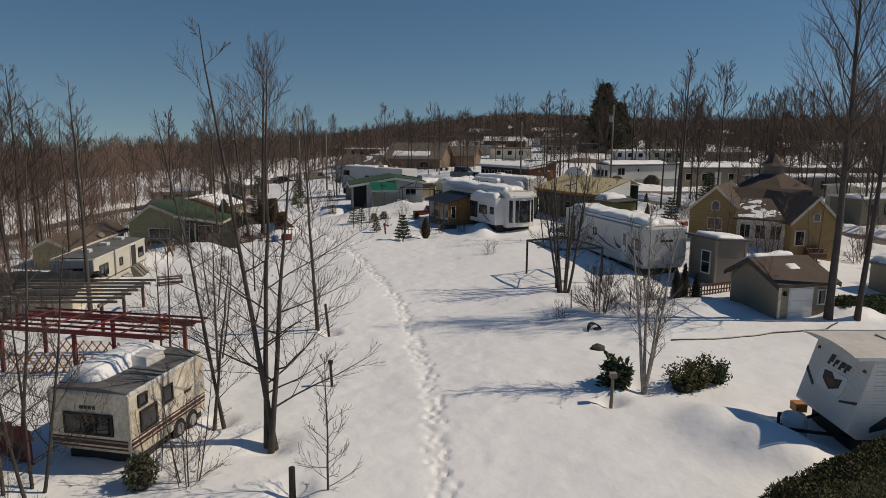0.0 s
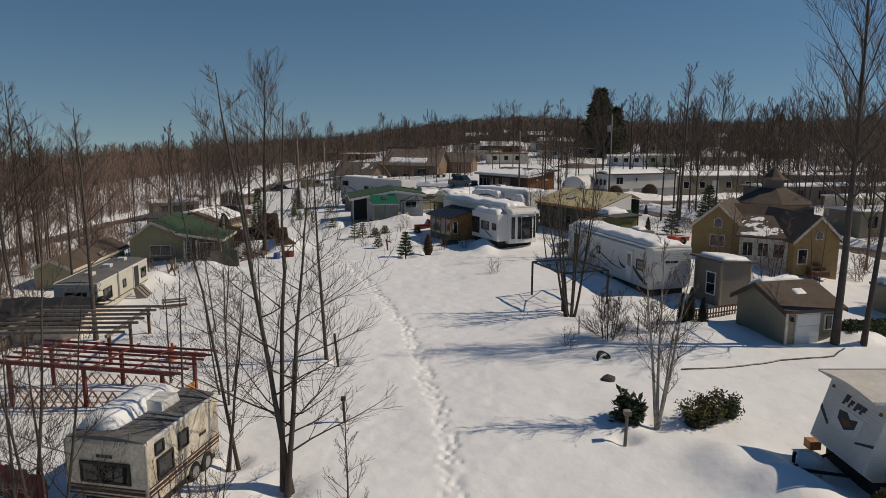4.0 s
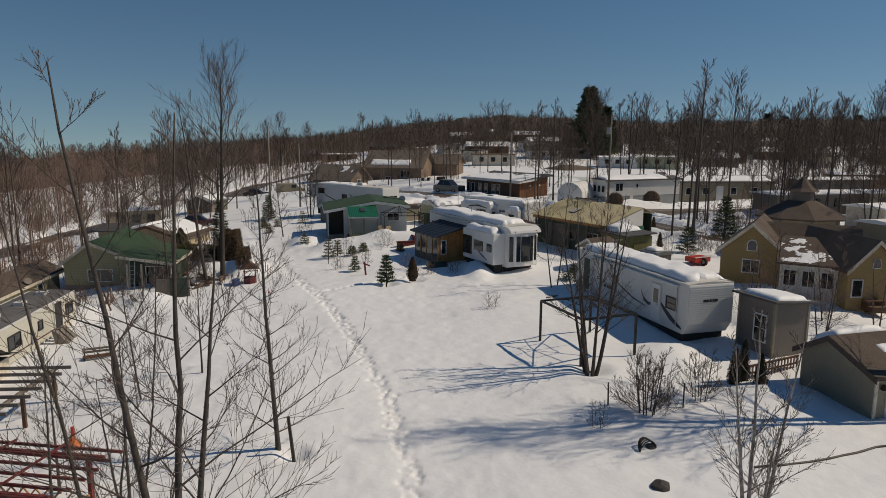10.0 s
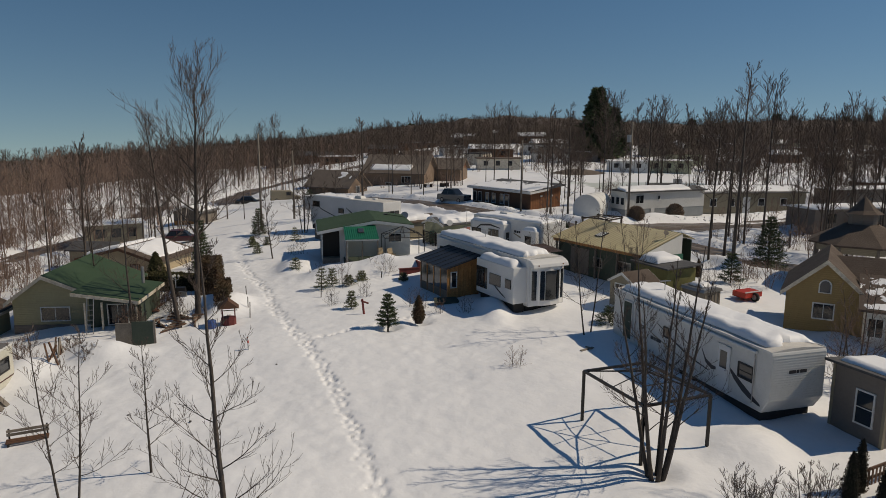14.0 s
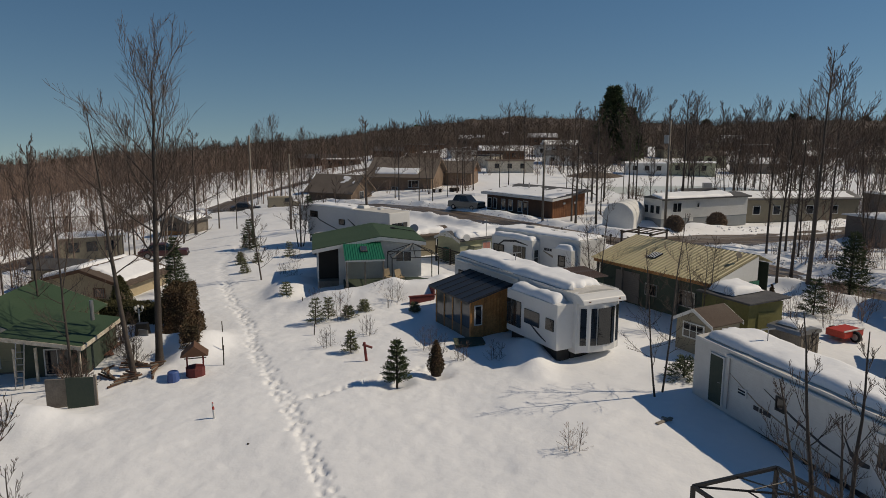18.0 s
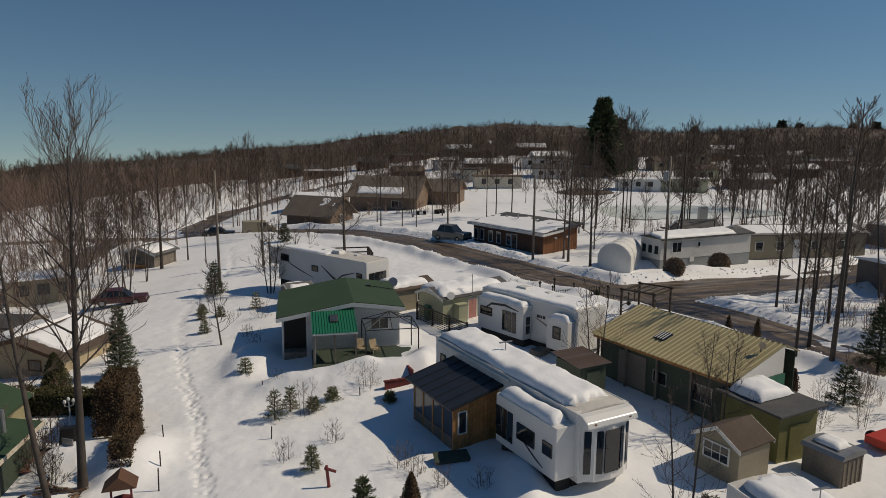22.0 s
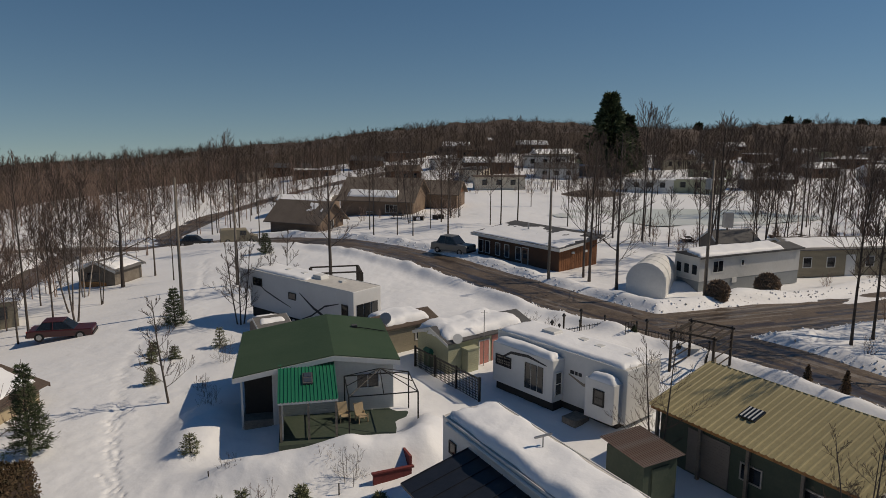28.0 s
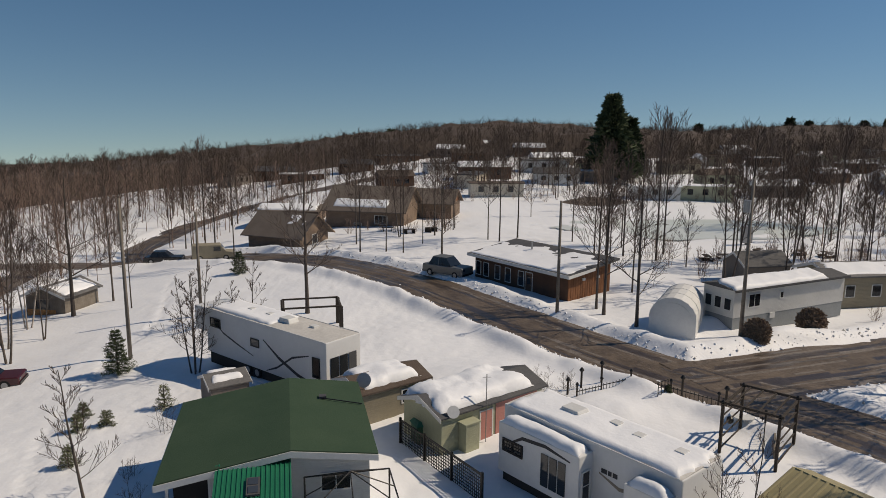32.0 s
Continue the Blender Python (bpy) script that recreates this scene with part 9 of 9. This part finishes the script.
def garden_fence():
    line = [(8.9, 78.9), (10.4, 79.6), (12.3, 80.5), (13.9, 79.0), (15.6, 77.2), (16.8, 75.0), (15.6, 73.0)]
    for (x0, y0), (x1, y1) in zip(line, line[1:]):
        L = math.hypot(x1 - x0, y1 - y0)
        r = thing("garden_fence", x0, y0, math.degrees(math.atan2(y1 - y0, x1 - x0)), "low black metal garden fence panel in the snow", "fence", "garden fence panels")
        part("post", Mesh().tube([(0, 0, -0.3), (0, 0, 1.05)], 0.05, 6), GREY_WOOD_DARK, r)
        part("finial", Mesh().tube([(0, 0, 1.05), (0, 0, 1.15), (0, 0, 1.25)], [0.05, 0.1, 0.04], 8), BLACK_METAL, r)
        for z in (0.25, 0.75):
            part("rail", Mesh().tube([(0, 0, z), (L, 0, z)], 0.025, 5), BLACK_METAL, r)
        for k in range(int(L / 0.22)):
            part("bar", Mesh().tube([(0.15 + k * 0.22, 0, 0.05), (0.15 + k * 0.22, 0, 0.85)], 0.016, 4), BLACK_METAL, r)
    a = thing("garden_pergola", 13.75, 73.2, -45, "tall dark wooden garden frame with ladder sides", "pergola")
    W, D, H = 2.3, 2.7, 2.45
    for sx in (0, W):
        for sy in (0, D):
            part("post", B(sx - 0.06, sy - 0.06, -0.4, sx + 0.06, sy + 0.06, H), GREY_WOOD_DARK, a)
            part("finial", Mesh().tube([(sx, sy, H), (sx, sy, H + 0.08), (sx, sy, H + 0.16)], [0.05, 0.09, 0.03], 8), BLACK_METAL, a)
        part("beam", B(sx - 0.04, -0.15, H - 0.12, sx + 0.04, D + 0.15, H), GREY_WOOD_DARK, a)
        for k in range(4):
            part("rung", B(sx - 0.025, 0.06, 0.35 + 0.5 * k, sx + 0.025, D - 0.06, 0.4 + 0.5 * k), GREY_WOOD_DARK, a)
    for sy in (0, D):
        part("beam", B(-0.15, sy - 0.04, H, W + 0.15, sy + 0.04, H + 0.1), GREY_WOOD_DARK, a)
    for k in range(4):
        part("rafter", B(0.3 + 0.55 * k, -0.1, H, 0.35 + 0.55 * k, D + 0.1, H + 0.07), GREY_WOOD_DARK, a)
    part("hanging_ball", Mesh().tube([(0.0, 1.1, 1.15), (0.0, 1.1, 1.25), (0.0, 1.1, 1.42), (0.0, 1.1, 1.5)], [0.06, 0.16, 0.15, 0.04], 8), BLACK_METAL, a)
    for k, (u, v) in enumerate(((8.6, 79.6), (9.6, 80.6), (10.9, 81.2), (14.7, 79.4), (16.2, 77.6))):
        o = thing("lamp_post", u, v, 40 * k, "short dark ornamental post with a round top", "ornament", "ornamental posts")
        part("post", Mesh().tube([(0, 0, -0.3), (0, 0, 1.0 + 0.12 * (k % 3))], 0.06, 7), GREY_WOOD_DARK, o)
        part("globe", Mesh().tube([(0, 0, 1.0 + 0.12 * (k % 3)), (0, 0, 1.12 + 0.12 * (k % 3)), (0, 0, 1.26 + 0.12 * (k % 3))], [0.05, 0.14, 0.05], 8), BLACK_METAL, o)
    b = thing("garden_trellis", 12.9, 78.2, 30, "square black metal trellis standing in the snow", "trellis")
    for k in range(4):
        part("upright", Mesh().tube([(k * 0.25, 0, -0.2), (k * 0.25, 0, 1.4)], 0.02, 4), BLACK_METAL, b)
    for k in range(5):
        part("rung", Mesh().tube([(0, 0, 0.2 + k * 0.3), (0.75, 0, 0.2 + k * 0.3)], 0.02, 4), BLACK_METAL, b)
    leafy("dwarf_cypress", 13.6, 78.6, 0, "small dark conical evergreen in the fenced garden", ("cone", 0.6, 0.6, 1.1), 1500, 0.08, NEEDLE, 470)
    boulder(12.0, 78.6, 0.3, 31, "dark planter stone in the fenced garden")
    p = thing("retaining_boards", 15.9, 72.6, 60, "brown wooden board edging beside the garden", "edging")
    for k in range(3):
        part("board", B(0, -0.04, 0.0 + k * 0.18, 3.0, 0.04, 0.16 + k * 0.18), GREY_WOOD, p)
    t = thing("garden_table", 16.0, 75.6, 20, "white round garden table with snow", "table")
    part("tabletop", Mesh().tube([(0, 0, 0.7), (0, 0, 0.75)], 0.55, 16), TRIM_WHITE, t)
    part("leg", Mesh().tube([(0, 0, -0.2), (0, 0, 0.7)], 0.05, 6), TRIM_WHITE, t)


garden_fence()

# small things behind the far trailer's sheds
d = thing("composter", 0.9, 75.9, 20, "dark green plastic composter with a pale cover", "composter")
part("body", B(-0.5, -0.4, -0.2, 0.5, 0.4, 0.9), PLASTIC_GREEN, d, bevel=0.05)
part("lid", Mesh().hull8([(-0.55, -0.45, 0.9), (0.55, -0.45, 0.9), (0.55, 0.45, 0.9), (-0.55, 0.45, 0.9)], [(-0.4, -0.3, 1.1), (0.4, -0.3, 1.1), (0.4, 0.3, 1.1), (-0.4, 0.3, 1.1)]), GREEN_TARP, d)
d = thing("deck_box", 4.7, 72.0, 34, "dark wooden deck box with snow beside the trailer", "deck box")
part("body", B(0, 0, -0.2, 1.6, 0.6, 0.45), GREY_WOOD_DARK, d)
part("lid", B(-0.04, -0.04, 0.45, 1.64, 0.64, 0.52), GREY_WOOD_DARK, d)
snow_slab(4.7, 72.0, 34, 0.53, 0.05, 0.05, 1.5, 0.55, 0.16, seed=81, label="snow lying on the deck box")
d = thing("red_trailer_box", 19.4, 54.6, 24, "red utility trailer with a white edge in the snow", "utility trailer")
part("body", B(0, 0, 0.2, 1.5, 1.0, 0.55), RED_PLASTIC, d, bevel=0.03)
part("edge_rail", B(-0.03, -0.03, 0.55, 1.53, 0.03, 0.61), TRIM_WHITE, d)
for sy in (-0.1, 1.1):
    wheel(d, 0.75, sy, 0.25, 0.28)
d = thing("parked_camper", 24.6, 33.2, 18, "low tan building with thick snow on its roof", "shed")
part("body", B(0, 0, -0.4, 5.0, 3.0, 1.6), TAN_SIDING, d)
part("roof", B(-0.2, -0.2, 1.6, 5.2, 3.2, 1.72), GREY_ROOF, d)
snow_slab(24.6, 33.2, 18, 1.72, -0.1, -0.1, 5.1, 3.1, 0.4, seed=82, label="thick snow on the low tan building")


# ---- far lots: trailers and cottages among the trees ----
def far_home(x, y, rz, L, W, H, wall, roof, seed, snowy=True, gable=False):
    r = thing("far_home", x, y, rz, "distant %s with %s" % ("cottage" if gable else "trailer home", "snow on its roof" if snowy else "a dark bare roof"), "house", "homes on the far lots")
    part("wall", B(0, 0, -0.6, L, W, H), wall, r)
    p = [(-0.3, H), (W + 0.3, H), (W + 0.3, H + 0.1), (W / 2, H + (1.3 if gable else 0.35)), (-0.3, H + 0.1)]
    part("roof", Mesh().prism(p, -0.3, L + 0.3, "x"), SNOW_ROOF if snowy else roof, r)
    for k in range(3):
        part("window", B(L * (0.15 + 0.28 * k), -0.06, H * 0.4, L * (0.15 + 0.28 * k) + 1.0, 0.0, H * 0.8), PANE, r)


rs = np.random.RandomState(41)
walls = [WHITE_SIDING, TAN_SIDING, GREY_SIDING, BROWN_WOOD, PALE_SIDING, BROWN_WOOD, CREAM_OLD]
placed = []
k = 0
while k < 62:
    y = 166 + 84 * rs.rand()
    x = (rs.rand() * 2 - 1) * (40 + y * 0.42) + 30
    if any(((x - cx) / (rx + 2)) ** 2 + ((y - cy) / (ry + 2)) ** 2 < 1 for cx, cy, rx, ry in FIELD) or any(math.hypot(x - a, y - b) < 9 for a, b in placed) or not free(x, y, 7) or (x < 12 and y < 185 and x > -30) or (x < -25 and y < 205):
        k += 0.02
        continue
    placed.append((x, y))
    far_home(x, y, rs.choice([-20, -8, 5, 15, 70]) + rs.rand() * 10, 7 + 5 * rs.rand(), 3 + 2 * rs.rand(), 2.3 + 0.6 * rs.rand(), walls[rs.randint(7)], DARK_ROOF if rs.rand() < 0.5 else BROWN_ROOF, int(rs.randint(999)), rs.rand() < 0.45, rs.rand() < 0.45)
    k += 1
for x, y, rz, L, W, w in ((44, 70, 20, 9, 4, CREAM_OLD), (40, 82, 12, 11, 4, GREY_SIDING), (52, 84, 8, 10, 4, TAN_SIDING), (38, 60, 15, 6, 3.5, TAN_SIDING), (48, 58, 25, 8, 4, GREY_SIDING), (-38, 92, 30, 6, 4, TAN_SIDING), (56, 104, 10, 12, 4, GREY_SIDING), (-52, 62, 40, 8, 4, GREY_SIDING), (70, 118, 8, 12, 4, BROWN_WOOD)):
    far_home(x, y, rz, L, W, 2.5, w, GREY_ROOF, 7, True, False)
e = thing("earth_mound", 36, 169, 12, "bare brown earth mound in the snow beyond the pond", "earth mound")
V, Q = [], []
for i in range(9):
    for j in range(28):
        a, q = j / 28 * 2 * math.pi, i / 8
        edge = 1 + 0.18 * noise.noise((math.cos(a) * 1.6, math.sin(a) * 1.6, 4.0))
        V.append((7.5 * q * edge * math.cos(a), 4.2 * q * edge * math.sin(a), 1.1 * (1 - q * q) - 0.15 + 0.3 * noise.noise((q * 5, a * 2, 1.0)) * (1 - q)))
for i in range(8):
    for j in range(28):
        Q.append((i * 28 + j, (i + 1) * 28 + j, (i + 1) * 28 + (j + 1) % 28, i * 28 + (j + 1) % 28))
bank = new("soil", fast_mesh("soil", V, Q, MUD))
bank.parent = e
b = thing("electric_cabinet", 43.1, 126.8, 0, "grey electric cabinet on a post in the snowfield", "cabinet")
part("body", B(-0.6, -0.4, 0.4, 0.6, 0.4, 2.4), STEEL, b)
part("post", B(-0.1, -0.1, -0.4, 0.1, 0.1, 0.4), GREY_WOOD, b)
for k, (x, y) in enumerate(((36, 118), (39, 119.5), (41.5, 121), (46, 120), (33.5, 117), (48.5, 119))):
    t = thing("picnic_table", x, y, 20 * k, "dark picnic table half buried in the snowfield", "table", "picnic tables")
    part("tabletop", B(-0.8, -0.35, 0.55, 0.8, 0.35, 0.6), GREY_WOOD_DARK, t)
    for s in (-0.7, 0.55):
        part("bench", B(-0.8, s, 0.25, 0.8, s + 0.2, 0.3), GREY_WOOD_DARK, t)
    for s in (-0.6, 0.55):
        part("leg", B(s, -0.6, -0.3, s + 0.08, 0.6, 0.25), GREY_WOOD_DARK, t)
for k, (x, y) in enumerate(((-1.5, 140), (1.5, 137.5), (4.5, 138.5))):
    t = thing("picnic_table", x, y, 20 * k, "dark picnic table by the lodge", "table", "picnic tables")
    part("tabletop", B(-0.8, -0.35, 0.55, 0.8, 0.35, 0.6), GREY_WOOD_DARK, t)
    for s in (-0.6, 0.55):
        part("leg", B(s, -0.6, -0.3, s + 0.08, 0.6, 0.55), GREY_WOOD_DARK, t)

# a loose board and clods on the snow
d = thing("loose_board", 7.37, 46.1, 35, "short grey board lying on the snow", "board")
part("board", B(-0.45, -0.07, 0.05, 0.45, 0.07, 0.09), GREY_WOOD, d)
part("cross_piece", B(0.1, -0.2, 0.09, 0.2, 0.2, 0.13), GREY_WOOD, d)

# brush round the house's yard
for k, (x, y, h) in enumerate(((-16.6, 52.2, 1.3), (-17.6, 53.6, 1.6), (-15.7, 55.6, 1.4), (-18.4, 48.8, 1.2), (-17.3, 47.9, 1.0), (-21.0, 48.7, 1.5), (-16.9, 56.8, 1.7), (-18.9, 57.4, 1.8), (-13.9, 59.2, 1.2), (-20.2, 59.6, 2.0), (-17.4, 59.0, 1.6))):
    bare_tree(x, y, 700 + k, "tangled leafless brush beside the house", None, TWIG_RED if k % 2 else TWIG, category="shrub", name="bare_shrub", group="leafless shrubs", height=h, r0=0.02, first=0.08, n1=9, n2=6, n3=3, spread=0.6, stems=5, twig=0.007, fine=1)


# clods of ploughed snow along the roads
def ploughed_clods():
    rs = np.random.RandomState(23)
    octa = np.array([(1, 0, 0), (-1, 0, 0), (0, 1, 0), (0, -1, 0), (0, 0, 1), (0, 0, -1.0)])
    tri = np.array([(0, 2, 4), (2, 1, 4), (1, 3, 4), (3, 0, 4), (2, 0, 5), (1, 2, 5), (3, 1, 5), (0, 3, 5)])
    spots = []
    for line, half in zip(ROADS[:2], ROAD_W):
        for (ax, ay), (bx, by) in zip(line, line[1:]):
            L = math.hypot(bx - ax, by - ay)
            for k in range(int(L * 14)):
                t, off = rs.rand(), (half + 0.35 + 0.9 * rs.rand() ** 1.3) * (1 if rs.rand() < 0.5 else -1)
                x, y = ax + (bx - ax) * t - (by - ay) / L * off, ay + (by - ay) * t + (bx - ax) / L * off
                if 60 < y < 135:
                    spots.append((x, y))
    X, Y = np.array(spots).T
    keep = road_distance(X, Y) > 0.25
    X, Y = X[keep], Y[keep]
    Z = snow_height(X, Y)
    half_way = int(len(X) * 0.15)
    order = rs.permutation(len(X))
    for dirty, ids in ((True, order[:half_way]), (False, order[half_way:])):
        rows = []
        for i in ids:
            r = 0.03 + 0.09 * rs.rand() ** 2
            rows.append(octa * r * (0.7 + 0.6 * rs.rand(6, 1)) + [X[i], Y[i], Z[i] + r * 0.2])
        V = np.concatenate(rows)
        Q = (tri[None] + 6 * np.arange(len(rows))[:, None, None]).reshape(-1, 3)
        tagged(new("snow_clods", fast_mesh("snow_clods", V, Q, SNOW_DIRTY if dirty else SNOW)), "%s clods of ploughed snow along the road" % ("grey dirty" if dirty else "white"), "snow", kind="stuff")


ploughed_clods()
